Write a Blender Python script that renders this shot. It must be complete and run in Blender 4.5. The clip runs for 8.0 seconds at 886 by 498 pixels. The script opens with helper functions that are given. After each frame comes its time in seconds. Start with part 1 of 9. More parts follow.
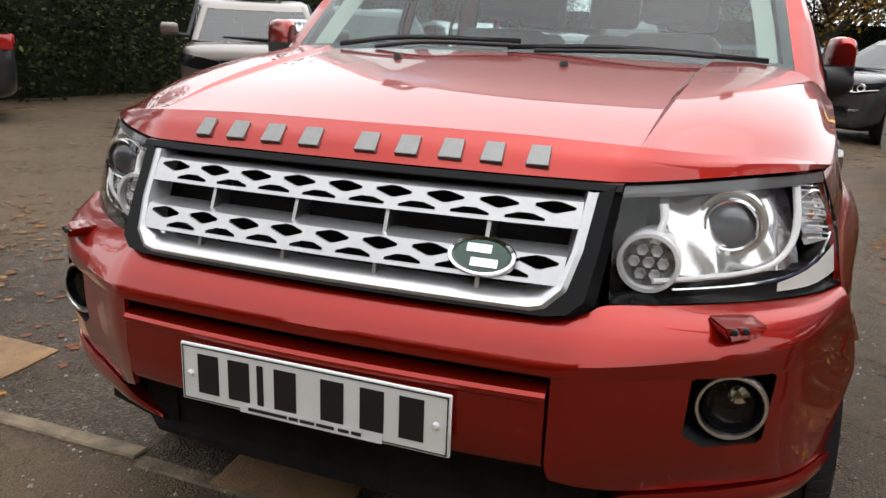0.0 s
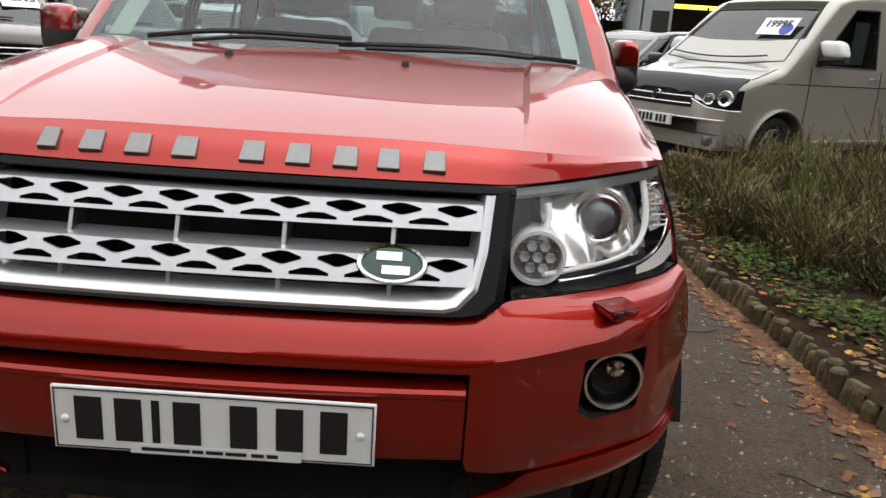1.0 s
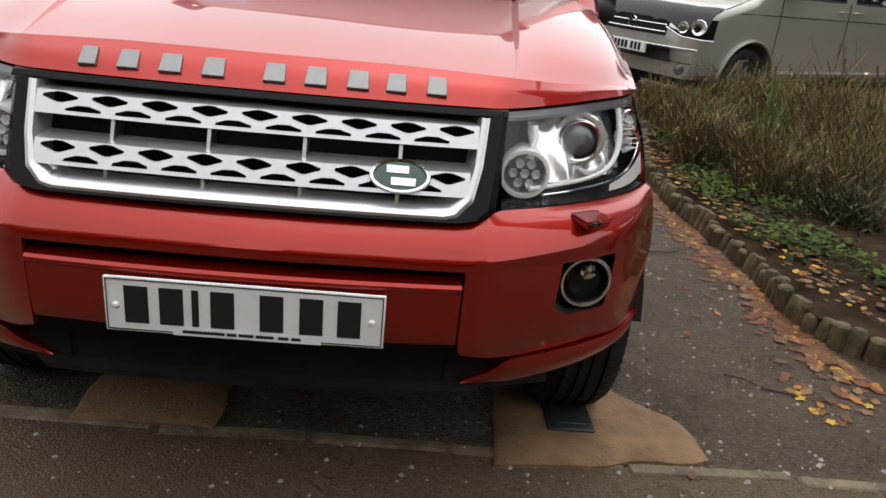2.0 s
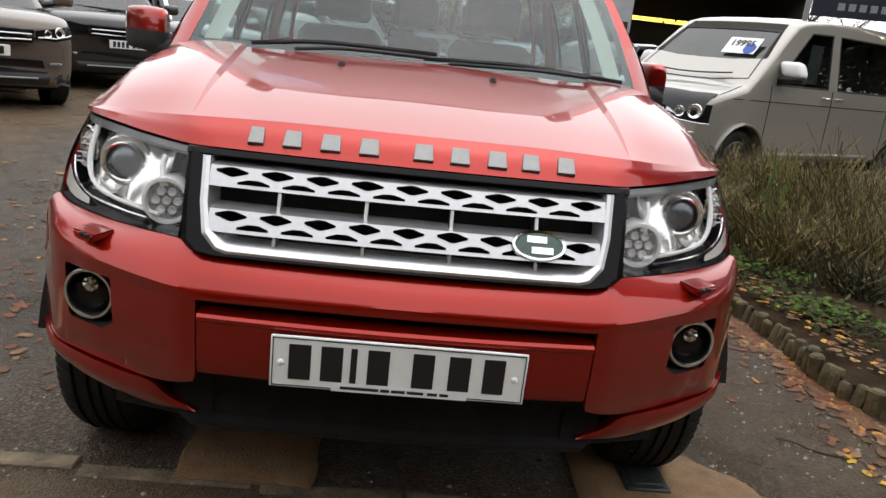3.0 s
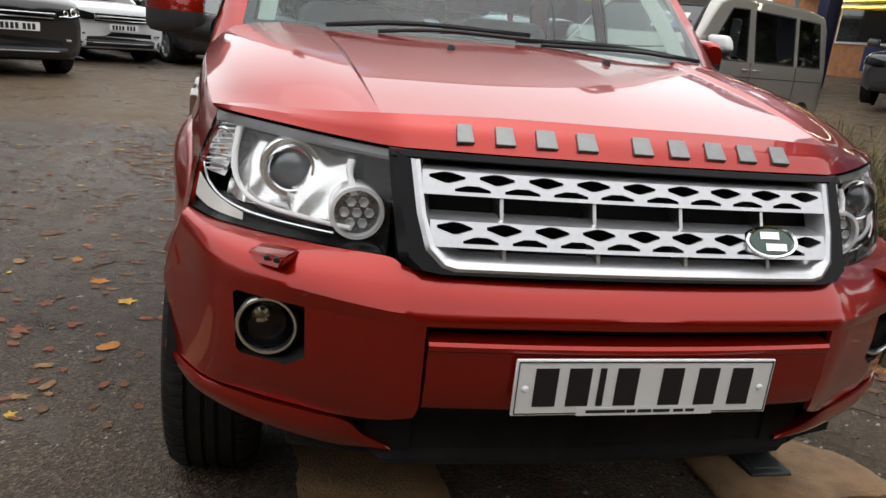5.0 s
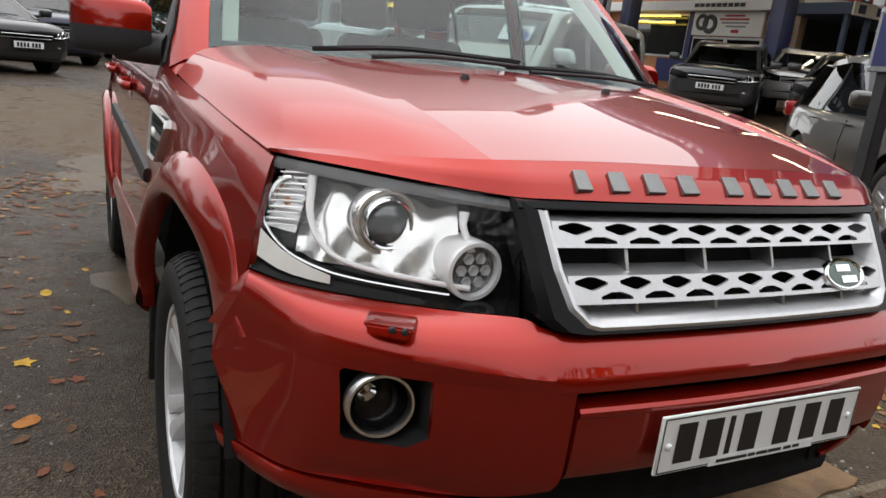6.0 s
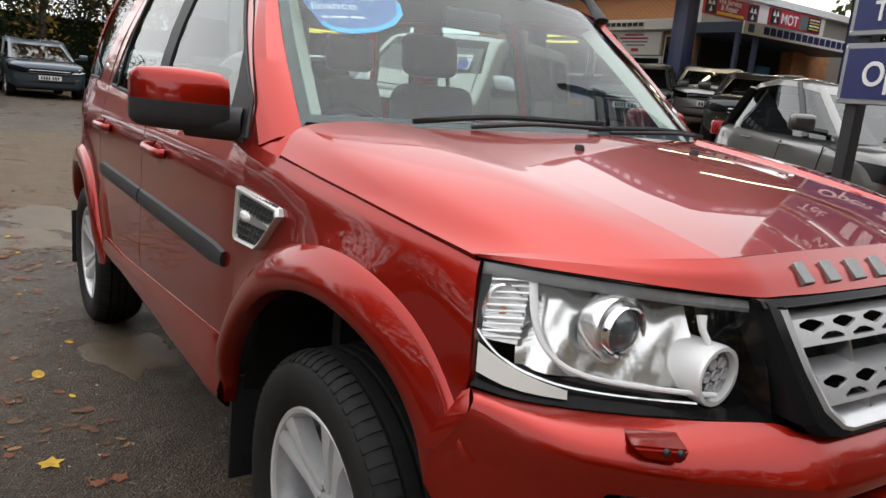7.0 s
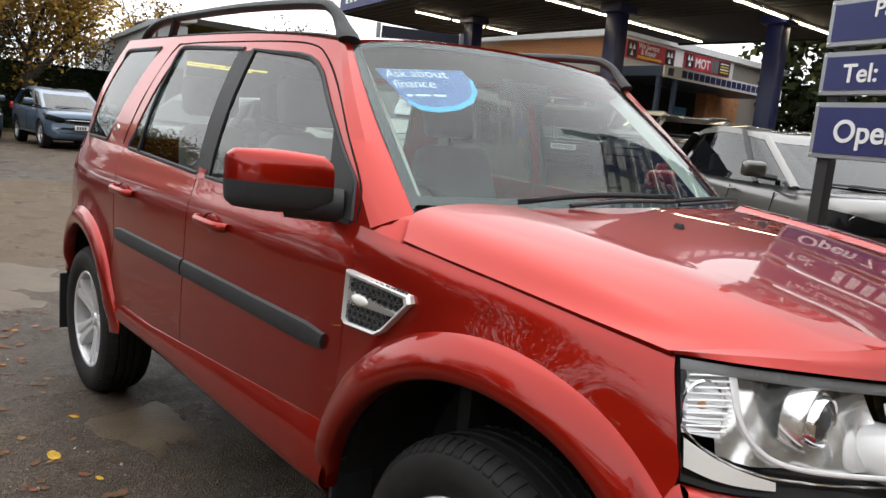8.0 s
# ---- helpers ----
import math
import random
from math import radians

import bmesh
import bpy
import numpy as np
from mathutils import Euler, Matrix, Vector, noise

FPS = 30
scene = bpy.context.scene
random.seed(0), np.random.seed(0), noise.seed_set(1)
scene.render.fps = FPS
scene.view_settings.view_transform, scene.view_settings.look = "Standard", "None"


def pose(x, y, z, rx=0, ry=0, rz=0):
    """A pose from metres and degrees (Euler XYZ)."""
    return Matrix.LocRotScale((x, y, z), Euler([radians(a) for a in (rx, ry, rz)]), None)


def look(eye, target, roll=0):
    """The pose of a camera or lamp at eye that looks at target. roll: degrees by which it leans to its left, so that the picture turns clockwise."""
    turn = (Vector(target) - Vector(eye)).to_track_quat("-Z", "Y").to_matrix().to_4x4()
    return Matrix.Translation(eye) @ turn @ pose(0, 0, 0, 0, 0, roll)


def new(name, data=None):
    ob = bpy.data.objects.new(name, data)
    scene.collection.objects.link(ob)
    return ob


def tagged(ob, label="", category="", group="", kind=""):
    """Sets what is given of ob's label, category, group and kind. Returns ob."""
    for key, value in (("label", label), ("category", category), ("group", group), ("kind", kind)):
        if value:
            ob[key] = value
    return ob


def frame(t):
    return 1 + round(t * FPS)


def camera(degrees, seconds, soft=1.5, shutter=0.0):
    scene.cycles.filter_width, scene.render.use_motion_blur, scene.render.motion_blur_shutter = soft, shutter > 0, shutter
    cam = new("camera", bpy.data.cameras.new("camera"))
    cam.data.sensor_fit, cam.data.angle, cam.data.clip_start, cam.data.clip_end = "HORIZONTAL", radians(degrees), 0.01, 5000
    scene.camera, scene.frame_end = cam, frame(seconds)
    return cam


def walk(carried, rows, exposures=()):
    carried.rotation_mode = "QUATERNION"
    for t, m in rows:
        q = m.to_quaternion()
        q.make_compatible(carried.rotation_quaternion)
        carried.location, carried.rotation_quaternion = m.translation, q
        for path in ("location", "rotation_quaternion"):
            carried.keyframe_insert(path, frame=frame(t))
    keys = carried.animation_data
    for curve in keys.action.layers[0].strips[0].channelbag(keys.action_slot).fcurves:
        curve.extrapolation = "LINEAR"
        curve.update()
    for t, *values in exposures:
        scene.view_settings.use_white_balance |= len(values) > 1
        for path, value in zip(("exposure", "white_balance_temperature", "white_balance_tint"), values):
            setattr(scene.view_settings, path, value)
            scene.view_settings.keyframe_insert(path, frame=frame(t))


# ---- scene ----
cam = camera(62.2, 8.0)
PATH = [
    (0, (0.597, -1.004, 1.292), (-0.047, 0.813, 0.758), 2.3),
    (0.3, (0.474, -0.990, 1.298), (-0.102, 0.858, 0.793), 6.3),
    (0.5, (0.427, -0.975, 1.302), (-0.017, 0.915, 0.821), 7.6),
    (0.8, (0.360, -1.032, 1.306), (0.135, 0.893, 0.811), 4.3),
    (1, (0.357, -1.055, 1.321), (0.355, 0.87, 0.778), 3.7),
    (1.2, (0.337, -1.095, 1.322), (0.571, 0.815, 0.776), 5.5),
    (2.3, (0.254, -1.288, 1.357), (0.320, 0.558, 0.591), 5.6),
    (2.5, (0.174, -1.318, 1.326), (0.289, 0.572, 0.685), 4.8),
    (3, (-0.035, -1.371, 1.348), (0.109, 0.551, 0.813), 6.4),
    (3.5, (-0.153, -1.319, 1.341), (-0.115, 0.608, 0.81), 5.4),
    (4, (-0.289, -1.199, 1.311), (-0.228, 0.704, 0.698), 5.9),
    (4.2, (-0.354, -1.179, 1.308), (-0.243, 0.727, 0.710), 5.4),
    (5.3, (-0.813, -1.041, 1.280), (-0.256, 0.796, 0.720), 5.9),
    (5.5, (-0.906, -0.943, 1.263), (-0.281, 0.862, 0.669), 5.8),
    (6, (-1.138, -0.816, 1.299), (-0.232, 0.896, 0.799), 6.6),
    (6.5, (-1.402, -0.712, 1.327), (-0.301, 0.896, 0.877), 7.0),
    (7, (-1.562, -0.443, 1.377), (-0.434, 1.152, 0.948), 5.2),
    (7.3, (-1.652, -0.333, 1.379), (-0.489, 1.274, 1.123), 5.4),
    (7.5, (-1.761, -0.266, 1.421), (-0.51, 1.272, 1.153), 5.8),
    (8, (-1.952, -0.147, 1.451), (-0.65, 1.338, 1.134), 5.1),
]
walk(cam, [(t, look(eye, target, roll)) for t, eye, target, roll in PATH], ((0.0, 0.12), (0.5, 0.14), (1.0, -0.02), (3.0, 0.02), (4.0, 0.06), (5.5, -0.12), (6.5, 0.0), (7.5, 0.06), (8.0, 0.20)))

# ---- world, sun, exposure ----
world = bpy.data.worlds.new("overcast_sky")
scene.world = world
world.use_nodes = True
wn = world.node_tree.nodes
sky = wn.new("ShaderNodeTexSky")
sky.sky_type, sky.sun_disc = "NISHITA", False
sky.sun_elevation, sky.sun_rotation = radians(78), radians(30)
sky.air_density, sky.dust_density, sky.ozone_density = 1.0, 0.3, 1.0
grey = wn.new("ShaderNodeHueSaturation")
grey.inputs["Saturation"].default_value = 0.05
grey.inputs["Value"].default_value = 3.05
world.node_tree.links.new(sky.outputs[0], grey.inputs["Color"])
# an overcast sky is two to three times brighter overhead than at the horizon
wco, wsep, wramp, wmul = (wn.new("ShaderNode" + k) for k in ("TexCoord", "SeparateXYZ", "MapRange", "VectorMath"))
wramp.inputs["From Min"].default_value, wramp.inputs["From Max"].default_value = 0.0, 1.0
wramp.inputs["To Min"].default_value, wramp.inputs["To Max"].default_value = 0.52, 1.25
wmul.operation = "SCALE"
world.node_tree.links.new(wco.outputs["Generated"], wsep.inputs[0])
world.node_tree.links.new(wsep.outputs["Z"], wramp.inputs["Value"])
world.node_tree.links.new(grey.outputs[0], wmul.inputs[0])
world.node_tree.links.new(wramp.outputs["Result"], wmul.inputs["Scale"])
world.node_tree.links.new(wmul.outputs[0], wn["Background"].inputs["Color"])
wn["Background"].inputs["Strength"].default_value = 0.15
sun = new("sun", bpy.data.lights.new("sun", "SUN"))
sun.data.energy, sun.data.angle, sun.data.color = 0.5, radians(80), (1.0, 0.98, 0.95)
sun.matrix_world = pose(0, 0, 30, -12, 0, -12)
scene.view_settings.exposure = 0.02


# ---- materials ----
def mat(name, color, rough=0.5, metal=0.0, var=0.12, scale=6.0, bump=0.0, bscale=80.0, coat=0.0, spec=0.5, color2=None, rvar=0.0, emit=0.0):
    m = bpy.data.materials.new(name)
    m.use_nodes = True
    nt = m.node_tree
    b = nt.nodes["Principled BSDF"]
    b.inputs["Roughness"].default_value, b.inputs["Metallic"].default_value = rough, metal
    b.inputs["Coat Weight"].default_value, b.inputs["Coat Roughness"].default_value = coat, 0.018
    b.inputs["Specular IOR Level"].default_value = spec
    co = nt.nodes.new("ShaderNodeTexCoord")
    if var > 0 or color2:
        n1 = nt.nodes.new("ShaderNodeTexNoise")
        n1.inputs["Scale"].default_value, n1.inputs["Detail"].default_value, n1.inputs["Roughness"].default_value = scale, 8, 0.65
        nt.links.new(co.outputs["Object"], n1.inputs["Vector"])
        r = nt.nodes.new("ShaderNodeValToRGB")
        c2 = color2 or tuple(c * (1 - var) for c in color)
        c1 = color if color2 else tuple(min(1, c * (1 + var)) for c in color)
        r.color_ramp.elements[0].position, r.color_ramp.elements[1].position = 0.3, 0.7
        r.color_ramp.elements[0].color, r.color_ramp.elements[1].color = (*c2, 1), (*c1, 1)
        nt.links.new(n1.outputs["Fac"], r.inputs["Fac"])
        nt.links.new(r.outputs["Color"], b.inputs["Base Color"])
        if rvar > 0:
            mr = nt.nodes.new("ShaderNodeMapRange")
            mr.inputs["To Min"].default_value, mr.inputs["To Max"].default_value = rough - rvar, rough + rvar
            mr.inputs["From Min"].default_value, mr.inputs["From Max"].default_value = 0.3, 0.7
            nt.links.new(n1.outputs["Fac"], mr.inputs["Value"])
            nt.links.new(mr.outputs["Result"], b.inputs["Roughness"])
    else:
        b.inputs["Base Color"].default_value = (*color, 1)
    if bump > 0:
        n2 = nt.nodes.new("ShaderNodeTexNoise")
        n2.inputs["Scale"].default_value, n2.inputs["Detail"].default_value = bscale, 6
        nt.links.new(co.outputs["Object"], n2.inputs["Vector"])
        bp = nt.nodes.new("ShaderNodeBump")
        bp.inputs["Strength"].default_value, bp.inputs["Distance"].default_value = bump, 0.01
        nt.links.new(n2.outputs["Fac"], bp.inputs["Height"])
        nt.links.new(bp.outputs["Normal"], b.inputs["Normal"])
    if emit > 0:
        b.inputs["Emission Color"].default_value, b.inputs["Emission Strength"].default_value = (*color, 1), emit
    return m


def glass(name, tint, gloss=0.0, rough=0.0, clear=0.9):
    """A thin pane: see-through, with a Fresnel gloss."""
    m = bpy.data.materials.new(name)
    m.use_nodes = True
    nt = m.node_tree
    nt.nodes.remove(nt.nodes["Principled BSDF"])
    out = nt.nodes["Material Output"]
    tr, gl, mx, fr = (nt.nodes.new("ShaderNode" + k) for k in ("BsdfTransparent", "BsdfGlossy", "MixShader", "LayerWeight"))
    # Schlick's curve, the same from both sides of the pane
    p5, sc = nt.nodes.new("ShaderNodeMath"), nt.nodes.new("ShaderNodeMapRange")
    p5.operation = "POWER"
    p5.inputs[1].default_value = 5.0
    sc.inputs["To Min"].default_value = ((0.5 + gloss) / (2.5 + gloss)) ** 2
    tr.inputs["Color"].default_value = (*[c * clear for c in tint], 1)
    gl.inputs["Roughness"].default_value = rough
    fr.inputs["Blend"].default_value = 0.5
    nt.links.new(fr.outputs["Facing"], p5.inputs[0])
    nt.links.new(p5.outputs[0], sc.inputs["Value"])
    nt.links.new(sc.outputs["Result"], mx.inputs["Fac"])
    nt.links.new(tr.outputs[0], mx.inputs[1])
    nt.links.new(gl.outputs[0], mx.inputs[2])
    nt.links.new(mx.outputs[0], out.inputs["Surface"])
    return m


RED = mat("red_metallic_paint", (0.338, 0.0105, 0.0035), 0.37, 0.80, 0.05, 900, coat=1.0, spec=0.1)
BLACK_GLOSS = mat("gloss_black_trim", (0.009, 0.009, 0.010), 0.10, 0, 0.1, 20, spec=0.10)
BLACK = mat("black_plastic", (0.018, 0.018, 0.02), 0.55, 0, 0.25, 30, 0.15, 600)
# near-black for black plastic, and for shade painted into gaps and openings
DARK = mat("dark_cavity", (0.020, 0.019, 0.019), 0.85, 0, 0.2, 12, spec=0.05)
SILVER = mat("satin_silver_paint", (0.54, 0.54, 0.55), 0.3, 0.75, 0.05, 60, coat=0.3)
CHROME = mat("chrome", (0.86, 0.87, 0.88), 0.06, 1.0, 0.02, 30)
SATIN = mat("satin_steel", (0.74, 0.74, 0.74), 0.28, 1.0, 0.05, 60)
RUBBER = mat("tyre_rubber", (0.017, 0.0165, 0.016), 0.62, 0, 0.3, 25, 0.2, 300, spec=0.2)
GLASS = glass("car_glass", (0.78, 0.95, 0.94), 0.14, 0.0, 0.92)
LENS = glass("clear_lamp_cover", (1, 1, 1), 0.0, 0.0, 0.96)
SIDE_GLASS = glass("side_window_glass", (0.86, 0.96, 0.93), 0.55, 0.0, 0.68)
PRIVACY = glass("dark_glass", (0.78, 0.86, 0.84), 0.5, 0.0, 0.8)
BULB = mat("lamp_lens_glass", (0.10, 0.11, 0.12), 0.04, 0.2, 0.1, 30, coat=1.0)
WHITE_GUIDE = mat("white_light_guide", (0.97, 0.97, 0.97), 0.25, 0.0, 0.01, 30, coat=1.0)
AMBER = mat("frosted_cream_reflector", (0.93, 0.92, 0.87), 0.3, 0.0, 0.05, 160, 0.3, 500, coat=1.0)
LAMP_SILVER = mat("lamp_reflector_silver", (0.93, 0.93, 0.92), 0.17, 0.78, 0.03, 30)
RIB = mat("ribbed_clear_plastic", (0.80, 0.82, 0.84), 0.18, 0.35, 0.1, 60, coat=1.0)
EMBLEM = mat("dull_silver_emblem", (0.24, 0.24, 0.235), 0.40, 0.8, 0.08, 60)
PLATE = mat("plate_white", (0.82, 0.83, 0.81), 0.35, 0, 0.03, 20, coat=0.3)
INK = mat("black_ink", (0.012, 0.012, 0.014), 0.4, 0, 0.05, 30)
STICKER = mat("white_sticker", (0.80, 0.80, 0.80), 0.5, 0, 0.03, 20)
GREEN = mat("dark_green_enamel", (0.008, 0.05, 0.028), 0.2, 0.2, 0.1, 40, coat=1.0)
BEIGE = mat("cream_interior_trim", (0.55, 0.52, 0.45), 0.7, 0, 0.08, 12)
SEAT = mat("grey_seat_cloth", (0.36, 0.36, 0.355), 0.85, 0, 0.15, 30, 0.2, 500)
DASH = mat("dark_dashboard", (0.055, 0.058, 0.062), 0.6, 0, 0.15, 30)


# ---- building helpers ----
def part(name, bm, material, parent=None, label="", sharp=38):
    me = bpy.data.meshes.new(name)
    if isinstance(bm, bmesh.types.BMesh):
        bm.normal_update()
        bm.to_mesh(me)
        bm.free()
    else:
        me.from_pydata(*bm)
    for mt in material if isinstance(material, (list, tuple)) else [material]:
        me.materials.append(mt)
    me.polygons.foreach_set("use_smooth", [True] * len(me.polygons))
    me.set_sharp_from_angle(angle=radians(sharp))
    ob = new(name, me)
    if parent:
        ob.parent = parent
    if label:
        tagged(ob, label)
    return ob


def thing(name, label, category, at=(0, 0, 0), turn=0, group="", kind=""):
    ob = new(name)
    ob.matrix_basis = pose(*at, 0, 0, turn)
    return tagged(ob, label, category, group, kind)


def cat(pts, n):
    """Catmull-Rom through the points, n samples evenly by index."""
    p = [Vector(q) for q in pts]
    p = [p[0] * 2 - p[1]] + p + [p[-1] * 2 - p[-2]]
    out = []
    for k in range(n):
        f = k / (n - 1) * (len(p) - 3)
        i = min(int(f), len(p) - 4)
        t = f - i
        a, b, c, d = p[i:i + 4]
        out.append(0.5 * (2 * b + (c - a) * t + (2 * a - 5 * b + 4 * c - d) * t * t + (3 * b - a - 3 * c + d) * t ** 3))
    return out


def lin(pts, n):
    out = []
    for k in range(n):
        f = k / (n - 1) * (len(pts) - 1)
        i = min(int(f), len(pts) - 2)
        out.append(Vector(pts[i]).lerp(Vector(pts[i + 1]), f - i))
    return out


def loft(rows, nu, nv, sharp_rows=False):
    """A grid through control rows: nu samples along a row, nv across the rows."""
    rows = [cat(r, nu) for r in rows]
    cols = [(lin if sharp_rows else cat)([r[i] for r in rows], nv) for i in range(nu)]
    return [[cols[i][j] for i in range(nu)] for j in range(nv)]


def sheet(rows, thick=0.0, flip=False, closed=False):
    """Grid of points to a bmesh, thickened inwards along its normals."""
    bm = bmesh.new()
    vs = [[bm.verts.new(p) for p in r] for r in rows]
    for a, b in zip(vs, vs[1:]):
        m = len(a)
        for i in range(m if closed else m - 1):
            q = (a[i], a[(i + 1) % m], b[(i + 1) % m], b[i])
            if len({v.co.to_tuple(6) for v in q}) >= 3:
                bm.faces.new(q if not flip else q[::-1])
    if thick:
        thicken(bm, thick)
    return bm


def thicken(bm, t):
    """Solidify backwards along vertex normals, with rim faces."""
    bm.normal_update()
    vs = list(bm.verts)
    faces = list(bm.faces)
    rim = [e for e in bm.edges if e.is_boundary]
    twin = {v: bm.verts.new(v.co - v.normal * t) for v in vs}
    for e in rim:
        f = e.link_faces[0]
        a, b = e.verts
        for l in f.loops:
            if l.edge == e:
                a, b = l.vert, l.link_loop_next.vert
        bm.faces.new((b, a, twin[a], twin[b]))
    for f in faces:
        bm.faces.new([twin[v] for v in reversed(f.verts)])


def mirrored(bm):
    m = bm.copy()
    for v in m.verts:
        v.co.x = -v.co.x
    bmesh.ops.reverse_faces(m, faces=m.faces[:])
    return m


def both(name, bm, material, parent, label="", sharp=38):
    b2 = mirrored(bm)
    return part(name, bm, material, parent, label, sharp), part(name, b2, material, parent, label, sharp)


def box(x0, x1, y0, y1, z0, z1, bev=0.0, seg=2):
    bm = bmesh.new()
    bmesh.ops.create_cube(bm, size=1, matrix=Matrix.Translation(((x0 + x1) / 2, (y0 + y1) / 2, (z0 + z1) / 2)) @ Matrix.Diagonal((abs(x1 - x0), abs(y1 - y0), abs(z1 - z0), 1)))
    if bev:
        bmesh.ops.bevel(bm, geom=bm.edges[:], offset=bev, segments=seg, affect="EDGES", profile=0.5)
    return bm


def add(bm, other, m=None):
    """Joins other into bm (other is used up)."""
    if m is not None:
        bmesh.ops.transform(other, matrix=m, verts=other.verts[:])
    me = bpy.data.meshes.new("tmp")
    other.to_mesh(me)
    other.free()
    bm.from_mesh(me)
    bpy.data.meshes.remove(me)
    return bm


def lathe(profile, n=32, axis="y"):
    """Turns a profile of (radius, along) round an axis."""
    rows = []
    for r, h in profile:
        ring = []
        for k in range(n):
            a = 2 * math.pi * k / n
            c, s = r * math.cos(a), r * math.sin(a)
            ring.append({"y": Vector((c, h, s)), "z": Vector((c, s, h)), "x": Vector((h, c, s))}[axis])
        rows.append(ring)
    bm = bmesh.new()
    vs = [[bm.verts.new(p) for p in r] for r in rows]
    for a, b in zip(vs, vs[1:]):
        for i in range(n):
            bm.faces.new((a[i], a[(i + 1) % n], b[(i + 1) % n], b[i]))
    if profile[0][0] < 1e-4 or profile[-1][0] < 1e-4:
        bmesh.ops.remove_doubles(bm, verts=bm.verts[:], dist=1e-5)
    bmesh.ops.recalc_face_normals(bm, faces=bm.faces[:])
    return bm


def tube(pts, r, n=8, ry=None, up=Vector((0, 0, 1))):
    """Sweeps an ellipse along the points; r may be a list."""
    pts = [Vector(p) for p in pts]
    rows = []
    for i, p in enumerate(pts):
        d = (pts[min(i + 1, len(pts) - 1)] - pts[max(i - 1, 0)]).normalized()
        s = d.cross(up)
        s = s.normalized() if s.length > 1e-4 else Vector((1, 0, 0))
        u = s.cross(d)
        rr = r[i] if isinstance(r, (list, tuple)) else r
        rv = ry if ry else rr
        rows.append([p + s * math.cos(2 * math.pi * k / n) * rr + u * math.sin(2 * math.pi * k / n) * rv for k in range(n)])
    bm = bmesh.new()
    vs = [[bm.verts.new(q) for q in row] for row in rows]
    for a, b in zip(vs, vs[1:]):
        for i in range(n):
            bm.faces.new((a[i], a[(i + 1) % n], b[(i + 1) % n], b[i]))
    bm.faces.new(vs[0][::-1])
    bm.faces.new(vs[-1])
    bmesh.ops.recalc_face_normals(bm, faces=bm.faces[:])
    return bm


def prism(poly, back):
    """A closed prism: the polygon and its copy moved by back."""
    bm = bmesh.new()
    a = [bm.verts.new(p) for p in poly]
    b = [bm.verts.new(Vector(p) + Vector(back)) for p in poly]
    bm.faces.new(a)
    bm.faces.new(b[::-1])
    for i in range(len(a)):
        j = (i + 1) % len(a)
        bm.faces.new((a[j], a[i], b[i], b[j]))
    bmesh.ops.recalc_face_normals(bm, faces=bm.faces[:])
    return bm


def cut(ob, cutters):
    """Takes the cutter shapes out of an object's mesh."""
    temps = []
    for c in cutters:
        me = bpy.data.meshes.new("cutter")
        bmesh.ops.recalc_face_normals(c, faces=c.faces[:])
        c.to_mesh(me)
        c.free()
        t = new("cutter", me)
        temps.append(t)
        md = ob.modifiers.new("cut", "BOOLEAN")
        md.operation, md.solver, md.object = "DIFFERENCE", "EXACT", t
    bpy.context.view_layer.update()
    dg = bpy.context.evaluated_depsgraph_get()
    me = bpy.data.meshes.new_from_object(ob.evaluated_get(dg))
    ob.modifiers.clear()
    old, ob.data = ob.data, me
    bpy.data.meshes.remove(old)
    me.polygons.foreach_set("use_smooth", [True] * len(me.polygons))
    me.set_sharp_from_angle(angle=radians(30))
    for t in temps:
        d = t.data
        bpy.data.objects.remove(t)
        bpy.data.meshes.remove(d)
    return ob


# ---- the red car ----
HUB_F, HUB_R = (0.885, 0.424), (3.70, 0.360)
ARCH = {HUB_F: 0.508, HUB_R: 0.487}
car = thing("car", "clean metallic red four-wheel-drive car parked on wet tarmac", "car", (0, 2.2, 0))


def cpart(name, bm, material, label="", parent=None, sharp=38):
    ob = part(name, bm, material, parent or car, label, sharp)
    if not parent:
        ob.matrix_parent_inverse = Matrix.Translation((0, -2.2, 0))
    return ob


def cboth(name, bm, material, label="", parent=None, sharp=38):
    b2 = mirrored(bm)
    return cpart(name, bm, material, label, parent, sharp), cpart(name, b2, material, label, parent, sharp)


def facing(b, d):
    """Turns an open sheet so that its faces look along d."""
    b.normal_update()
    if sum((f.normal * f.calc_area() for f in b.faces), Vector()).dot(Vector(d)) < 0:
        bmesh.ops.reverse_faces(b, faces=b.faces[:])
    return b


def R(pts):
    """Right side of the car: given half-widths become negative x."""
    return [Vector((-x, y, z)) for x, y, z in pts]


def full(pts):
    """A half row from the middle outwards, made whole across the car."""
    return [Vector((-x, y, z)) for x, y, z in pts[:0:-1]] + [Vector(p) for p in pts]


# bonnet: nose strip, crowned middle and two shoulders
NOSE_LOW = [(0, 0.176, 1.089), (0.25, 0.182, 1.089), (0.40, 0.196, 1.089), (0.476, 0.212, 1.089), (0.58, 0.275, 1.094), (0.68, 0.352, 1.100), (0.76, 0.43, 1.103), (0.811, 0.515, 1.102)]
NOSE_FOLD = [(0, 0.240, 1.150), (0.25, 0.247, 1.149), (0.40, 0.256, 1.145), (0.49, 0.268, 1.141), (0.60, 0.335, 1.130), (0.70, 0.415, 1.124), (0.77, 0.477, 1.115), (0.814, 0.525, 1.105)]
C0 = [(0, 0.240, 1.150), (0, 0.45, 1.1915), (0, 0.66, 1.2255), (0, 0.89, 1.2575), (0, 1.08, 1.282)]
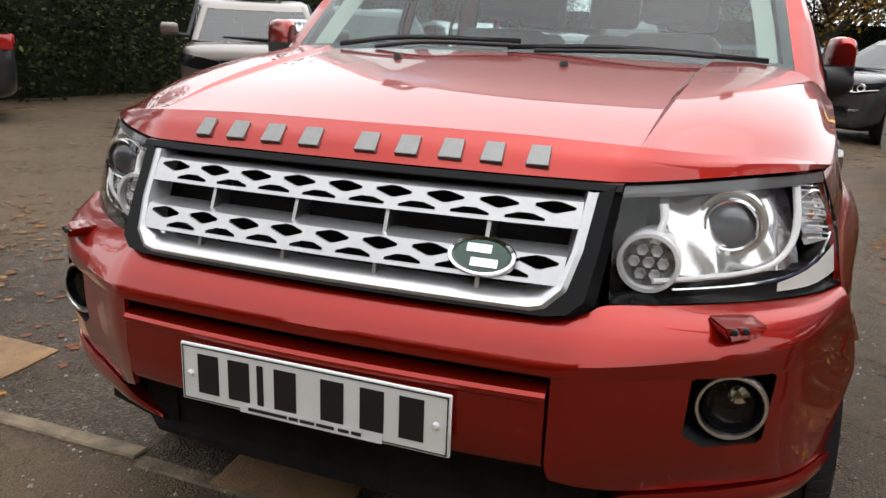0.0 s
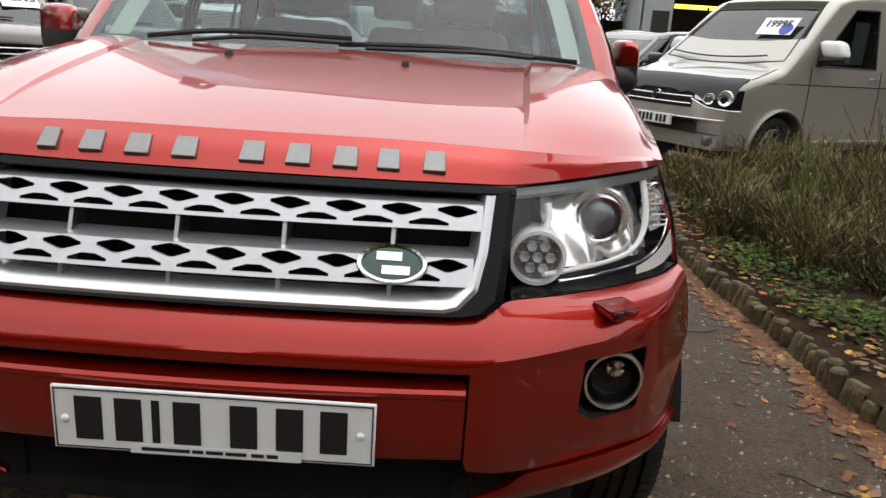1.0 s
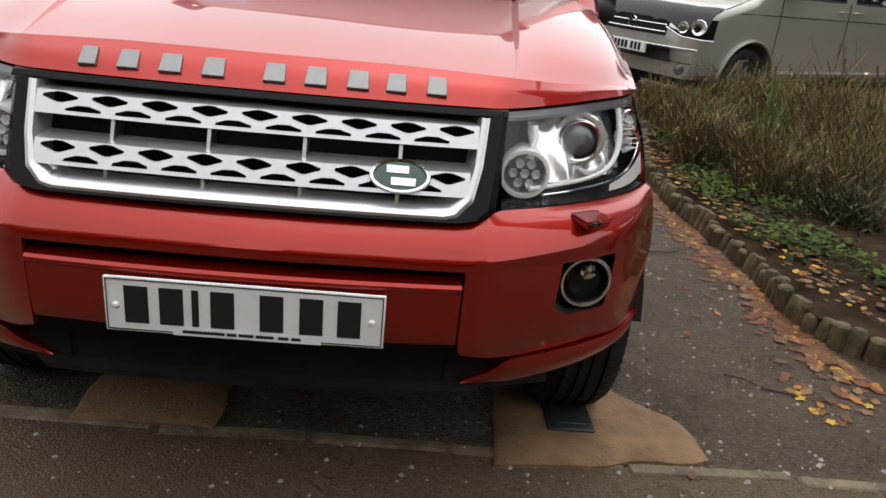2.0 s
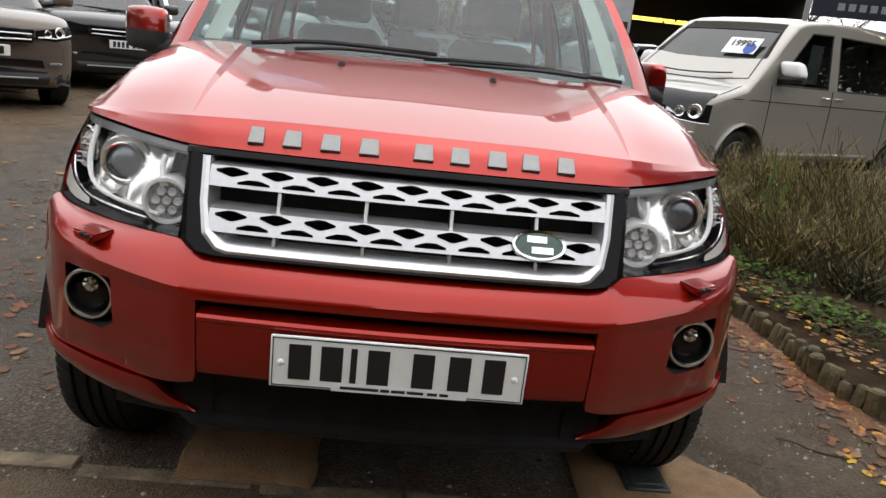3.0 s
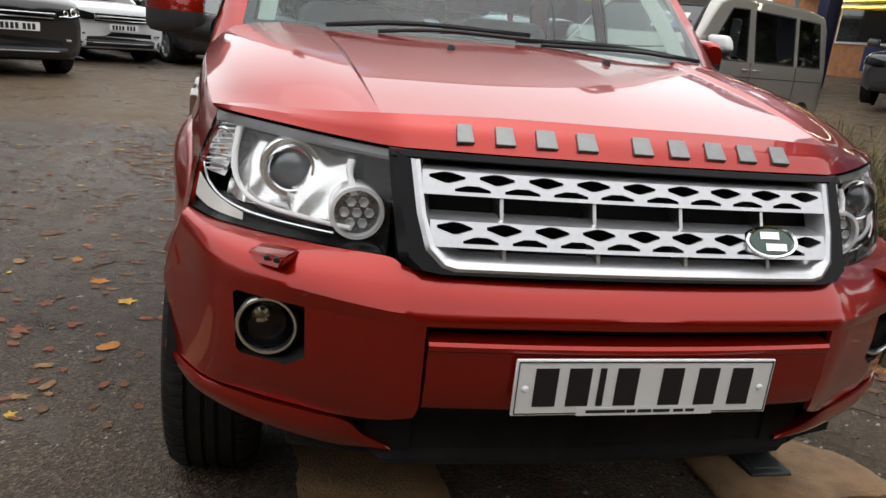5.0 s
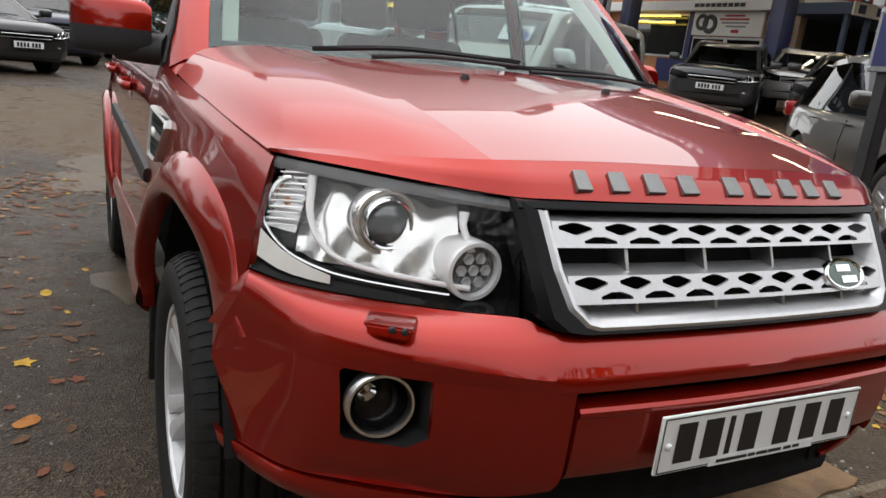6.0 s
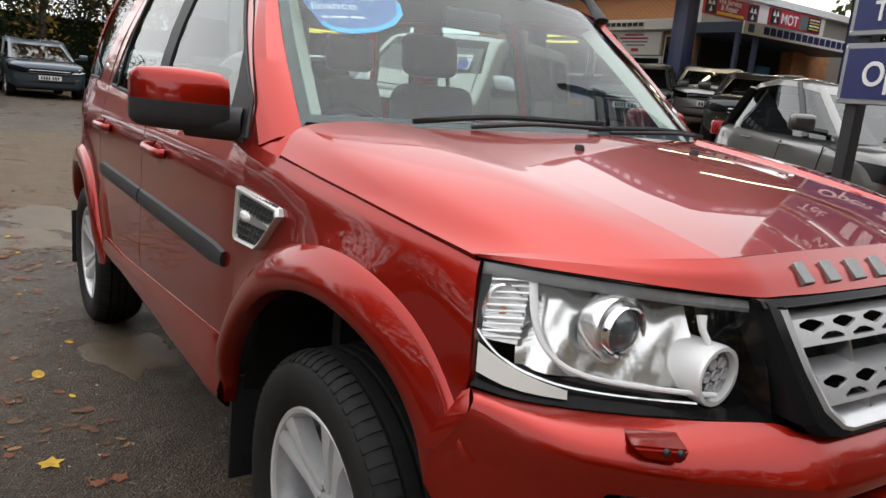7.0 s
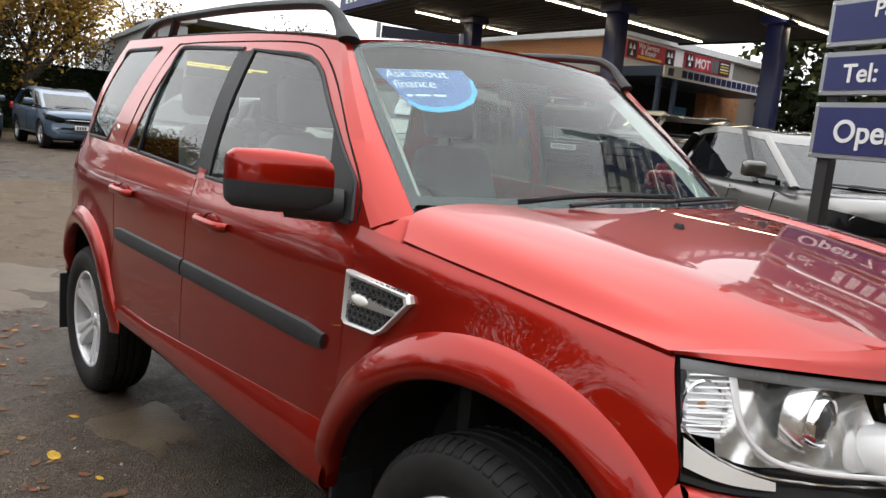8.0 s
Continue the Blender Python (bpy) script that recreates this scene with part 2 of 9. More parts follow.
C1 = [(0.49, 0.268, 1.141), (0.503, 0.46, 1.1805), (0.515, 0.66, 1.212), (0.535, 0.9, 1.244), (0.56, 1.15, 1.270)]
C2 = [(0.60, 0.335, 1.130), (0.625, 0.50, 1.180), (0.645, 0.70, 1.220), (0.67, 0.95, 1.252), (0.70, 1.20, 1.276)]
C3 = [(0.72, 0.432, 1.120), (0.755, 0.58, 1.158), (0.782, 0.76, 1.192), (0.803, 0.98, 1.222), (0.822, 1.25, 1.250)]
C4 = [(0.814, 0.525, 1.105), (0.840, 0.70, 1.127), (0.860, 0.88, 1.149), (0.876, 1.05, 1.168), (0.888, 1.21, 1.187)]
MID = [(0.27, 0.249, 1.149), (0.27, 0.455, 1.189), (0.27, 0.66, 1.221), (0.27, 0.89, 1.253), (0.27, 1.10, 1.278)]


def neg(c):
    return [(-x, y, z) for x, y, z in c]


bon = sheet(loft([neg(C1), neg(MID), C0, MID, C1], 44, 40), flip=True)
C1B = [(x + 0.016 * min(1, k * 0.6), y, z + 0.008 * min(1, k * 0.6)) for k, (x, y, z) in enumerate(C1)]
side = sheet(loft([C1B, C2, C3, C4], 44, 26), flip=True)
step = sheet([cat(C1, 44), cat(C1B, 44)], flip=True)
add(bon, mirrored(side))
add(bon, side)
add(bon, mirrored(step))
add(bon, step)
low, fold = cat(full(NOSE_LOW), 81), cat(full(NOSE_FOLD), 81)
midn = [a.lerp(b, 0.5) + Vector((0, -0.004, 0.004)) for a, b in zip(low, fold)]
hem = [p + Vector((0, 0.02, -0.004)) for p in low]
nose = sheet([hem, low] + [[a.lerp(m, k / 3) for a, m in zip(low, midn)] for k in (1, 2, 3)] + [[m.lerp(b, k / 3) for m, b in zip(midn, fold)] for k in (1, 2, 3)])
add(bon, nose)
add(bon, sheet([[p + Vector((0, -0.004, -0.003)) for p in fold], [p + Vector((0, 0.035, -0.002)) for p in fold]]))
edge = sheet([cat(C4, 44), [p + Vector((-0.012, 0, -0.016)) for p in cat(C4, 44)]], flip=True)
add(bon, mirrored(edge))
add(bon, edge)
rear_end = sheet([[Vector(c[-1]) for c in (C1B, C2, C3, C4)], [Vector(c[-1]) + Vector((-0.005, 0.03, -0.03)) for c in (C1B, C2, C3, C4)]], flip=True)
add(bon, mirrored(rear_end))
add(bon, rear_end)
bmesh.ops.remove_doubles(bon, verts=bon.verts[:], dist=0.0006)
bmesh.ops.recalc_face_normals(bon, faces=bon.faces[:])
bonnet = cpart("bonnet", bon, RED, "red clamshell bonnet with two raised creases", sharp=24)

# front wings
wing_rows = [R(r) for r in (
    [(0.800, 0.520, 1.096), (0.831, 0.70, 1.119), (0.853, 0.88, 1.141), (0.869, 1.05, 1.160), (0.884, 1.21, 1.178), (0.895, 1.383, 1.196)],
    [(0.812, 0.510, 1.070), (0.848, 0.70, 1.090), (0.870, 0.88, 1.110), (0.888, 1.05, 1.125), (0.902, 1.21, 1.140), (0.910, 1.383, 1.150)],
    [(0.828, 0.490, 1.020), (0.866, 0.70, 1.030), (0.887, 0.88, 1.040), (0.904, 1.05, 1.050), (0.914, 1.21, 1.055), (0.921, 1.383, 1.060)],
    [(0.843, 0.468, 0.960), (0.876, 0.70, 0.96), (0.895, 0.88, 0.965), (0.910, 1.05, 0.97), (0.919, 1.21, 0.97), (0.926, 1.383, 0.97)],
    [(0.856, 0.452, 0.900), (0.884, 0.70, 0.90), (0.900, 0.88, 0.90), (0.913, 1.05, 0.90), (0.922, 1.21, 0.90), (0.929, 1.383, 0.90)],
    [(0.885, 0.478, 0.790), (0.900, 0.70, 0.80), (0.908, 0.88, 0.80), (0.918, 1.05, 0.80), (0.926, 1.21, 0.80), (0.932, 1.383, 0.80)],
    [(0.90, 0.50, 0.66), (0.908, 0.70, 0.66), (0.912, 0.88, 0.66), (0.922, 1.05, 0.66), (0.930, 1.21, 0.66), (0.934, 1.383, 0.66)],
    [(0.90, 0.50, 0.47), (0.908, 0.70, 0.47), (0.91, 0.88, 0.47), (0.91, 1.05, 0.47), (0.912, 1.21, 0.47), (0.915, 1.383, 0.47)])]


def flare(rows, hub, amount=0.020, r0=0.49, r1=0.66):
    """Swells the skin outwards in a band round a wheel arch."""
    for r in rows:
        for p in r:
            d = math.hypot(p.y - hub[0], p.z - hub[1])
            k = max(0.0, min(1.0, (r1 - d) / (r1 - r0)))
            k = k * k * (3 - 2 * k)
            fade = max(0.0, min(1.0, (p.y - 0.50) / 0.30)) if hub is HUB_F else 1.0
            p.x += math.copysign(amount * min(1, k * 1.15) * (0.4 + 0.6 * fade * fade * (3 - 2 * fade)), p.x)
    return rows


def arch_cutter(hub, r=0, x0=-1.2, x1=-0.5):
    r = r or ARCH[hub]
    bm = lathe([(0.0001, x0), (r, x0), (r, x1), (0.0001, x1)], 64, "x")
    bmesh.ops.translate(bm, verts=bm.verts[:], vec=(0, hub[0], hub[1]))
    return bm


def twin_of(ob):
    """The same part for the other side of the car."""
    b = bmesh.new()
    b.from_mesh(ob.data)
    m2 = mirrored(b)
    b.free()
    o2 = cpart(ob.name.split(".")[0], m2, ob.data.materials[0], ob.get("label", ""), sharp=30)
    return o2


WGRID = flare(loft(wing_rows, 60, 54), HUB_F)
wing = sheet(WGRID, 0.012)
w = cut(cpart("front_wing", wing, RED), [arch_cutter(HUB_F), box(-1.2, -0.5, 0.3, 0.75, 0.3, 0.768)])
WING = w
twin_of(w)

# bumper: sloping shelf, face, outer corners and lip
BT = [(0, 0.075, 0.888), (0.22, 0.079, 0.888), (0.40, 0.088, 0.889), (0.448, 0.105, 0.892), (0.478, 0.137, 0.900), (0.58, 0.20, 0.896), (0.70, 0.292, 0.892), (0.80, 0.383, 0.892), (0.853, 0.447, 0.898)]
BS = [(0, 0.020, 0.827), (0.22, 0.026, 0.827), (0.40, 0.038, 0.826), (0.455, 0.050, 0.826), (0.51, 0.075, 0.827), (0.60, 0.125, 0.831), (0.70, 0.188, 0.838), (0.80, 0.285, 0.850), (0.873, 0.425, 0.862)]
BU = [(0, 0.017, 0.806), (0.22, 0.022, 0.806), (0.40, 0.033, 0.805), (0.455, 0.049, 0.803), (0.51, 0.079, 0.80), (0.60, 0.130, 0.797), (0.70, 0.190, 0.797), (0.80, 0.281, 0.797), (0.892, 0.462, 0.79)]
shelf_n = 97
ct, cs, cu = (cat(full(r), shelf_n) for r in (BT, BS, BU))
soft_ = [max(0.0, min(1.0, (abs(p.x) - 0.46) / 0.25)) for p in cs]
bulge = [a.lerp(b, 0.5) + Vector((0, -0.006 - 0.022 * f, 0.006 + 0.014 * f)) for a, b, f in zip(ct, cs, soft_)]
rows = [[p + Vector((0, 0.012, -0.006)) for p in ct], ct]
rows += [[(a * (1 - t) ** 2 + m * 2 * t * (1 - t) + b * t * t) for a, m, b in zip(ct, bulge, cs)] for t in (0.2, 0.4, 0.6, 0.8, 0.95)]
rows += [[a.lerp(b, t) + Vector((0, -0.0015, 0)) for a, b in zip(cs, cu)] for t in (0.08, 0.4, 0.8)] + [cu]
bump = sheet(flare(rows, HUB_F), flip=True)
keep = [i for i, p in enumerate(cu) if abs(p.x) <= 0.412]
add(bump, sheet([[cu[i] for i in keep], [cu[i] + Vector((0, 0.05, 0.004)) for i in keep]], flip=True))
LU = [(0.413, 0.0365, 0.805), (0.455, 0.049, 0.803), (0.51, 0.079, 0.80), (0.60, 0.130, 0.797), (0.70, 0.190, 0.797), (0.80, 0.281, 0.797), (0.892, 0.462, 0.79)]
LM = [(0.413, 0.0375, 0.72), (0.455, 0.052, 0.72), (0.51, 0.082, 0.72), (0.60, 0.131, 0.72), (0.70, 0.189, 0.72), (0.80, 0.279, 0.72), (0.902, 0.478, 0.72)]
LL = [(0.413, 0.043, 0.645), (0.46, 0.066, 0.642), (0.52, 0.102, 0.640), (0.61, 0.152, 0.640), (0.70, 0.202, 0.640), (0.80, 0.284, 0.640), (0.905, 0.482, 0.64)]
LB = [(0.420, 0.056, 0.614), (0.47, 0.088, 0.594), (0.535, 0.134, 0.577), (0.62, 0.184, 0.574), (0.72, 0.238, 0.579), (0.81, 0.305, 0.584), (0.904, 0.482, 0.593)]
corner = sheet(flare(loft([R(r) for r in (LU, LM, LL, LB)], 60, 40), HUB_F), flip=False)
for ra, rb in ((((0.892, 0.462, 0.79), (0.902, 0.478, 0.72), (0.905, 0.482, 0.64), (0.904, 0.482, 0.593)), ((0.906, 0.56, 0.775), (0.912, 0.56, 0.72), (0.915, 0.56, 0.64), (0.913, 0.56, 0.60))), (((0.853, 0.447, 0.898), (0.873, 0.425, 0.862), (0.892, 0.462, 0.79)), ((0.862, 0.455, 0.89), (0.885, 0.47, 0.84), (0.905, 0.50, 0.782)))):
    add(corner, sheet(flare(loft([R(ra), R(rb)], 16, 8), HUB_F)))
bmesh.ops.remove_doubles(corner, verts=corner.verts[:], dist=0.0008)
bmesh.ops.recalc_face_normals(corner, faces=corner.faces[:])
if sum(f.normal.y for f in corner.faces) > 0:
    bmesh.ops.reverse_faces(corner, faces=corner.faces[:])
cpart("bumper_shelf", bump, RED, "sloping red bumper shelf under the grille", sharp=28)
thicken(corner, 0.010)
FOGHOLE = [(0.636, 0.802), (0.742, 0.799), (0.750, 0.790), (0.742, 0.678), (0.734, 0.670), (0.648, 0.671), (0.615, 0.694), (0.619, 0.794)]
c = cut(cpart("bumper_corner", corner, RED), [prism([(-x, 0.0, z) for x, z in FOGHOLE], (0, 0.5, 0)), arch_cutter(HUB_F)])
CORNER = c
twin_of(c)
# recess sides and lamps in the fog holes
for sg in (-1, 1):
    rim = [Vector((sg * x, 0, z)) for x, z in FOGHOLE]
    fc = Vector((sg * 0.685, 0.195, 0.737))

    def skin_y(x, z):
        x = abs(x)
        return 0.131 + (x - 0.60) * 0.58 + max(0, x - 0.70) * 0.3 + 0.004
    outer = [Vector((p.x, skin_y(p.x, p.z), p.z)) for p in rim]
    inner = [Vector((p.x * 0.995 + sg * 0.002, skin_y(p.x, p.z) + 0.075, p.z * 0.97 + 0.022)) for p in rim]
    b = bmesh.new()
    a_, b_ = [b.verts.new(p) for p in outer], [b.verts.new(p) for p in inner]
    for i in range(len(a_)):
        j = (i + 1) % len(a_)
        b.faces.new((a_[i], a_[j], b_[j], b_[i]))
    b.faces.new(b_)
    bmesh.ops.recalc_face_normals(b, faces=b.faces[:])
    fog = cpart("fog_lamp", b, DARK, "round fog lamp in a black surround")
    ring = lathe([(0.049, 0.014), (0.0495, 0.0), (0.052, -0.006), (0.0565, -0.006), (0.060, 0.0), (0.060, 0.02)], 40)
    bmesh.ops.transform(ring, matrix=Matrix.Translation(fc) @ Matrix.Rotation(sg * radians(10), 4, "Z"), verts=ring.verts[:])
    cpart("ring", ring, SATIN, "satin chrome ring", fog)
    bowl = lathe([(0.047, 0.004), (0.044, 0.03), (0.030, 0.055), (0.0001, 0.062)], 32)
    bmesh.ops.transform(bowl, matrix=Matrix.Translation(fc), verts=bowl.verts[:])
    cpart("bowl", bowl, BLACK_GLOSS, "", fog)
    lens = lathe([(0.0001, 0.006), (0.02, 0.007), (0.038, 0.011), (0.047, 0.018)], 32)
    bmesh.ops.transform(lens, matrix=Matrix.Translation(fc), verts=lens.verts[:])
    cpart("lens", facing(lens, (0, -1, 0)), LENS, "", fog)
    refl = lathe([(0.0001, 0.05), (0.010, 0.047), (0.017, 0.034)], 24)
    bmesh.ops.transform(refl, matrix=Matrix.Translation(fc + Vector((sg * 0.012, 0.002, 0.008))), verts=refl.verts[:])
    cpart("reflector", refl, CHROME, "", fog)

# lip under the outer corners
LE_ = [(0.44, 0.150, 0.497), (0.495, 0.140, 0.530), (0.533, 0.134, 0.566), (0.60, 0.164, 0.569), (0.70, 0.216, 0.573), (0.81, 0.295, 0.580), (0.882, 0.405, 0.587), (0.903, 0.446, 0.591)]
LD = [(0.432, 0.164, 0.481), (0.50, 0.172, 0.484), (0.56, 0.183, 0.490), (0.65, 0.213, 0.504), (0.74, 0.257, 0.520), (0.825, 0.320, 0.541), (0.880, 0.415, 0.555), (0.897, 0.450, 0.560)]
a1, d1 = cat(R(LE_), 50), cat(R(LD), 50)
lip = sheet([[p + Vector((0, 0.03, 0.0)) for p in a1], a1] + [[a.lerp(d, t) + Vector((0.0, -0.010 * math.sin(math.pi * t), 0)) for a, d in zip(a1, d1)] for t in (0.1, 0.3, 0.5, 0.7, 0.9)] + [d1, [p + Vector((0.01, 0.04, 0.006)) for p in d1]])
bmesh.ops.recalc_face_normals(lip, faces=lip.faces[:])
if sum(f.normal.y for f in lip.faces) > 0:
    bmesh.ops.reverse_faces(lip, faces=lip.faces[:])
cboth("bumper_lip", lip, RED, "curved red bumper lip")

# number-plate panel with its ledge
px = [(-0.408 + 0.816 * k / 40) for k in range(41)]
pan = sheet([[Vector((x, 0.045 + 0.11 * x * x, 0.786)) for x in px], [Vector((x, 0.013 + 0.11 * x * x, 0.778)) for x in px], [Vector((x, 0.008 + 0.11 * x * x, 0.772)) for x in px], [Vector((x, 0.008 + 0.11 * x * x, 0.764)) for x in px],
             [Vector((x, 0.012 + 0.11 * x * x, 0.760)) for x in px], [Vector((x, 0.012 + 0.12 * x * x, 0.70)) for x in px], [Vector((x, 0.018 + 0.12 * x * x, 0.655)) for x in px], [Vector((x, 0.026 + 0.12 * x * x, 0.642)) for x in px], [Vector((x, 0.06 + 0.12 * x * x, 0.636)) for x in px]], flip=True)
for sx in (-1, 1):
    add(pan, sheet([[Vector((sx * 0.408, 0.013 + 0.018, 0.778)), Vector((sx * 0.408, 0.012 + 0.019, 0.70)), Vector((sx * 0.408, 0.026 + 0.019, 0.642))], [Vector((sx * 0.408, 0.08, 0.778)), Vector((sx * 0.408, 0.08, 0.70)), Vector((sx * 0.408, 0.09, 0.642))]], flip=sx < 0))
cpart("plate_panel", pan, RED, "flat red panel behind the number plate", sharp=30)
cpart("slot", box(-0.42, 0.42, 0.065, 0.10, 0.63, 0.83), DARK, "dark slot above the panel")
# lower intake
intake = sheet([[Vector((x, y + 0.10 * x * x, z)) for x in [-w_ + 2 * w_ * k / 24 for k in range(25)]] for y, z, w_ in ((0.065, 0.650, 0.405), (0.105, 0.62, 0.43), (0.14, 0.56, 0.49), (0.14, 0.49, 0.49), (0.125, 0.474, 0.46), (0.125, 0.462, 0.45), (0.16, 0.458, 0.45))], flip=True)
cpart("lower_intake", intake, DARK, "black plastic lower intake")
cboth("intake_side", facing(sheet([[Vector((-x, 0.150 + 0.28 * (x - 0.40), z)) for x in (0.40, 0.46, 0.52, 0.58, 0.64)] for z in (0.47, 0.54, 0.60, 0.66)]), (0, -1, 0)), DARK, "black side of the lower intake")
# number plate
plate = cpart("number_plate", box(-0.253, 0.267, -0.004, 0.003, 0.649, 0.760, 0.0015, 1), PLATE, "white front number plate with black characters")
fr_ = bmesh.new()
for b in (box(-0.249, 0.263, -0.0052, -0.0045, 0.7545, 0.7565), box(-0.249, 0.263, -0.0052, -0.0045, 0.6525, 0.6545), box(-0.249, -0.247, -0.0052, -0.0045, 0.6545, 0.7545), box(0.261, 0.263, -0.0052, -0.0045, 0.6545, 0.7545)):
    add(fr_, b)
cpart("border", fr_, INK, "", plate)
for x in (-0.206, -0.142, -0.098, -0.048, 0.043, 0.117, 0.188):
    w = 0.013 if x == -0.098 else 0.044
    cpart("character_bar", box(x - w / 2 + 0.012, x + w / 2 + 0.012, -0.0056, -0.0045, 0.668, 0.744, 0.0004, 1), INK, "", plate)
for x in (-0.232, 0.243):
    cap = lathe([(0.0001, -0.0095), (0.004, -0.009), (0.0065, -0.006), (0.0068, -0.004)], 20)
    bmesh.ops.translate(cap, verts=cap.verts[:], vec=(x, 0, 0.703))
    cpart("screw_cap", cap, STICKER, "white plastic screw cap", plate)
st = cpart("dealer_strip", box(-0.128, 0.149, -0.0068, -0.0058, 0.649, 0.665), STICKER, "white sticker strip with small black print", plate)
for k, (x, w) in enumerate(((-0.110, 0.078), (-0.028, 0.018), (-0.006, 0.028), (0.026, 0.034), (0.068, 0.020), (0.093, 0.018))):
    cpart("print_bar", box(x, x + w, -0.0076, -0.0066, 0.6545, 0.6605), INK, "", plate)


# grille
def G(x, z, off=0.0):
    return Vector((x, 0.055 + 0.626 * (z - 0.896) + 0.09 * x * x + off, z))


sur = bmesh.new()
OUT = [(-0.478, 1.089), (-0.470, 0.985), (-0.462, 0.910), (-0.440, 0.893), (-0.40, 0.889), (0.40, 0.889), (0.440, 0.893), (0.462, 0.910), (0.470, 0.985), (0.478, 1.089)]
INN = [(-0.440, 1.072), (-0.430, 0.985), (-0.416, 0.928), (-0.388, 0.903), (-0.365, 0.8965), (0.365, 0.8965), (0.388, 0.903), (0.416, 0.928), (0.430, 0.985), (0.440, 1.072)]


def ribbon(outer, inner, n, off_o, off_i):
    o, i = [], []
    for a, b in zip(outer, outer[1:]):
        for k in range(n):
            o.append((a[0] + (b[0] - a[0]) * k / n, a[1] + (b[1] - a[1]) * k / n))
    o.append(outer[-1])
    for a, b in zip(inner, inner[1:]):
        for k in range(n):
            i.append((a[0] + (b[0] - a[0]) * k / n, a[1] + (b[1] - a[1]) * k / n))
    i.append(inner[-1])
    return [G(x, z, off_o) for x, z in o], [G(x, z, off_i) for x, z in i]


o1, i1 = ribbon(OUT, INN, 8, 0.016, -0.002)
m1 = [a.lerp(b, 0.35) + Vector((0, -0.012, 0)) for a, b in zip(o1, i1)]
sur = sheet([[p + Vector((0, 0.05, 0)) for p in o1], o1, m1, i1, [p + Vector((0, 0.06, 0)) for p in i1]])
top = sheet([[G(-0.476 + 0.952 * k / 40, z, off) for k in range(41)] for z, off in ((1.074, 0.055), (1.0735, 0.002), (1.076, -0.001), (1.086, 0.002), (1.0895, 0.03))])
add(sur, top)
bmesh.ops.recalc_face_normals(sur, faces=sur.faces[:])
grille = cpart("grille", sur, BLACK_GLOSS, "silver slatted grille in a gloss black surround")
cpart("mesh_backing", sheet([[G(-0.46 + 0.92 * k / 30, z, 0.075) for k in range(31)] for z in (0.89, 0.98, 1.09)], flip=True), DARK, "dark mesh behind the grille", grille)
# silver U-shaped frame
FO = [(-0.440, 1.073), (-0.431, 0.985), (-0.4165, 0.928), (-0.388, 0.902), (-0.365, 0.8965), (0.365, 0.8965), (0.388, 0.902), (0.4165, 0.928), (0.431, 0.985), (0.440, 1.073)]
FI = [(-0.424, 1.073), (-0.415, 0.985), (-0.401, 0.936), (-0.378, 0.913), (-0.358, 0.909), (0.358, 0.909), (0.378, 0.913), (0.401, 0.936), (0.415, 0.985), (0.424, 1.073)]
fo, fi = ribbon(FO, FI, 8, -0.002, -0.004)
mid = [a.lerp(b, 0.5) + Vector((0, -0.004, 0)) for a, b in zip(fo, fi)]
deep = [Vector((p.x * 0.965, p.y + 0.045, max(p.z, 0.909) + (0.012 if p.z < 0.94 else 0))) for p in fi]
frm = sheet([[p + Vector((0, 0.015, 0)) for p in fo], fo, mid, fi, deep])
bmesh.ops.recalc_face_normals(frm, faces=frm.faces[:])
if sum(f.normal.y for f in frm.faces) > 0:
    bmesh.ops.reverse_faces(frm, faces=frm.faces[:])
cpart("frame", frm, SILVER, "silver frame", grille)
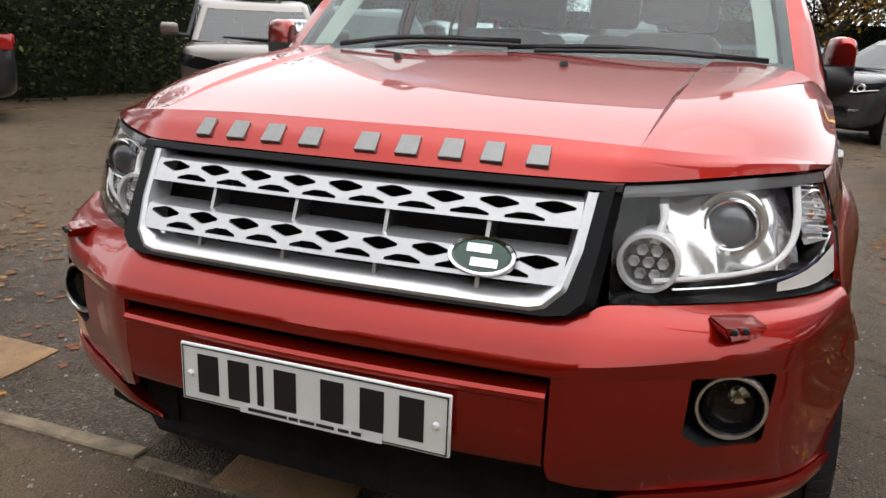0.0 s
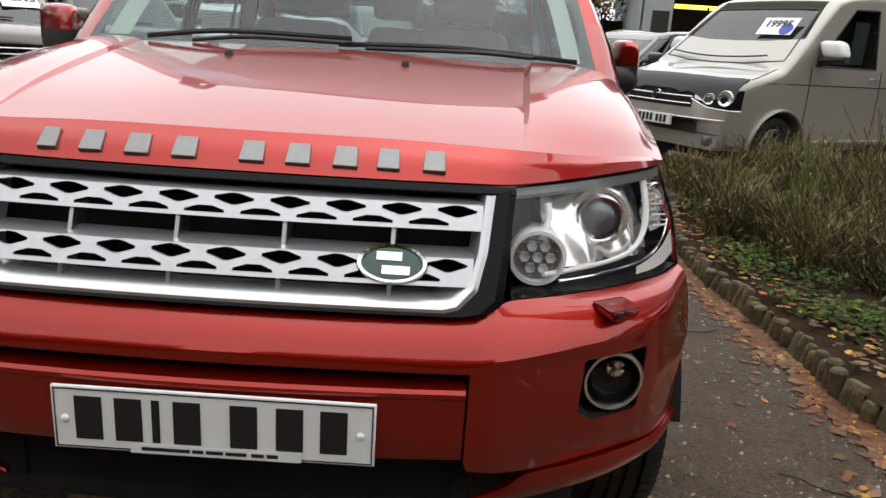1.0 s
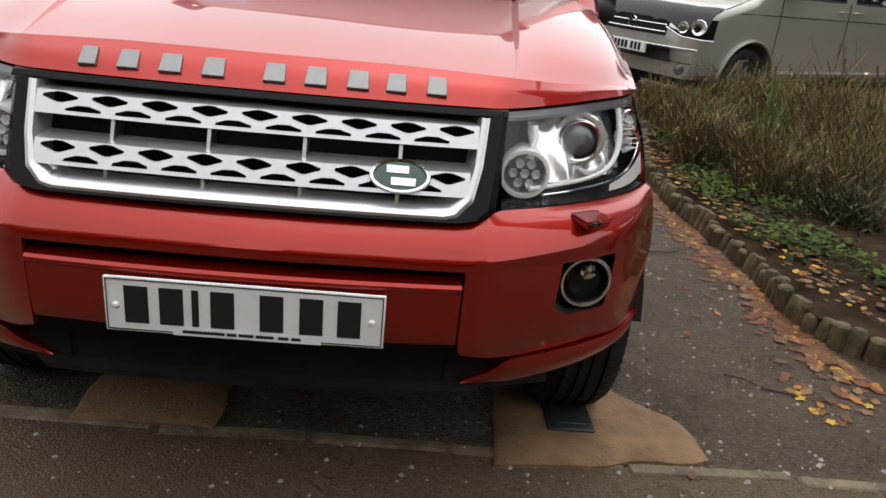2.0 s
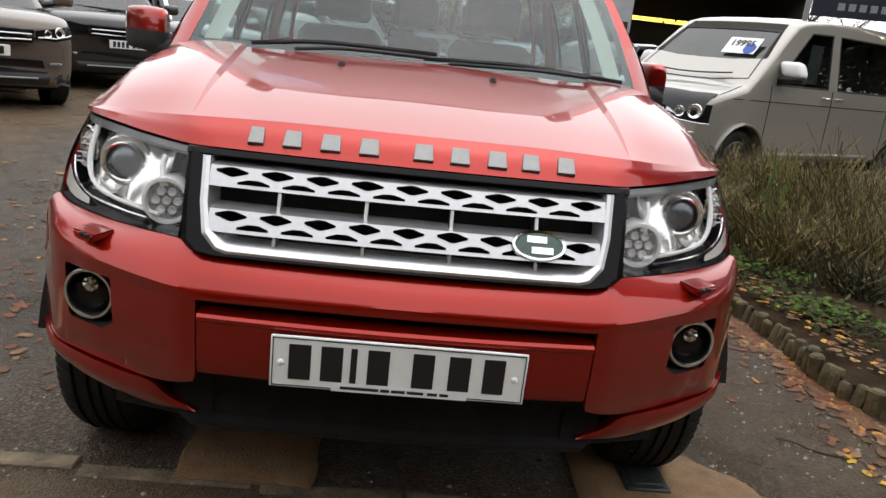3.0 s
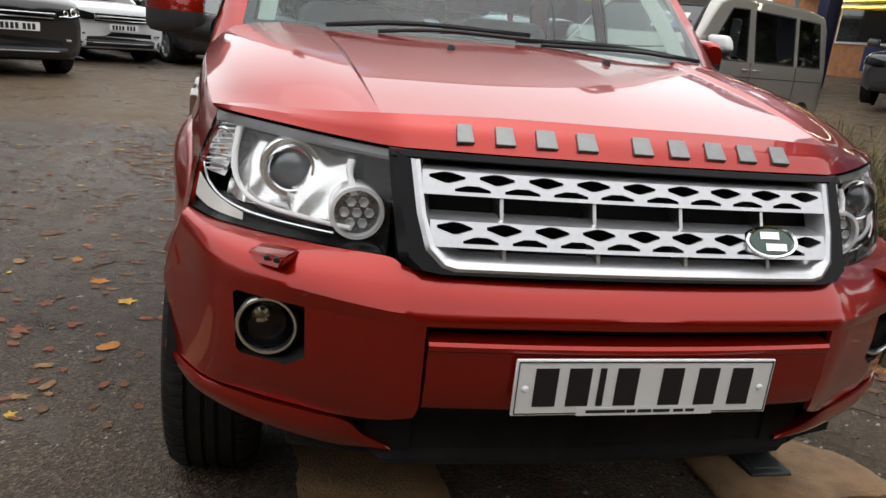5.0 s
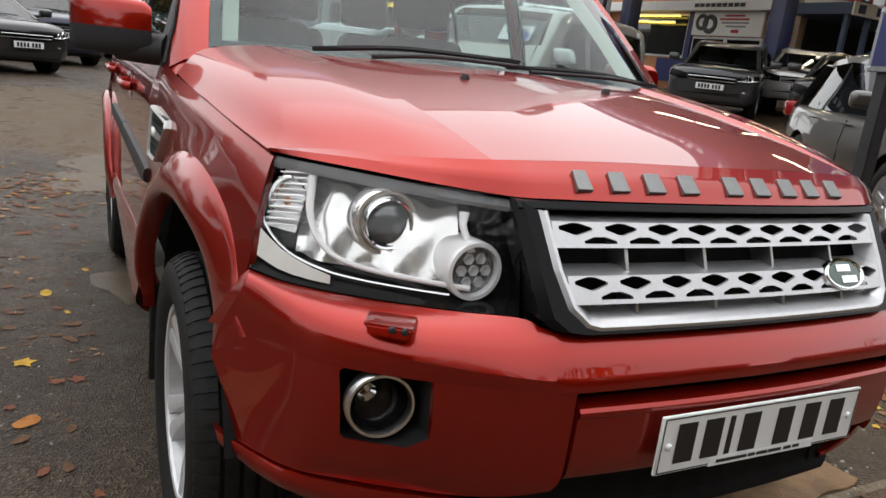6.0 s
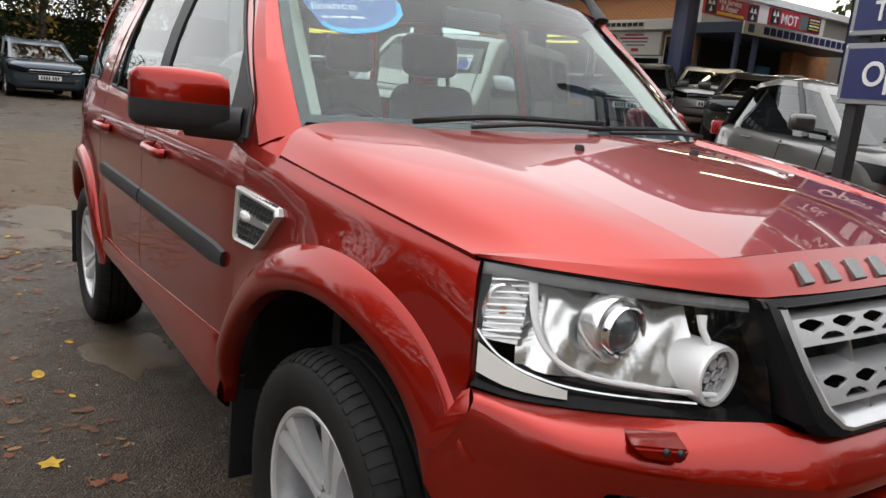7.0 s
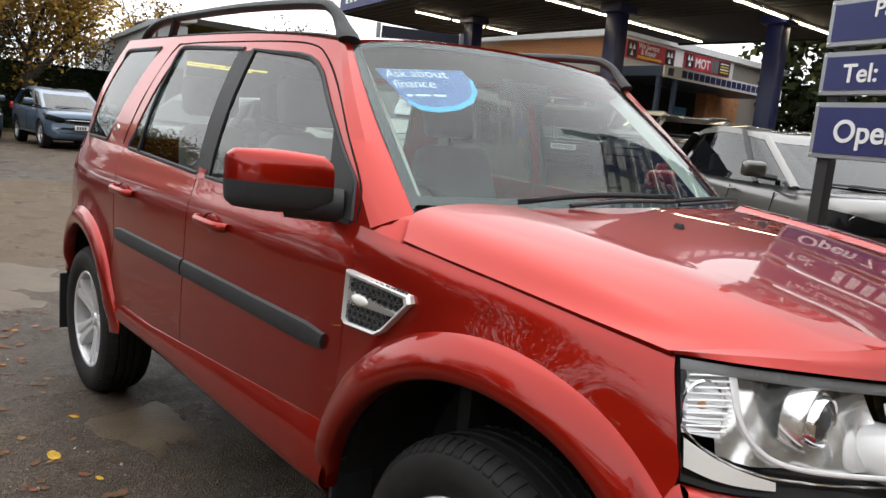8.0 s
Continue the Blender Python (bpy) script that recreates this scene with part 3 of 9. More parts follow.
# two perforated bars
for zb, zt, xe in ((1.0175, 1.057, 0.420), (0.9345, 0.9765, 0.408)):
    bar = sheet([[G(-xe + 2 * xe * k / 36, zb + (zt - zb) * j / 3, -0.003) for k in range(37)] for j in range(4)])
    add(bar, sheet([[G(-xe + 2 * xe * k / 36, zt, -0.003) for k in range(37)], [G(-xe + 2 * xe * k / 36, zt + 0.006, 0.045) for k in range(37)]]))
    add(bar, sheet([[G(-xe + 2 * xe * k / 36, zb, -0.003) for k in range(37)], [G(-xe + 2 * xe * k / 36, zb - 0.001, 0.012) for k in range(37)]], flip=True))
    bmesh.ops.remove_doubles(bar, verts=bar.verts[:], dist=0.0005)
    bmesh.ops.recalc_face_normals(bar, faces=bar.faces[:])
    if sum(f.normal.y for f in bar.faces) > 0:
        bmesh.ops.reverse_faces(bar, faces=bar.faces[:])
    thicken(bar, 0.004)
    ob = cpart("bar", bar, SILVER, "silver bar pierced with six-sided holes", grille)
    cuts = bmesh.new()
    h = (zt - zb) / 0.0395
    for k in range(9):
        x = -0.4085 * xe / 0.42 + 0.0938 * k * xe / 0.42 + 0.001
        u = 0.067 * xe / 0.42
        z1 = zb + 0.0285 * h
        poly = [(x, z1 + 0.004), (x + 0.028, z1 + 0.0095 * h), (x + 0.042, z1 + 0.0085 * h), (x + u, z1 + 0.002), (x + u - 0.001, z1 - 0.002), (x + 0.037, z1 - 0.0095 * h), (x + 0.029, z1 - 0.0095 * h), (x, z1 - 0.001)]
        add(cuts, prism([Vector((a, -0.05, b)) for a, b in poly], (0, 0.32, 0)))
        if k < 8:
            x2, z2 = x + 0.0465, zb + 0.0060 * h
            poly = [(x2, z2 + 0.0045), (x2 + 0.022, z2 + 0.0105 * h), (x2 + 0.045, z2 + 0.0105 * h), (x2 + u, z2 + 0.0045), (x2 + u, z2), (x2, z2)]
            add(cuts, prism([Vector((a, -0.05, b)) for a, b in poly], (0, 0.32, 0)))
    cut(ob, [cuts])
for x in (-0.272, -0.091, 0.089, 0.271):
    for z0, z1 in ((0.977, 1.018), (0.905, 0.935)):
        cpart("strut", prism([G(x - 0.0035, z0, 0.014), G(x + 0.0035, z0, 0.014), G(x + 0.0035, z1, 0.006), G(x - 0.0035, z1, 0.006)], (0, 0.05, 0)), SATIN, "", grille)
# oval badge
bd = G(0.274, 0.9655, -0.008)
tilt = Matrix.Translation(bd) @ Matrix.Rotation(radians(-32), 4, "X") @ Matrix.Diagonal((1.0, 1.0, 0.56, 1))
b = lathe([(0.0001, 0.0), (0.049, 0.0), (0.051, -0.004), (0.057, -0.005), (0.060, 0.0), (0.060, 0.010)], 48)
bmesh.ops.transform(b, matrix=tilt, verts=b.verts[:])
badge = cpart("badge", b, CHROME, "oval badge with a chrome rim", grille)
g_ = lathe([(0.0001, -0.004), (0.047, -0.003), (0.050, -0.0005)], 48)
bmesh.ops.transform(g_, matrix=tilt, verts=g_.verts[:])
cpart("enamel", g_, GREEN, "dark green enamel", grille)
for dz, x0, x1 in ((0.020, -0.026, 0.016), (-0.022, -0.016, 0.030)):
    bb = box(x0, x1, -0.0060, -0.0035, dz - 0.013, dz + 0.013)
    bmesh.ops.transform(bb, matrix=tilt, verts=bb.verts[:])
    cpart("badge_bar", bb, CHROME, "", grille)
# nine separate raised emblem blocks on the nose
for x, w in ((-0.337, 0.034), (-0.260, 0.040), (-0.179, 0.043), (-0.097, 0.043), (0.019, 0.043), (0.098, 0.043), (0.179, 0.043), (0.253, 0.040), (0.332, 0.040)):
    base = 0.187 + 0.10 * x * x - 0.003
    e = prism([(x - w / 2, base - 0.002, 1.107), (x + w / 2, base - 0.002, 1.107), (x + w / 2 - 0.003, base + 0.028, 1.137), (x - w / 2 + 0.003, base + 0.028, 1.137)], (0, 0.006, -0.008))
    bmesh.ops.bevel(e, geom=e.edges[:], offset=0.0012, segments=1, affect="EDGES")
    cpart("emblem_block", e, EMBLEM, "small satin silver emblem block", bonnet)
# washer jets on the bonnet
for sx in (-1, 1):
    j = lathe([(0.0001, 0.014), (0.008, 0.013), (0.011, 0.007), (0.012, 0.0)], 16, "z")
    bmesh.ops.transform(j, matrix=Matrix.Translation((sx * 0.228, 0.892, 1.251)) @ Matrix.Diagonal((1, 1.3, 1.2, 1)), verts=j.verts[:])
    cpart("washer_jet", j, BLACK, "", bonnet)

# headlamps
HB = [(0.478, 0.137, 0.902), (0.58, 0.200, 0.898), (0.70, 0.290, 0.894), (0.80, 0.380, 0.894), (0.853, 0.447, 0.902)]
HM = [(0.472, 0.166, 0.985), (0.585, 0.228, 0.99), (0.70, 0.312, 0.995), (0.785, 0.40, 1.0), (0.836, 0.472, 1.0)]
HT = [(0.468, 0.207, 1.082), (0.58, 0.272, 1.088), (0.68, 0.348, 1.094), (0.76, 0.427, 1.097), (0.802, 0.508, 1.095)]


def headlamp(sg):
    def q(b):
        return mirrored(b) if sg > 0 else b
    skin = loft([R(HB), R(HM), R(HT)], 36, 20)
    lamp = cpart("headlamp", q(headshell(skin)), BLACK_GLOSS, "clear-covered headlamp with projector and round running lamp")
    cpart("lens_cover", q(facing(sheet(skin), (-0.4, -1, 0.2))), LENS, "clear plastic cover", lamp).visible_shadow = False

    def P(s, t, d):
        i, j = s * 35, t * 19
        i0, j0 = min(int(i), 34), min(int(j), 18)
        p = skin[j0][i0].lerp(skin[j0][i0 + 1], i - i0).lerp(skin[j0 + 1][i0].lerp(skin[j0 + 1][i0 + 1], i - i0), j - j0)
        return p + Vector((0.45, 0.86, 0.0)) * d
    back = sheet([[P(0.20 + 0.56 * k / 32, 0.18 + 0.76 * j / 16, 0.040 + 0.030 * (j / 16) + 0.008 * math.sin(k * 0.45) + 0.002 * math.sin(k * 0.9 + j * 0.7)) for k in range(33)] for j in range(17)])
    cpart("reflector", q(facing(back, (-0.4, -1, 0.3))), LAMP_SILVER, "", lamp)
    # grey mask round the top edge
    mask = sheet([[P(k / 30, t, d) for k in range(31)] for t, d in ((1.0, 0.004), (0.93, 0.006), (0.895, 0.012), (0.885, 0.045))])
    cpart("mask", q(mask), mat_mask, "", lamp)
    # projector
    c = Vector((-0.650, 0.312, 1.015))
    aim = Matrix.Translation(c)
    for nm, prof, mt in (("projector_bezel", [(0.060, 0.05), (0.060, 0.018), (0.057, 0.012), (0.051, 0.012), (0.047, 0.018), (0.043, 0.024)], LAMP_SILVER), ("projector_ring", [(0.047, 0.024), (0.046, 0.0), (0.0435, -0.004), (0.040, -0.002), (0.039, 0.01)], CHROME), ("projector_lens", [(0.0001, -0.012), (0.015, -0.010), (0.029, -0.002), (0.0392, 0.010)], BULB)):
        b = lathe(prof, 40)
        bmesh.ops.transform(b, matrix=aim, verts=b.verts[:])
        cpart(nm, q(b), mt, "", lamp)
    # round running lamp
    c2 = Matrix.Translation((-0.527, 0.218, 0.957))
    b = lathe([(0.050, 0.07), (0.053, 0.0), (0.051, -0.006), (0.044, -0.006), (0.0425, 0.004), (0.0425, 0.012)], 40)
    bmesh.ops.transform(b, matrix=c2, verts=b.verts[:])
    cpart("running_lamp_ring", q(b), WHITE_GUIDE, "", lamp)
    b = lathe([(0.0001, 0.004), (0.042, 0.006)], 40)
    bmesh.ops.transform(b, matrix=c2, verts=b.verts[:])
    cpart("running_lamp_lens", q(b), mat_cells, "", lamp)
    for k in range(7):
        a = k * math.pi / 3
        r = 0.0 if k == 6 else 0.0235
        cell = lathe([(0.0105, 0.003), (0.0095, -0.001), (0.006, 0.001), (0.0001, 0.002)], 6)
        bmesh.ops.transform(cell, matrix=c2 @ Matrix.Translation((r * math.cos(a), 0, r * math.sin(a))), verts=cell.verts[:])
        cpart("running_lamp_cell", q(cell), RIB, "", lamp)
    # curved white light guide: outer arm, foot and inner post
    arm = [P(s, t, 0.02) for s, t in ((0.735, 0.90), (0.725, 0.75), (0.71, 0.58), (0.675, 0.42), (0.62, 0.30), (0.55, 0.235), (0.45, 0.205), (0.34, 0.19), (0.24, 0.18), (0.17, 0.175))]
    cpart("light_guide", q(tube(cat(arm, 40), [0.0085 - 0.0040 * min(1, k / 24) for k in range(40)], 8, 0.005)), WHITE_GUIDE, "white light guide", lamp)
    strip = [P(s, t, 0.016) for s, t in ((0.975, 0.44), (0.93, 0.36), (0.85, 0.27), (0.74, 0.19), (0.62, 0.135), (0.5, 0.115), (0.36, 0.105), (0.24, 0.10))]
    cpart("chrome_strip", q(tube(cat(strip, 36), 0.0028, 6)), CHROME, "", lamp)
    post = [P(s, t, 0.022) for s, t in ((0.175, 0.82), (0.182, 0.72), (0.172, 0.62), (0.158, 0.50))]
    cpart("guide_post", q(tube(cat(post, 12), [0.006 + 0.006 * abs(k / 11 - 0.5) for k in range(12)], 8, 0.006)), WHITE_GUIDE, "", lamp)
    # ribbed indicator
    ind = sheet([[P(0.765 + 0.185 * k / 12 - 0.03 * j / 12, 0.36 + 0.55 * j / 12, 0.03 + 0.006 * (j % 2)) for k in range(13)] for j in range(13)])
    cpart("indicator", q(ind), RIB, "ribbed clear indicator", lamp, sharp=10)
    ib = lathe([(0.0001, 0.030), (0.016, 0.022), (0.030, 0.006), (0.036, 0.0), (0.038, 0.004)], 28)
    bmesh.ops.transform(ib, matrix=Matrix.Translation(P(0.845, 0.60, 0.030)) @ Matrix.Rotation(radians(-38), 4, "Z") @ Matrix.Diagonal((1.0, 1.0, 1.25, 1)), verts=ib.verts[:])
    cpart("indicator_bowl", q(ib), CHROME, "", lamp)
    bulb = lathe([(0.0001, -0.004), (0.008, 0.0), (0.010, 0.016)], 14)
    bmesh.ops.transform(bulb, matrix=Matrix.Translation(P(0.845, 0.60, 0.032)) @ Matrix.Rotation(radians(-38), 4, "Z"), verts=bulb.verts[:])
    cpart("indicator_bulb", q(bulb), mat_bulb, "amber bulb", lamp)
    for k in range(10):
        t = 0.40 + 0.052 * k
        cpart("indicator_rib", q(tube([P(0.765 + 0.19 * i / 8 - 0.04 * (t - 0.36), t + 0.035 - 0.045 * i / 8, 0.016) for i in range(9)], 0.0021, 6)), LAMP_SILVER if k % 2 else WHITE_GUIDE, "", lamp)
    # cream reflector low in the outer corner
    low_ = sheet([[P(s, t + (0.235 - 0.165 * (1 - (s - 0.60) / 0.37)) * j / 3, 0.008) for s, t in ((0.972, 0.115), (0.90, 0.09), (0.82, 0.068), (0.74, 0.055), (0.67, 0.048), (0.60, 0.046))] for j in range(4)])
    cpart("side_reflector", q(low_), AMBER, "cream prismatic side reflector", lamp)
    cpart("black_band", q(sheet([[P(k / 30, t * (0.15 + 0.85 * min(1, max(0, k / 30 - 0.18) / 0.2)), d) for k in range(31)] for t, d in ((0.0, 0.004), (0.06, 0.02), (0.14, 0.03), (0.2, 0.05))])), BLACK_GLOSS, "", lamp)
    cpart("inner_mask", q(sheet([[P(s, j / 12, 0.006 + 0.062 * min(1, s / 0.012)) for s in (0.0, 0.004, 0.008, 0.012, 0.08, 0.16)] for j in range(13)])), BLACK_GLOSS, "", lamp)


def headshell(skin):
    """Bowl behind the lamp's cover."""
    ring = [r[0] for r in skin][::-1] + skin[0][1:] + [r[-1] for r in skin][1:] + skin[-1][-2:0:-1]
    dv = Vector((0.08, 0.17, 0.0))
    c = sum(ring, Vector()) / len(ring) + Vector((0.05, 0.13, 0))
    return_rows = [ring, [p + dv * 0.1 for p in ring], [p.lerp(c, 0.12) + dv * 0.9 for p in ring], [p.lerp(c, 0.98) + dv for p in ring]]
    b = sheet(return_rows, closed=True)
    bmesh.ops.recalc_face_normals(b, faces=b.faces[:])
    return b


mat_mask = mat("grey_lamp_mask", (0.27, 0.28, 0.29), 0.35, 0.2, 0.05, 40)
mat_bulb = mat("amber_bulb_glass", (0.55, 0.20, 0.03), 0.1, 0.1, 0.1, 40, coat=1.0)
mat_cells = mat("running_lamp_glass", (0.30, 0.31, 0.33), 0.1, 0.7, 0.35, 90, 0.3, 200, coat=1.0)
headlamp(-1)
headlamp(1)

# headlamp washer covers on the shelf
for sg in (-1, 1):
    w = prism([(-0.657, 0.153, 0.883), (-0.727, 0.208, 0.880), (-0.712, 0.190, 0.863), (-0.668, 0.153, 0.863)], (0.03, 0.05, 0.004))
    bmesh.ops.bevel(w, geom=w.edges[:], offset=0.004, segments=2, affect="EDGES")
    w = mirrored(w) if sg > 0 else w
    wc = cpart("lamp_washer", w, RED, "small red headlamp washer cover")
    for k in (0, 1):
        j = lathe([(0.0001, -0.004), (0.005, -0.003), (0.006, 0.004)], 12)
        bmesh.ops.translate(j, verts=j.verts[:], vec=(-0.672 - 0.017 * k, 0.158 + 0.012 * k, 0.879))
        cpart("jet", mirrored(j) if sg > 0 else j, BLACK, "", wc)


# ---- doors, sills, quarter panels ----
PROF = [(0.455, 0.890), (0.50, 0.915), (0.56, 0.930), (0.66, 0.935), (0.78, 0.934), (0.90, 0.931), (1.00, 0.930), (1.08, 0.927), (1.13, 0.918), (1.17, 0.905), (1.215, 0.893)]


def half_width(y, z):
    for (z0, w0), (z1, w1) in zip(PROF, PROF[1:]):
        if z <= z1:
            t = max(0, min(1, (z - z0) / (z1 - z0)))
            w = w0 + (w1 - w0) * t
            break
    else:
        w = PROF[-1][1] - (z - 1.215) * 0.32
    if y < 1.5:
        w -= 0.006 * ((1.5 - y) / 0.12) ** 1
    if y > 3.5:
        w -= 0.10 * ((y - 3.5) / 0.85) ** 2.2
    return w


def belt(y):
    return 1.196 + (y - 1.385) * 0.030 if y < 3.4 else 1.2565 + (y - 3.4) * 0.02


def side_panel(f0, f1, z0, n=40, m=44):
    """Body skin between two upright seams f0(z), f1(z), from z0 up to the belt."""
    rows = []
    for j in range(m):
        t = j / (m - 1)
        row = []
        for i in range(n):
            u = i / (n - 1)
            y = f0(z0 + (1.2 - z0) * t) * (1 - u) + f1(z0 + (1.2 - z0) * t) * u
            z = z0 + (belt(y) - z0) * t
            row.append(Vector((-half_width(y, z), y, z)))
        rows.append(row)
    return rows


def seam_a(z):
    return 1.388 - max(0, z - 0.95) * 0.14


def seam_b(z):
    return 2.435 + 0.01 * math.sin(z * 3)


def seam_c(z):
    return 3.245 + max(0, z - 0.85) * 0.12


def plus(f, d):
    return lambda z: f(z) + d


doors = []
for nm, f0, f1, z0 in (("front_door", plus(seam_a, 0.003), plus(seam_b, -0.003), 0.560), ("rear_door", plus(seam_b, 0.003), plus(seam_c, -0.003), 0.560)):
    rows = side_panel(f0, f1, z0)
    if nm == "rear_door":
        flare(rows, HUB_R)
    d = cpart(nm, sheet(rows, 0.012, flip=True), RED, nm.replace("_", " ") + " in red with a black rubbing strip")
    if nm == "rear_door":
        cut(d, [arch_cutter(HUB_R, 0.51)])
    doors += [(nm, 0, d), (nm, 1, twin_of(d))]
ysill = [1.388 + (3.24 - 1.388) * k / 60 for k in range(61)]

def skirt(y, z, o, lift):
    f = max(0.0, min(1.0, (2.75 - y) / 1.25))
    return Vector((-half_width(y, z) - o * (0.5 + 0.5 * f), y, z + lift * f))


sill = sheet([[skirt(y, z, o, lift) for y in ysill] for z, o, lift in ((0.450, -0.03, 0), (0.460, 0.005, 0), (0.480, 0.046, 0), (0.505, 0.056, 0), (0.520, 0.054, 0.004), (0.556, 0.026, 0.050), (0.575, 0.005, 0.080), (0.578, -0.010, 0.080))])
bmesh.ops.recalc_face_normals(sill, faces=sill.faces[:])
cboth("sill", sill, RED, "red sill under the doors")
quarter = sheet(flare(side_panel(plus(seam_c, 0.003), lambda z: 4.20 - 0.62 * max(0, z - 0.92), 0.50, 50, 50), HUB_R), 0.012, flip=True)
QUARTER = cut(cpart("rear_quarter", quarter, RED), [arch_cutter(HUB_R)])
twin_of(QUARTER)


def arch_flare(hub, skins, a0, a1, wide, lead=8):
    """A raised, softly folded band round a wheel arch, lying on the body skin."""
    bpy.context.view_layer.update()

    def skin_x(y, z):
        best = None
        for ob in skins:
            ok, p, _n, _i = ob.ray_cast(Vector((-2, y, z)), Vector((1, 0, 0)))
            if ok and p.x < -0.6 and (best is None or p.x < best):
                best = p.x
        return best
    r = ARCH[hub]
    prof = ((-0.006, -0.030), (-0.004, 0.010), (0.000, 0.017), (0.006, 0.0215), (0.020, 0.0235), (0.040, 0.0225), (0.060, 0.018), (0.080, 0.0105), (wide, 0.0015), (wide + 0.006, -0.006))
    rows_ = []
    for d, o in prof:
        xs_ = []
        for k in range(73):
            a = radians(a0 + (a1 - a0) * k / 72)
            y, z = hub[0] - (r + max(d, 0.012)) * math.cos(a), hub[1] + (r + max(d, 0.012)) * math.sin(a)
            xs_.append(skin_x(y, z))
        for k in range(73):
            if xs_[k] is None:
                near = [(abs(k - q), xs_[q]) for q in range(73) if xs_[q] is not None]
                xs_[k] = min(near)[1] if near else -0.91
        for _ in range(4):
            xs_ = [xs_[0]] + [(xs_[k - 1] + 2 * xs_[k] + xs_[k + 1]) / 4 for k in range(1, 72)] + [xs_[-1]]
        row = []
        for k in range(73):
            a = radians(a0 + (a1 - a0) * k / 72)
            ease = min(1.0, k / lead, (72 - k) / 8)
            row.append(Vector((xs_[k] - (o if o < 0.002 else o * (0.06 + 0.94 * ease * ease * (3 - 2 * ease))), hub[0] - (r + d) * math.cos(a), hub[1] + (r + d) * math.sin(a))))
        rows_.append(row)
    band = facing(sheet(rows_), (-1, 0, 0))
    cboth("arch_flare", band, RED, "red wheel-arch flare", sharp=50)


arch_flare(HUB_F, (WING, CORNER), 37, 172, 0.098, 26)
arch_flare(HUB_R, (QUARTER, [d for n_, k_, d in doors if n_ == "rear_door" and k_ == 0][0]), 8, 165, 0.085)

# fixings on the doors
for s in (0, 1):
    fd = [d for n, k, d in doors if n == "front_door" and k == s][0]
    rd = [d for n, k, d in doors if n == "rear_door" and k == s][0]

    def q(b):
        return mirrored(b) if s else b
    for ob, y0, y1 in ((fd, 1.462, 2.428), (rd, 2.442, 3.20)):
        prof = []
        for k in range(13):
            y = y0 + (y1 - y0) * k / 12
            x = half_width(y, 0.88)
            zc = 0.873 + (y - 1.46) * 0.006
            sh = 0.7 if (k == 0 and ob is fd) or (k == 12 and ob is rd) else 1.0
            prof.append([Vector((-x + 0.004, y, zc - 0.033 * sh)), Vector((-x - 0.012, y, zc - 0.027 * sh)), Vector((-x - 0.016, y, zc)), Vector((-x - 0.010, y, zc + 0.026 * sh)), Vector((-x + 0.004, y, zc + 0.033 * sh))])
        b = sheet(prof)
        b.faces.new([v for v in b.verts[:5]])
        b.faces.new([v for v in b.verts[-5:]])
        bmesh.ops.recalc_face_normals(b, faces=b.faces[:])
        cpart("rubbing_strip", q(b), BLACK, "black plastic rubbing strip", ob)
    for ob, y in ((fd, 2.30), (rd, 3.22)):
        x = half_width(y - 0.1, 1.075)
        g = tube(cat([(-x - 0.006, y - 0.215, 1.078), (-x - 0.030, y - 0.19, 1.079), (-x - 0.038, y - 0.11, 1.081), (-x - 0.036, y - 0.03, 1.083), (-x - 0.004, y, 1.083)], 22), 0.011, 10, 0.016)
        cpart("handle", q(g), RED, "red pull handle", ob)
        cup = lathe([(0.0001, 0.0), (0.045, 0.0), (0.062, 0.004), (0.066, 0.0)], 24, "x")
        bmesh.ops.transform(cup, matrix=Matrix.Translation((-x - 0.002, y - 0.09, 1.07)) @ Matrix.Diagonal((1, 1.1, 0.62, 1)), verts=cup.verts[:])
        cpart("handle_cup", q(cup), RED, "", ob)

# wing vents
MESHGREY = mat("dark_grey_mesh_plastic", (0.075, 0.076, 0.078), 0.45, 0, 0.1, 40)
VENTSILVER = mat("satin_vent_silver", (0.60, 0.60, 0.585), 0.42, 0.55, 0.05, 60)
VENT = [(1.392 - 0.012, 1.086), (1.132, 1.072), (1.122, 1.055), (1.205, 0.968), (1.232, 0.952), (1.362, 0.948), (1.376, 0.958)]


def wing_x(y, z):
    p = min((p for r in WGRID for p in r), key=lambda p: (p.y - y) ** 2 + (p.z - z) ** 2)
    return -p.x


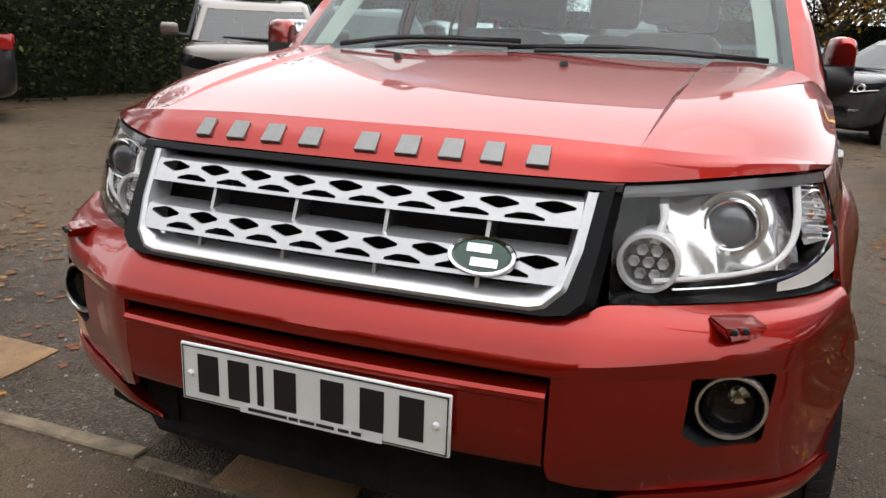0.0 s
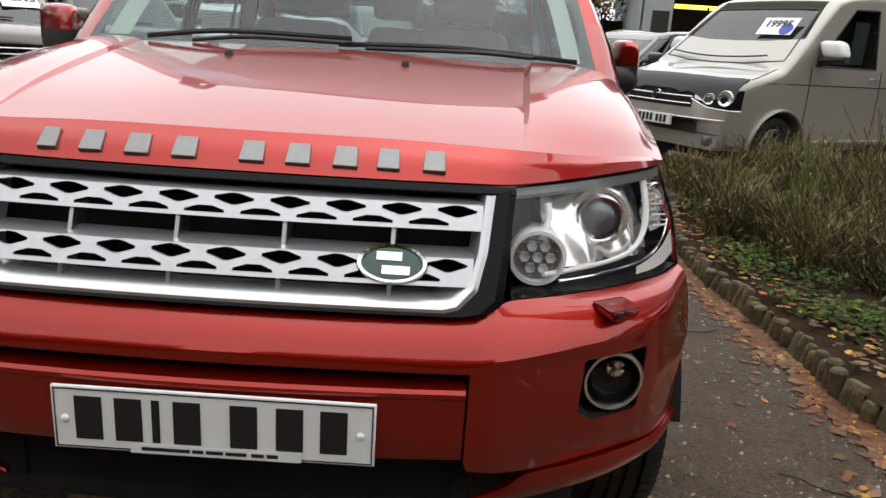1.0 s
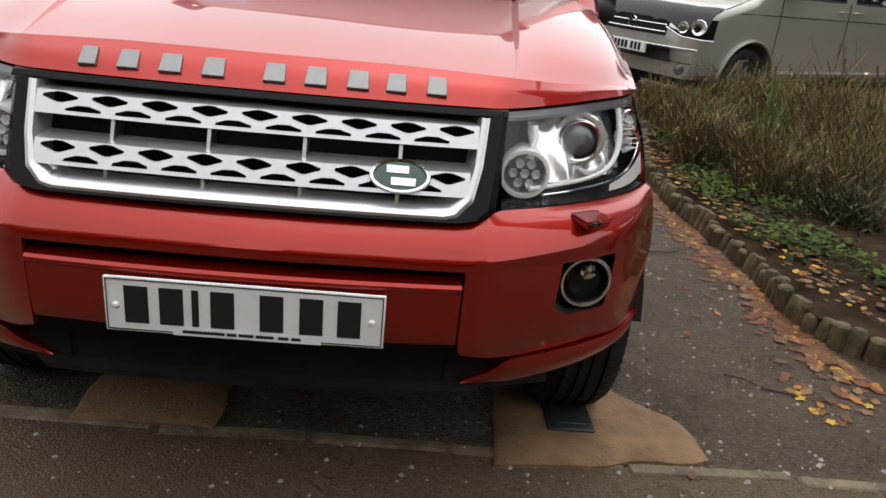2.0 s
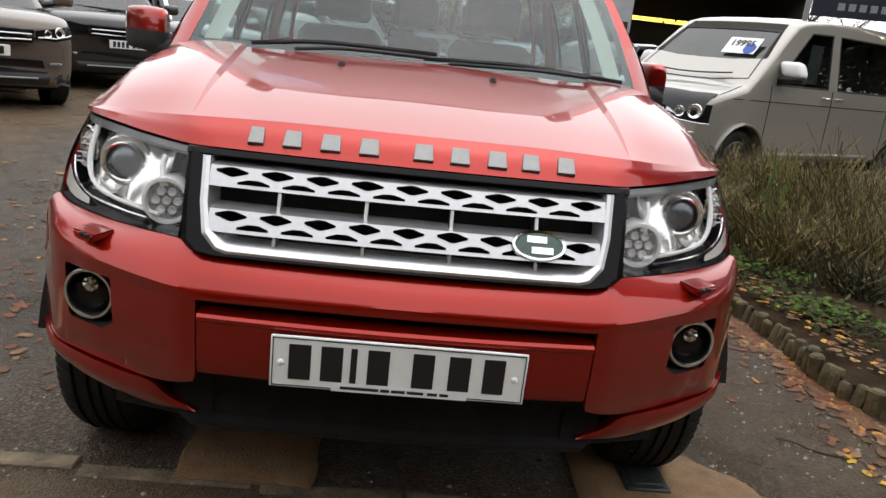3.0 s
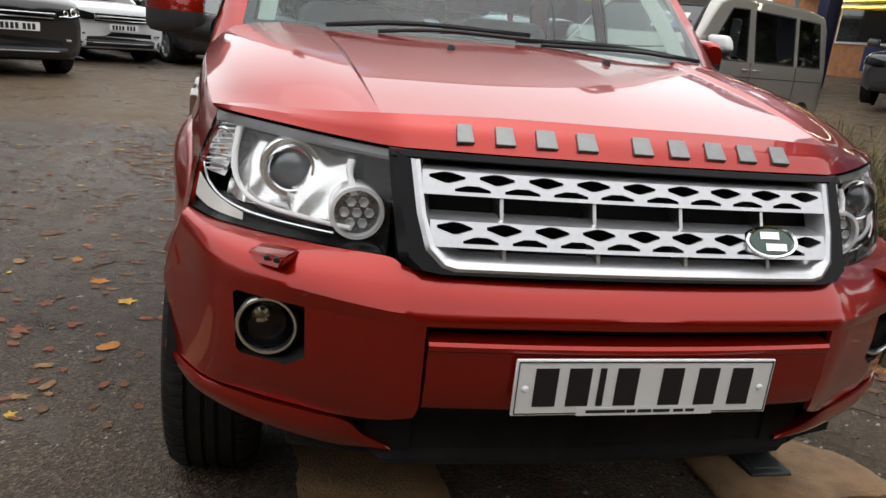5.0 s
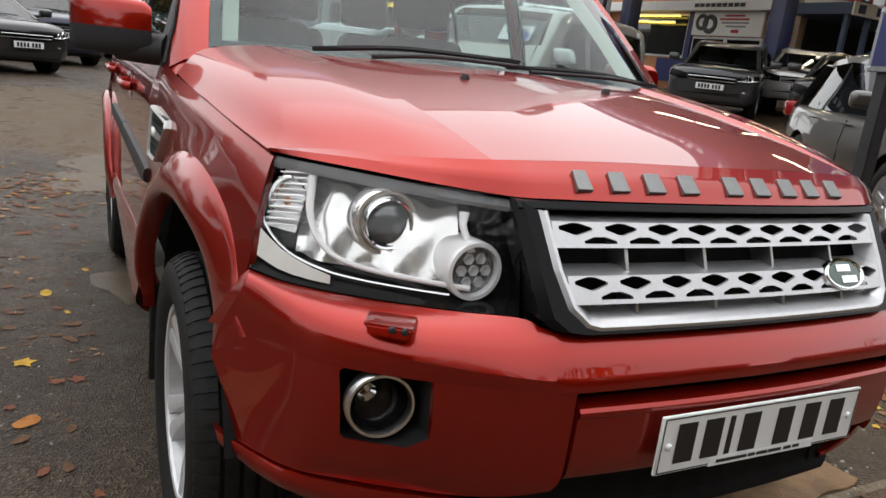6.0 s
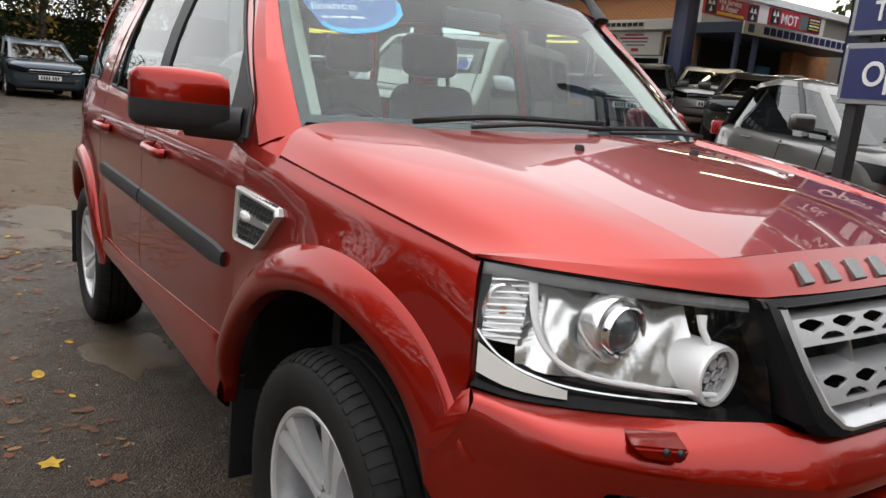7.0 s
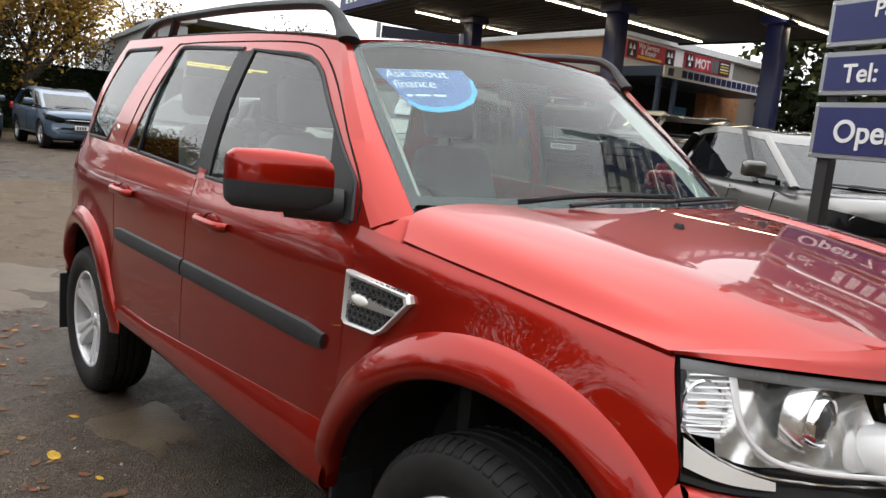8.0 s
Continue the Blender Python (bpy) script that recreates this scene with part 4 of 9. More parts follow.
for s in (0, 1):
    def q(b):
        return mirrored(b) if s else b
    oc = [Vector((-wing_x(y, z) - 0.012, y, z)) for y, z in VENT]
    cen = sum(oc, Vector()) / len(oc)
    ring0 = [p + Vector((0.02, 0, 0)) for p in oc]
    ring1 = [p.lerp(cen, 0.06) + Vector((-0.006, 0, 0)) for p in oc]
    ring2 = [p.lerp(cen, 0.16) + Vector((-0.002, 0, 0)) for p in oc]
    ring3 = [p.lerp(cen, 0.17) + Vector((0.007, 0, 0)) for p in oc]
    b = sheet([ring0, oc, ring1, ring2, ring3], closed=True)
    bmesh.ops.recalc_face_normals(b, faces=b.faces[:])
    vent = cpart("wing_vent", q(b), VENTSILVER, "silver wing vent with black honeycomb and a repeater lamp")
    cy_, cz_ = sum(p.y for p in ring3) / 7, sum(p.z for p in ring3) / 7
    fan = lin([(p.y, p.z, 0) for p in ring3 + ring3[:1]], 43)[:-1]
    vb_ = sheet([[Vector((-wing_x(cy_ + (p.x - cy_) * f, cz_ + (p.y - cz_) * f) - 0.004, cy_ + (p.x - cy_) * f, cz_ + (p.y - cz_) * f)) for p in fan] for f in (1.0, 0.8, 0.6, 0.4, 0.2, 0.01)], closed=True)
    cpart("vent_backing", q(facing(vb_, (-1, 0, 0))), DARK, "", vent)
    hx = bmesh.new()
    for r in range(7):
        for c in range(12):
            y, z = 1.15 + c * 0.0205 + (r % 2) * 0.010, 0.965 + r * 0.0175
            lim = 1.14 + max(0, 1.055 - z) * 0.95
            if lim < y < 1.36 and not (1.0 < z < 1.035):
                cell = lathe([(0.0112, -0.004), (0.0085, -0.004), (0.0085, 0.004)], 6, "x")
                add(hx, cell, Matrix.Translation((-wing_x(y, z) - 0.008, y, z)) @ Matrix.Rotation(radians(0), 4, "X"))
    cpart("honeycomb", q(hx), MESHGREY, "dark grey honeycomb mesh", vent)
    blade = prism([(-wing_x(1.36, 1.03) - 0.012, 1.365, 1.040), (-wing_x(1.36, 1.0) - 0.012, 1.365, 1.000), (-wing_x(1.2, 1.0) - 0.012, 1.175, 1.010), (-wing_x(1.2, 1.02) - 0.012, 1.165, 1.024)], (0.014, 0, 0))
    bmesh.ops.bevel(blade, geom=blade.edges[:], offset=0.003, segments=2, affect="EDGES")
    cpart("vent_blade", q(blade), SILVER, "", vent)
    rep = bmesh.new()
    bmesh.ops.create_uvsphere(rep, u_segments=16, v_segments=10, radius=1, matrix=Matrix.Translation((-wing_x(1.31, 1.02) - 0.012, 1.31, 1.021)) @ Matrix.Diagonal((0.008, 0.036, 0.014, 1)))
    cpart("repeater_lamp", q(rep), AMBER, "", vent)


# ---- cabin: roof, pillars, screens ----
def gutter(y):
    z = 1.694 + 0.056 * (1 - math.exp(-(y - 1.80) / 0.45)) + 0.004 * (y - 1.8)
    return Vector((-(0.712 - 0.012 * (y - 1.8) / 2), y, z))


def cabin_x(y, z):
    """Half-width of the glasshouse at a place on its side."""
    vb = belt(min(y, 4.0))
    g = gutter(max(y, 1.8))
    v = max(0, min(1.0, (z - vb) / (g.z - vb)))
    return half_width(y, vb) * (1 - v) + 0.708 * v + 0.022 * math.sin(math.pi * v)


def cabin_point(y, v):
    z = belt(y) + (gutter(max(y, 1.8)).z - belt(y)) * v
    return Vector((-cabin_x(y, z), y, z))


def front_y(v):
    """Front edge of the cabin side: sweeps back up the windscreen pillar."""
    return 1.345 + 0.480 * v


rows = []
for j in range(36):
    v = j / 35
    y0, y1 = front_y(v), 3.99 - 0.21 * v
    rows.append([cabin_point(y0 + (y1 - y0) * (i / 70), v) for i in range(71)])
cab = sheet(rows, 0.012, flip=True)
W1 = [(1.430, 1.200), (1.457, 1.300), (1.545, 1.365), (1.627, 1.430), (1.72, 1.502), (1.83, 1.588), (1.89, 1.622), (1.945, 1.640), (2.02, 1.650), (2.345, 1.675), (2.365, 1.216)]
W2 = [(2.445, 1.220), (2.425, 1.680), (2.975, 1.700), (3.010, 1.697), (3.030, 1.682), (3.228, 1.278), (3.218, 1.254)]
W3 = [(3.268, 1.703), (3.690, 1.702), (3.715, 1.690), (3.905, 1.296), (3.895, 1.272), (3.555, 1.270), (3.532, 1.288)]
twin_of(cut(cpart("cabin_side", cab, RED), [prism([(-1.2, y, z) for y, z in w], (0.8, 0, 0)) for w in (W1, W2, W3)]))


def pane(poly, d):
    """Side glass as a fan of the outline, on the cabin's skin."""
    pts = []
    for (y0, z0), (y1, z1) in zip(poly, poly[1:] + poly[:1]):
        for k in range(6):
            y, z = y0 + (y1 - y0) * k / 6, z0 + (z1 - z0) * k / 6
            pts.append((y, z))
    cy, cz = sum(p[0] for p in pts) / len(pts), sum(p[1] for p in pts) / len(pts)
    rows_ = []
    for k in range(1, 9):
        rows_.append([Vector((-cabin_x(cy + (y - cy) * k / 8, cz + (z - cz) * k / 8) + d, cy + (y - cy) * k / 8, cz + (z - cz) * k / 8)) for y, z in pts])
    b = sheet(rows_, closed=True)
    b.faces.new([v for v in b.verts[:len(pts)]])
    bmesh.ops.recalc_face_normals(b, faces=b.faces[:])
    return facing(b, (-1, 0, 0.1))


def seal(poly, w=0.012, d=0.0):
    pts = [Vector((-cabin_x(y, z) - d, y, z)) for y, z in poly]
    return tube(pts + pts[:1], w, 6, w * 0.6, up=Vector((1, 0, 0)))


for s in (0, 1):
    def q(b):
        return mirrored(b) if s else b
    for w in (W1, W2, W3):
        pn = cpart("side_window", q(pane(w, 0.004)), SIDE_GLASS if w is not W3 else PRIVACY, "side window glass")
        pn.visible_shadow = False
        cpart("rubber_seal", q(seal([w[i] for i in range(len(w))], 0.010)), BLACK, "", pn)
    # black centre pillar and divider
    bp = sheet([[Vector((-cabin_x(y, z) - 0.003, y, z)) for y in (2.335 + 0.01 * (1.67 - z), 2.39, 2.455)] for z in (1.205, 1.3, 1.4, 1.5, 1.6, 1.672)], 0.010, flip=True)
    bmesh.ops.recalc_face_normals(bp, faces=bp.faces[:])
    cpart("centre_pillar", q(bp), BLACK, "black centre pillar")
    cpart("window_divider", q(tube([(-cabin_x(3.087 - (z - 1.25) * 0.14, z) - 0.001, 3.087 - (z - 1.25) * 0.14, z) for z in (1.69, 1.6, 1.5, 1.4, 1.3, 1.25)], 0.013, 6, 0.008)), BLACK)
    # seam between door frames, pillars and roof
    sm = cat([(-cabin_x(y, z) - 0.0005, y, z) for y, z in ((1.405, 1.20), (1.428, 1.29), (1.56, 1.42), (1.713, 1.552), (1.858, 1.646), (1.96, 1.683), (2.15, 1.700), (2.6, 1.712), (2.98, 1.716), (3.10, 1.690), (3.22, 1.47), (3.31, 1.27))], 80)
    cpart("frame_seam", q(tube(sm, 0.0028, 5)), DARK)
    # mirror sail
    cpart("mirror_sail", q(prism([(-cabin_x(y, z) - 0.006, y, z) for y, z in ((1.432, 1.190), (1.457, 1.300), (1.545, 1.365), (1.632, 1.432), (1.592, 1.35), (1.575, 1.196))], (0.012, 0, 0))), BLACK, "black plastic mirror sail")
    # round badge on the rear pillar
    rb = lathe([(0.0001, -0.004), (0.016, -0.003), (0.018, 0.003)], 20, "x")
    bmesh.ops.translate(rb, verts=rb.verts[:], vec=(-cabin_x(3.43, 1.33) - 0.001, 3.43, 1.33))
    cpart("pillar_badge", q(rb), SATIN)

# roof
rr = []
for i in range(50):
    y = 1.80 + (3.86 - 1.80) * i / 49
    g = gutter(y)
    row = []
    for k in range(31):
        u = -1 + 2 * k / 30
        crown = 0.048 * (1 - abs(u) ** 2.4)
        yy = y - 0.075 * (1 - u * u) * max(0, 1 - i / 12)
        row.append(Vector((g.x * -u, yy, g.z + crown)))
    rr.append(row)
roof = cpart("roof", sheet(rr, 0.02, flip=False), RED, "red roof")
if roof.data.polygons[0].normal.z < 0:
    roof.data.flip_normals()
for s in (0, 1):
    def q(b):
        return mirrored(b) if s else b
    # roof ditch strip and rail
    cpart("roof_strip", q(tube([gutter(1.79 + 2.0 * k / 30) + Vector((0.02, 0, 0.006)) for k in range(31)], 0.012, 6, 0.006)), BLACK)
    rail = cat([gutter(1.80) + Vector((0.01, -0.01, 0.0)), gutter(1.83) + Vector((0.012, 0.0, 0.035)), gutter(1.90) + Vector((0.016, 0, 0.085)), gutter(2.02) + Vector((0.02, 0, 0.100)), gutter(2.5) + Vector((0.025, 0, 0.098)), gutter(3.0) + Vector((0.025, 0, 0.092)), gutter(3.35) + Vector((0.02, 0, 0.082)), gutter(3.52) + Vector((0.014, 0, 0.05)), gutter(3.60) + Vector((0.010, 0, 0.006))], 60)
    rl = cpart("roof_rail", q(tube(rail, [0.040 - 0.020 * max(0, min(1, (k - 3) / 9)) for k in range(60)], 10, 0.018)), BLACK, "dark grey roof rail")
    cpart("rail_foot", q(tube([gutter(3.22) + Vector((0.02, 0, 0.088)), gutter(3.27) + Vector((0.015, 0, 0.0))], 0.02, 8, 0.012)), BLACK, "", rl)
    # screen pillar
    up, dn = [], []
    for k in range(25):
        v = k / 24
        a = Vector((-(0.800 - 0.115 * v), 1.285 + 0.515 * v, 1.235 + 0.452 * v)) + Vector((-0.012, 0, 0)) * math.sin(math.pi * v)
        c = cabin_point(front_y(v), v)
        up.append(a)
        dn.append(c)
    pil = sheet([up, [a.lerp(c, 0.5) + Vector((-0.014, -0.012, 0.004)) for a, c in zip(up, dn)], dn])
    bmesh.ops.recalc_face_normals(pil, faces=pil.faces[:])
    if sum(f.normal.x for f in pil.faces) > 0:
        bmesh.ops.reverse_faces(pil, faces=pil.faces[:])
    thicken(pil, 0.012)
    cpart("screen_pillar", q(pil), RED, "red windscreen pillar")
    foot = facing(sheet([R([(0.800, 1.283, 1.236), (0.840, 1.305, 1.228), (0.872, 1.345, 1.21), (0.889, 1.39, 1.197)]), R([(0.800, 1.262, 1.230), (0.835, 1.285, 1.222), (0.872, 1.31, 1.20), (0.896, 1.385, 1.185)]), R([(0.80, 1.255, 1.17), (0.845, 1.262, 1.165), (0.875, 1.262, 1.165), (0.897, 1.30, 1.165)])]), (-1, -0.5, 0.5))
    cpart("pillar_foot", q(foot), RED)

# windscreen
WB = [(-0.800, 1.285, 1.235), (-0.62, 1.200, 1.238), (-0.32, 1.135, 1.240), (0, 1.115, 1.240), (0.32, 1.135, 1.240), (0.62, 1.200, 1.238), (0.800, 1.285, 1.235)]
WM = [(-0.757, 1.540, 1.465), (-0.57, 1.470, 1.487), (-0.30, 1.425, 1.497), (0, 1.41, 1.500), (0.30, 1.425, 1.497), (0.57, 1.470, 1.487), (0.757, 1.540, 1.465)]
WT = [(-0.690, 1.800, 1.690), (-0.52, 1.762, 1.716), (-0.26, 1.733, 1.731), (0, 1.724, 1.735), (0.26, 1.733, 1.731), (0.52, 1.762, 1.716), (0.690, 1.800, 1.690)]
WS = loft([WB, WM, WT], 49, 25)
ws = cpart("windscreen", facing(sheet(WS), (0, -1, 1)), GLASS, "clear windscreen reflecting the sky")
ws.visible_shadow = False


def on_screen(u, v, d=0.0):
    i, j = u * 48, v * 24
    i0, j0 = min(int(i), 47), min(int(j), 23)
    p = WS[j0][i0].lerp(WS[j0][i0 + 1], i - i0).lerp(WS[j0 + 1][i0].lerp(WS[j0 + 1][i0 + 1], i - i0), j - j0)
    return p + Vector((0, 0.55, -0.8)) * d


edge_out, edge_in = [], []
for k in range(120):
    a = k / 120 * 4
    sgm, f = int(a), a - int(a)
    u, v = ((f, 0), (1, f), (1 - f, 1), (0, 1 - f))[sgm]
    ui, vi = 0.5 + (u - 0.5) * 0.945, 0.055 + v * 0.915 + (0.045 if v < 0.5 else 0) * (1 - v)
    edge_out.append(on_screen(u, v, 0.004))
    edge_in.append(on_screen(ui, min(vi, 0.97), 0.004))
cpart("screen_border", sheet([edge_out, edge_in], closed=True), BLACK, "black windscreen border", ws)
for sx in (0, 1):
    tr = sheet([[on_screen(0.034 + dx, v, 0.03 + dx) for v in [0.14 + 0.84 * k / 20 for k in range(21)]] for dx in (0.0, 0.03, 0.045)])
    cpart("pillar_trim", mirrored(tr) if sx else tr, BEIGE, "cream pillar trim inside the screen")
# wipers
for nm, pts, bl in (("wiper", [(-0.40, 1.120, 1.282), (-0.22, 1.082, 1.300), (0.04, 1.082, 1.300)], [(-0.55, 1.172, 1.285), (-0.30, 1.118, 1.312), (0.06, 1.10, 1.312)]), ("wiper", [(0.10, 1.10, 1.288), (0.40, 1.12, 1.296), (0.58, 1.165, 1.290)], [(0.02, 1.11, 1.295), (0.35, 1.13, 1.305), (0.72, 1.235, 1.285)])):
    w = cpart(nm, tube(cat(pts, 20), [0.008 - 0.004 * abs(k / 19 - 0.5) for k in range(20)], 8, 0.006), BLACK, "black wiper arm")
    cpart("blade", tube(cat(bl, 20), [0.007 - 0.004 * abs(k / 9.5 - 1) ** 3 for k in range(20)], 6, 0.008), BLACK, "", w)
cowl = sheet([[Vector((x, y0 + 0.22 * (abs(x) / 0.8) ** 2.2, z)) for x in [-0.79 + 1.58 * k / 30 for k in range(31)]] for y0, z in ((1.075, 1.262), (1.085, 1.255), (1.15, 1.232))], flip=False)
cpart("cowl", cowl, BLACK, "black scuttle panel")
# finance sticker in the screen
arc = [(0.050, 0.835), (0.073, 0.735), (0.100, 0.605), (0.125, 0.560), (0.165, 0.545), (0.215, 0.565), (0.255, 0.615), (0.280, 0.69), (0.285, 0.77), (0.275, 0.835)]
stk = bmesh.new()
stk.faces.new([stk.verts.new(on_screen(u, v, 0.010)) for u, v in arc])
finance = cpart("finance_sticker", stk, mat("blue_sticker", (0.14, 0.27, 0.62), 0.5, 0, 0, 45, color2=(0.02, 0.05, 0.24)), "blue finance sticker inside the windscreen")
rim_b = sheet([[on_screen(u, v, 0.008) for u, v in arc[2:9]], [on_screen(0.17 + (u - 0.17) * 0.91, 0.71 + (v - 0.71) * 0.83, 0.008) for u, v in arc[2:9]]])
cpart("sticker_edge", rim_b, mat("bright_blue", (0.05, 0.50, 0.98), 0.5, 0, 0.05), "", finance)

for word, u0, v0, sz in (("Ask about", 0.072, 0.765, 0.056), ("finance", 0.083, 0.695, 0.056)):
    cu = bpy.data.curves.new("words", "FONT")
    cu.body, cu.size, cu.extrude = word, 1.0, 0.0
    tmp = new("words", cu)
    bpy.context.view_layer.update()
    me = bpy.data.meshes.new_from_object(tmp.evaluated_get(bpy.context.evaluated_depsgraph_get()))
    bpy.data.objects.remove(tmp)
    bpy.data.curves.remove(cu)
    tb = bmesh.new()
    tb.from_mesh(me)
    bpy.data.meshes.remove(me)
    for p in tb.verts:
        p.co = on_screen(u0 + p.co.x * sz / 1.45, v0 + p.co.y * sz / 0.72, 0.0065)
    cpart("words", tb, STICKER, "", finance)
for u0, u1 in ((0.105, 0.12), (0.128, 0.165), (0.172, 0.20)):
    cpart("word_bar", sheet([[on_screen(u, v, 0.0065) for u in (u0, u1)] for v in (0.640, 0.653)]), STICKER, "", finance)

# mirrors
for s in (0, 1):
    def q(b):
        return mirrored(b) if s else b
    prof = []
    for k in range(15):
        u = k / 14
        x = -0.925 - 0.205 * u
        y = 1.505 + 0.165 * u
        e = math.sin(math.pi * min(1, max(0, (u * 0.86 + 0.12)))) ** 0.45
        hz = 0.082 * (0.80 + 0.20 * math.sin(math.pi * (u * 0.7 + 0.15))) * (1 if 0.03 < u < 0.95 else 0.82)
        ring = []
        for a in range(20):
            t = 2 * math.pi * a / 20
            cx, cz = math.cos(t), math.sin(t)
            ring.append(Vector((x, y - 0.055 * abs(cx) ** 0.7 * (1 if cx > 0 else -0.9) * e, 1.285 + hz * abs(cz) ** 0.6 * (1 if cz > 0 else -1))))
        prof.append(ring)
    shell = sheet(prof, closed=True)
    shell.faces.new([v for v in shell.verts[:20]])
    shell.faces.new([v for v in shell.verts[-20:]])
    bmesh.ops.recalc_face_normals(shell, faces=shell.faces[:])
    lower = shell.copy()
    geo = shell.verts[:] + shell.edges[:] + shell.faces[:]
    bmesh.ops.bisect_plane(shell, geom=geo, plane_co=(0, 0, 1.280), plane_no=(0, 0, -1), clear_outer=True)
    bmesh.ops.bisect_plane(lower, geom=lower.verts[:] + lower.edges[:] + lower.faces[:], plane_co=(0, 0, 1.280), plane_no=(0, 0, 1), clear_outer=True)
    fold_ = Matrix.Translation((-0.915, 1.53, 0)) @ Matrix.Rotation(radians(-52), 4, "Z") @ Matrix.Translation((0.915, -1.53, 0)) if s else Matrix()
    for b_ in (shell, lower):
        bmesh.ops.transform(b_, matrix=fold_, verts=b_.verts[:])
    mir = cpart("door_mirror", q(shell), RED, "red and black door mirror" + (" folded back" if s else ""))
    cpart("mirror_base", q(lower), BLACK, "black lower housing", mir)
    arm = tube(cat([fold_ @ Vector((-1.0, 1.58, 1.235)), (-0.935, 1.53, 1.232), (-0.878, 1.495, 1.232)], 10), 0.046, 10, 0.046)
    cpart("mirror_arm", q(arm), BLACK, "", mir)

# tail: lamps, tailgate, rear screen, bumper, mudflaps
tail = sheet([[Vector((x, yc - 0.12 * (abs(x) / w) ** 3.0, z)) for x in [-w + 2 * w * k / 24 for k in range(25)]] for z, yc, w in ((0.42, 4.30, 0.85), (0.55, 4.35, 0.86), (0.80, 4.35, 0.86), (0.95, 4.30, 0.855), (1.265, 4.10, 0.85))], flip=True)
cpart("tailgate", tail, RED)
rs = cpart("rear_screen", facing(sheet([[Vector((x, yc - 0.10 * (abs(x) / w) ** 3.0, z)) for x in [-w + 2 * w * k / 16 for k in range(17)]] for z, yc, w in ((1.265, 4.10, 0.85), (1.5, 3.99, 0.785), (1.765, 3.86, 0.70))]), (0, 1, 0.3)), PRIVACY, "rear window glass")
rs.visible_shadow = False
floorpan = box(-0.80, 0.80, 1.4, 4.1, 0.42, 0.46)
cpart("floor_pan", floorpan, DARK)
cpart("bulkhead", box(-0.80, 0.80, 1.02, 1.06, 0.46, 1.20), DARK)
cpart("engine_bay", box(-0.42, 0.42, 0.30, 1.02, 0.47, 1.05), DARK)

# wheels
# darker alloy copy for the recessed rim barrel, shade put into its colour
RIMDARK = mat("shaded_alloy", (0.50, 0.50, 0.51), 0.4, 0.45, 0.1, 30)
RIMSILVER = mat("bright_alloy_paint", (0.70, 0.70, 0.71), 0.33, 0.35, 0.05, 60, coat=0.4)


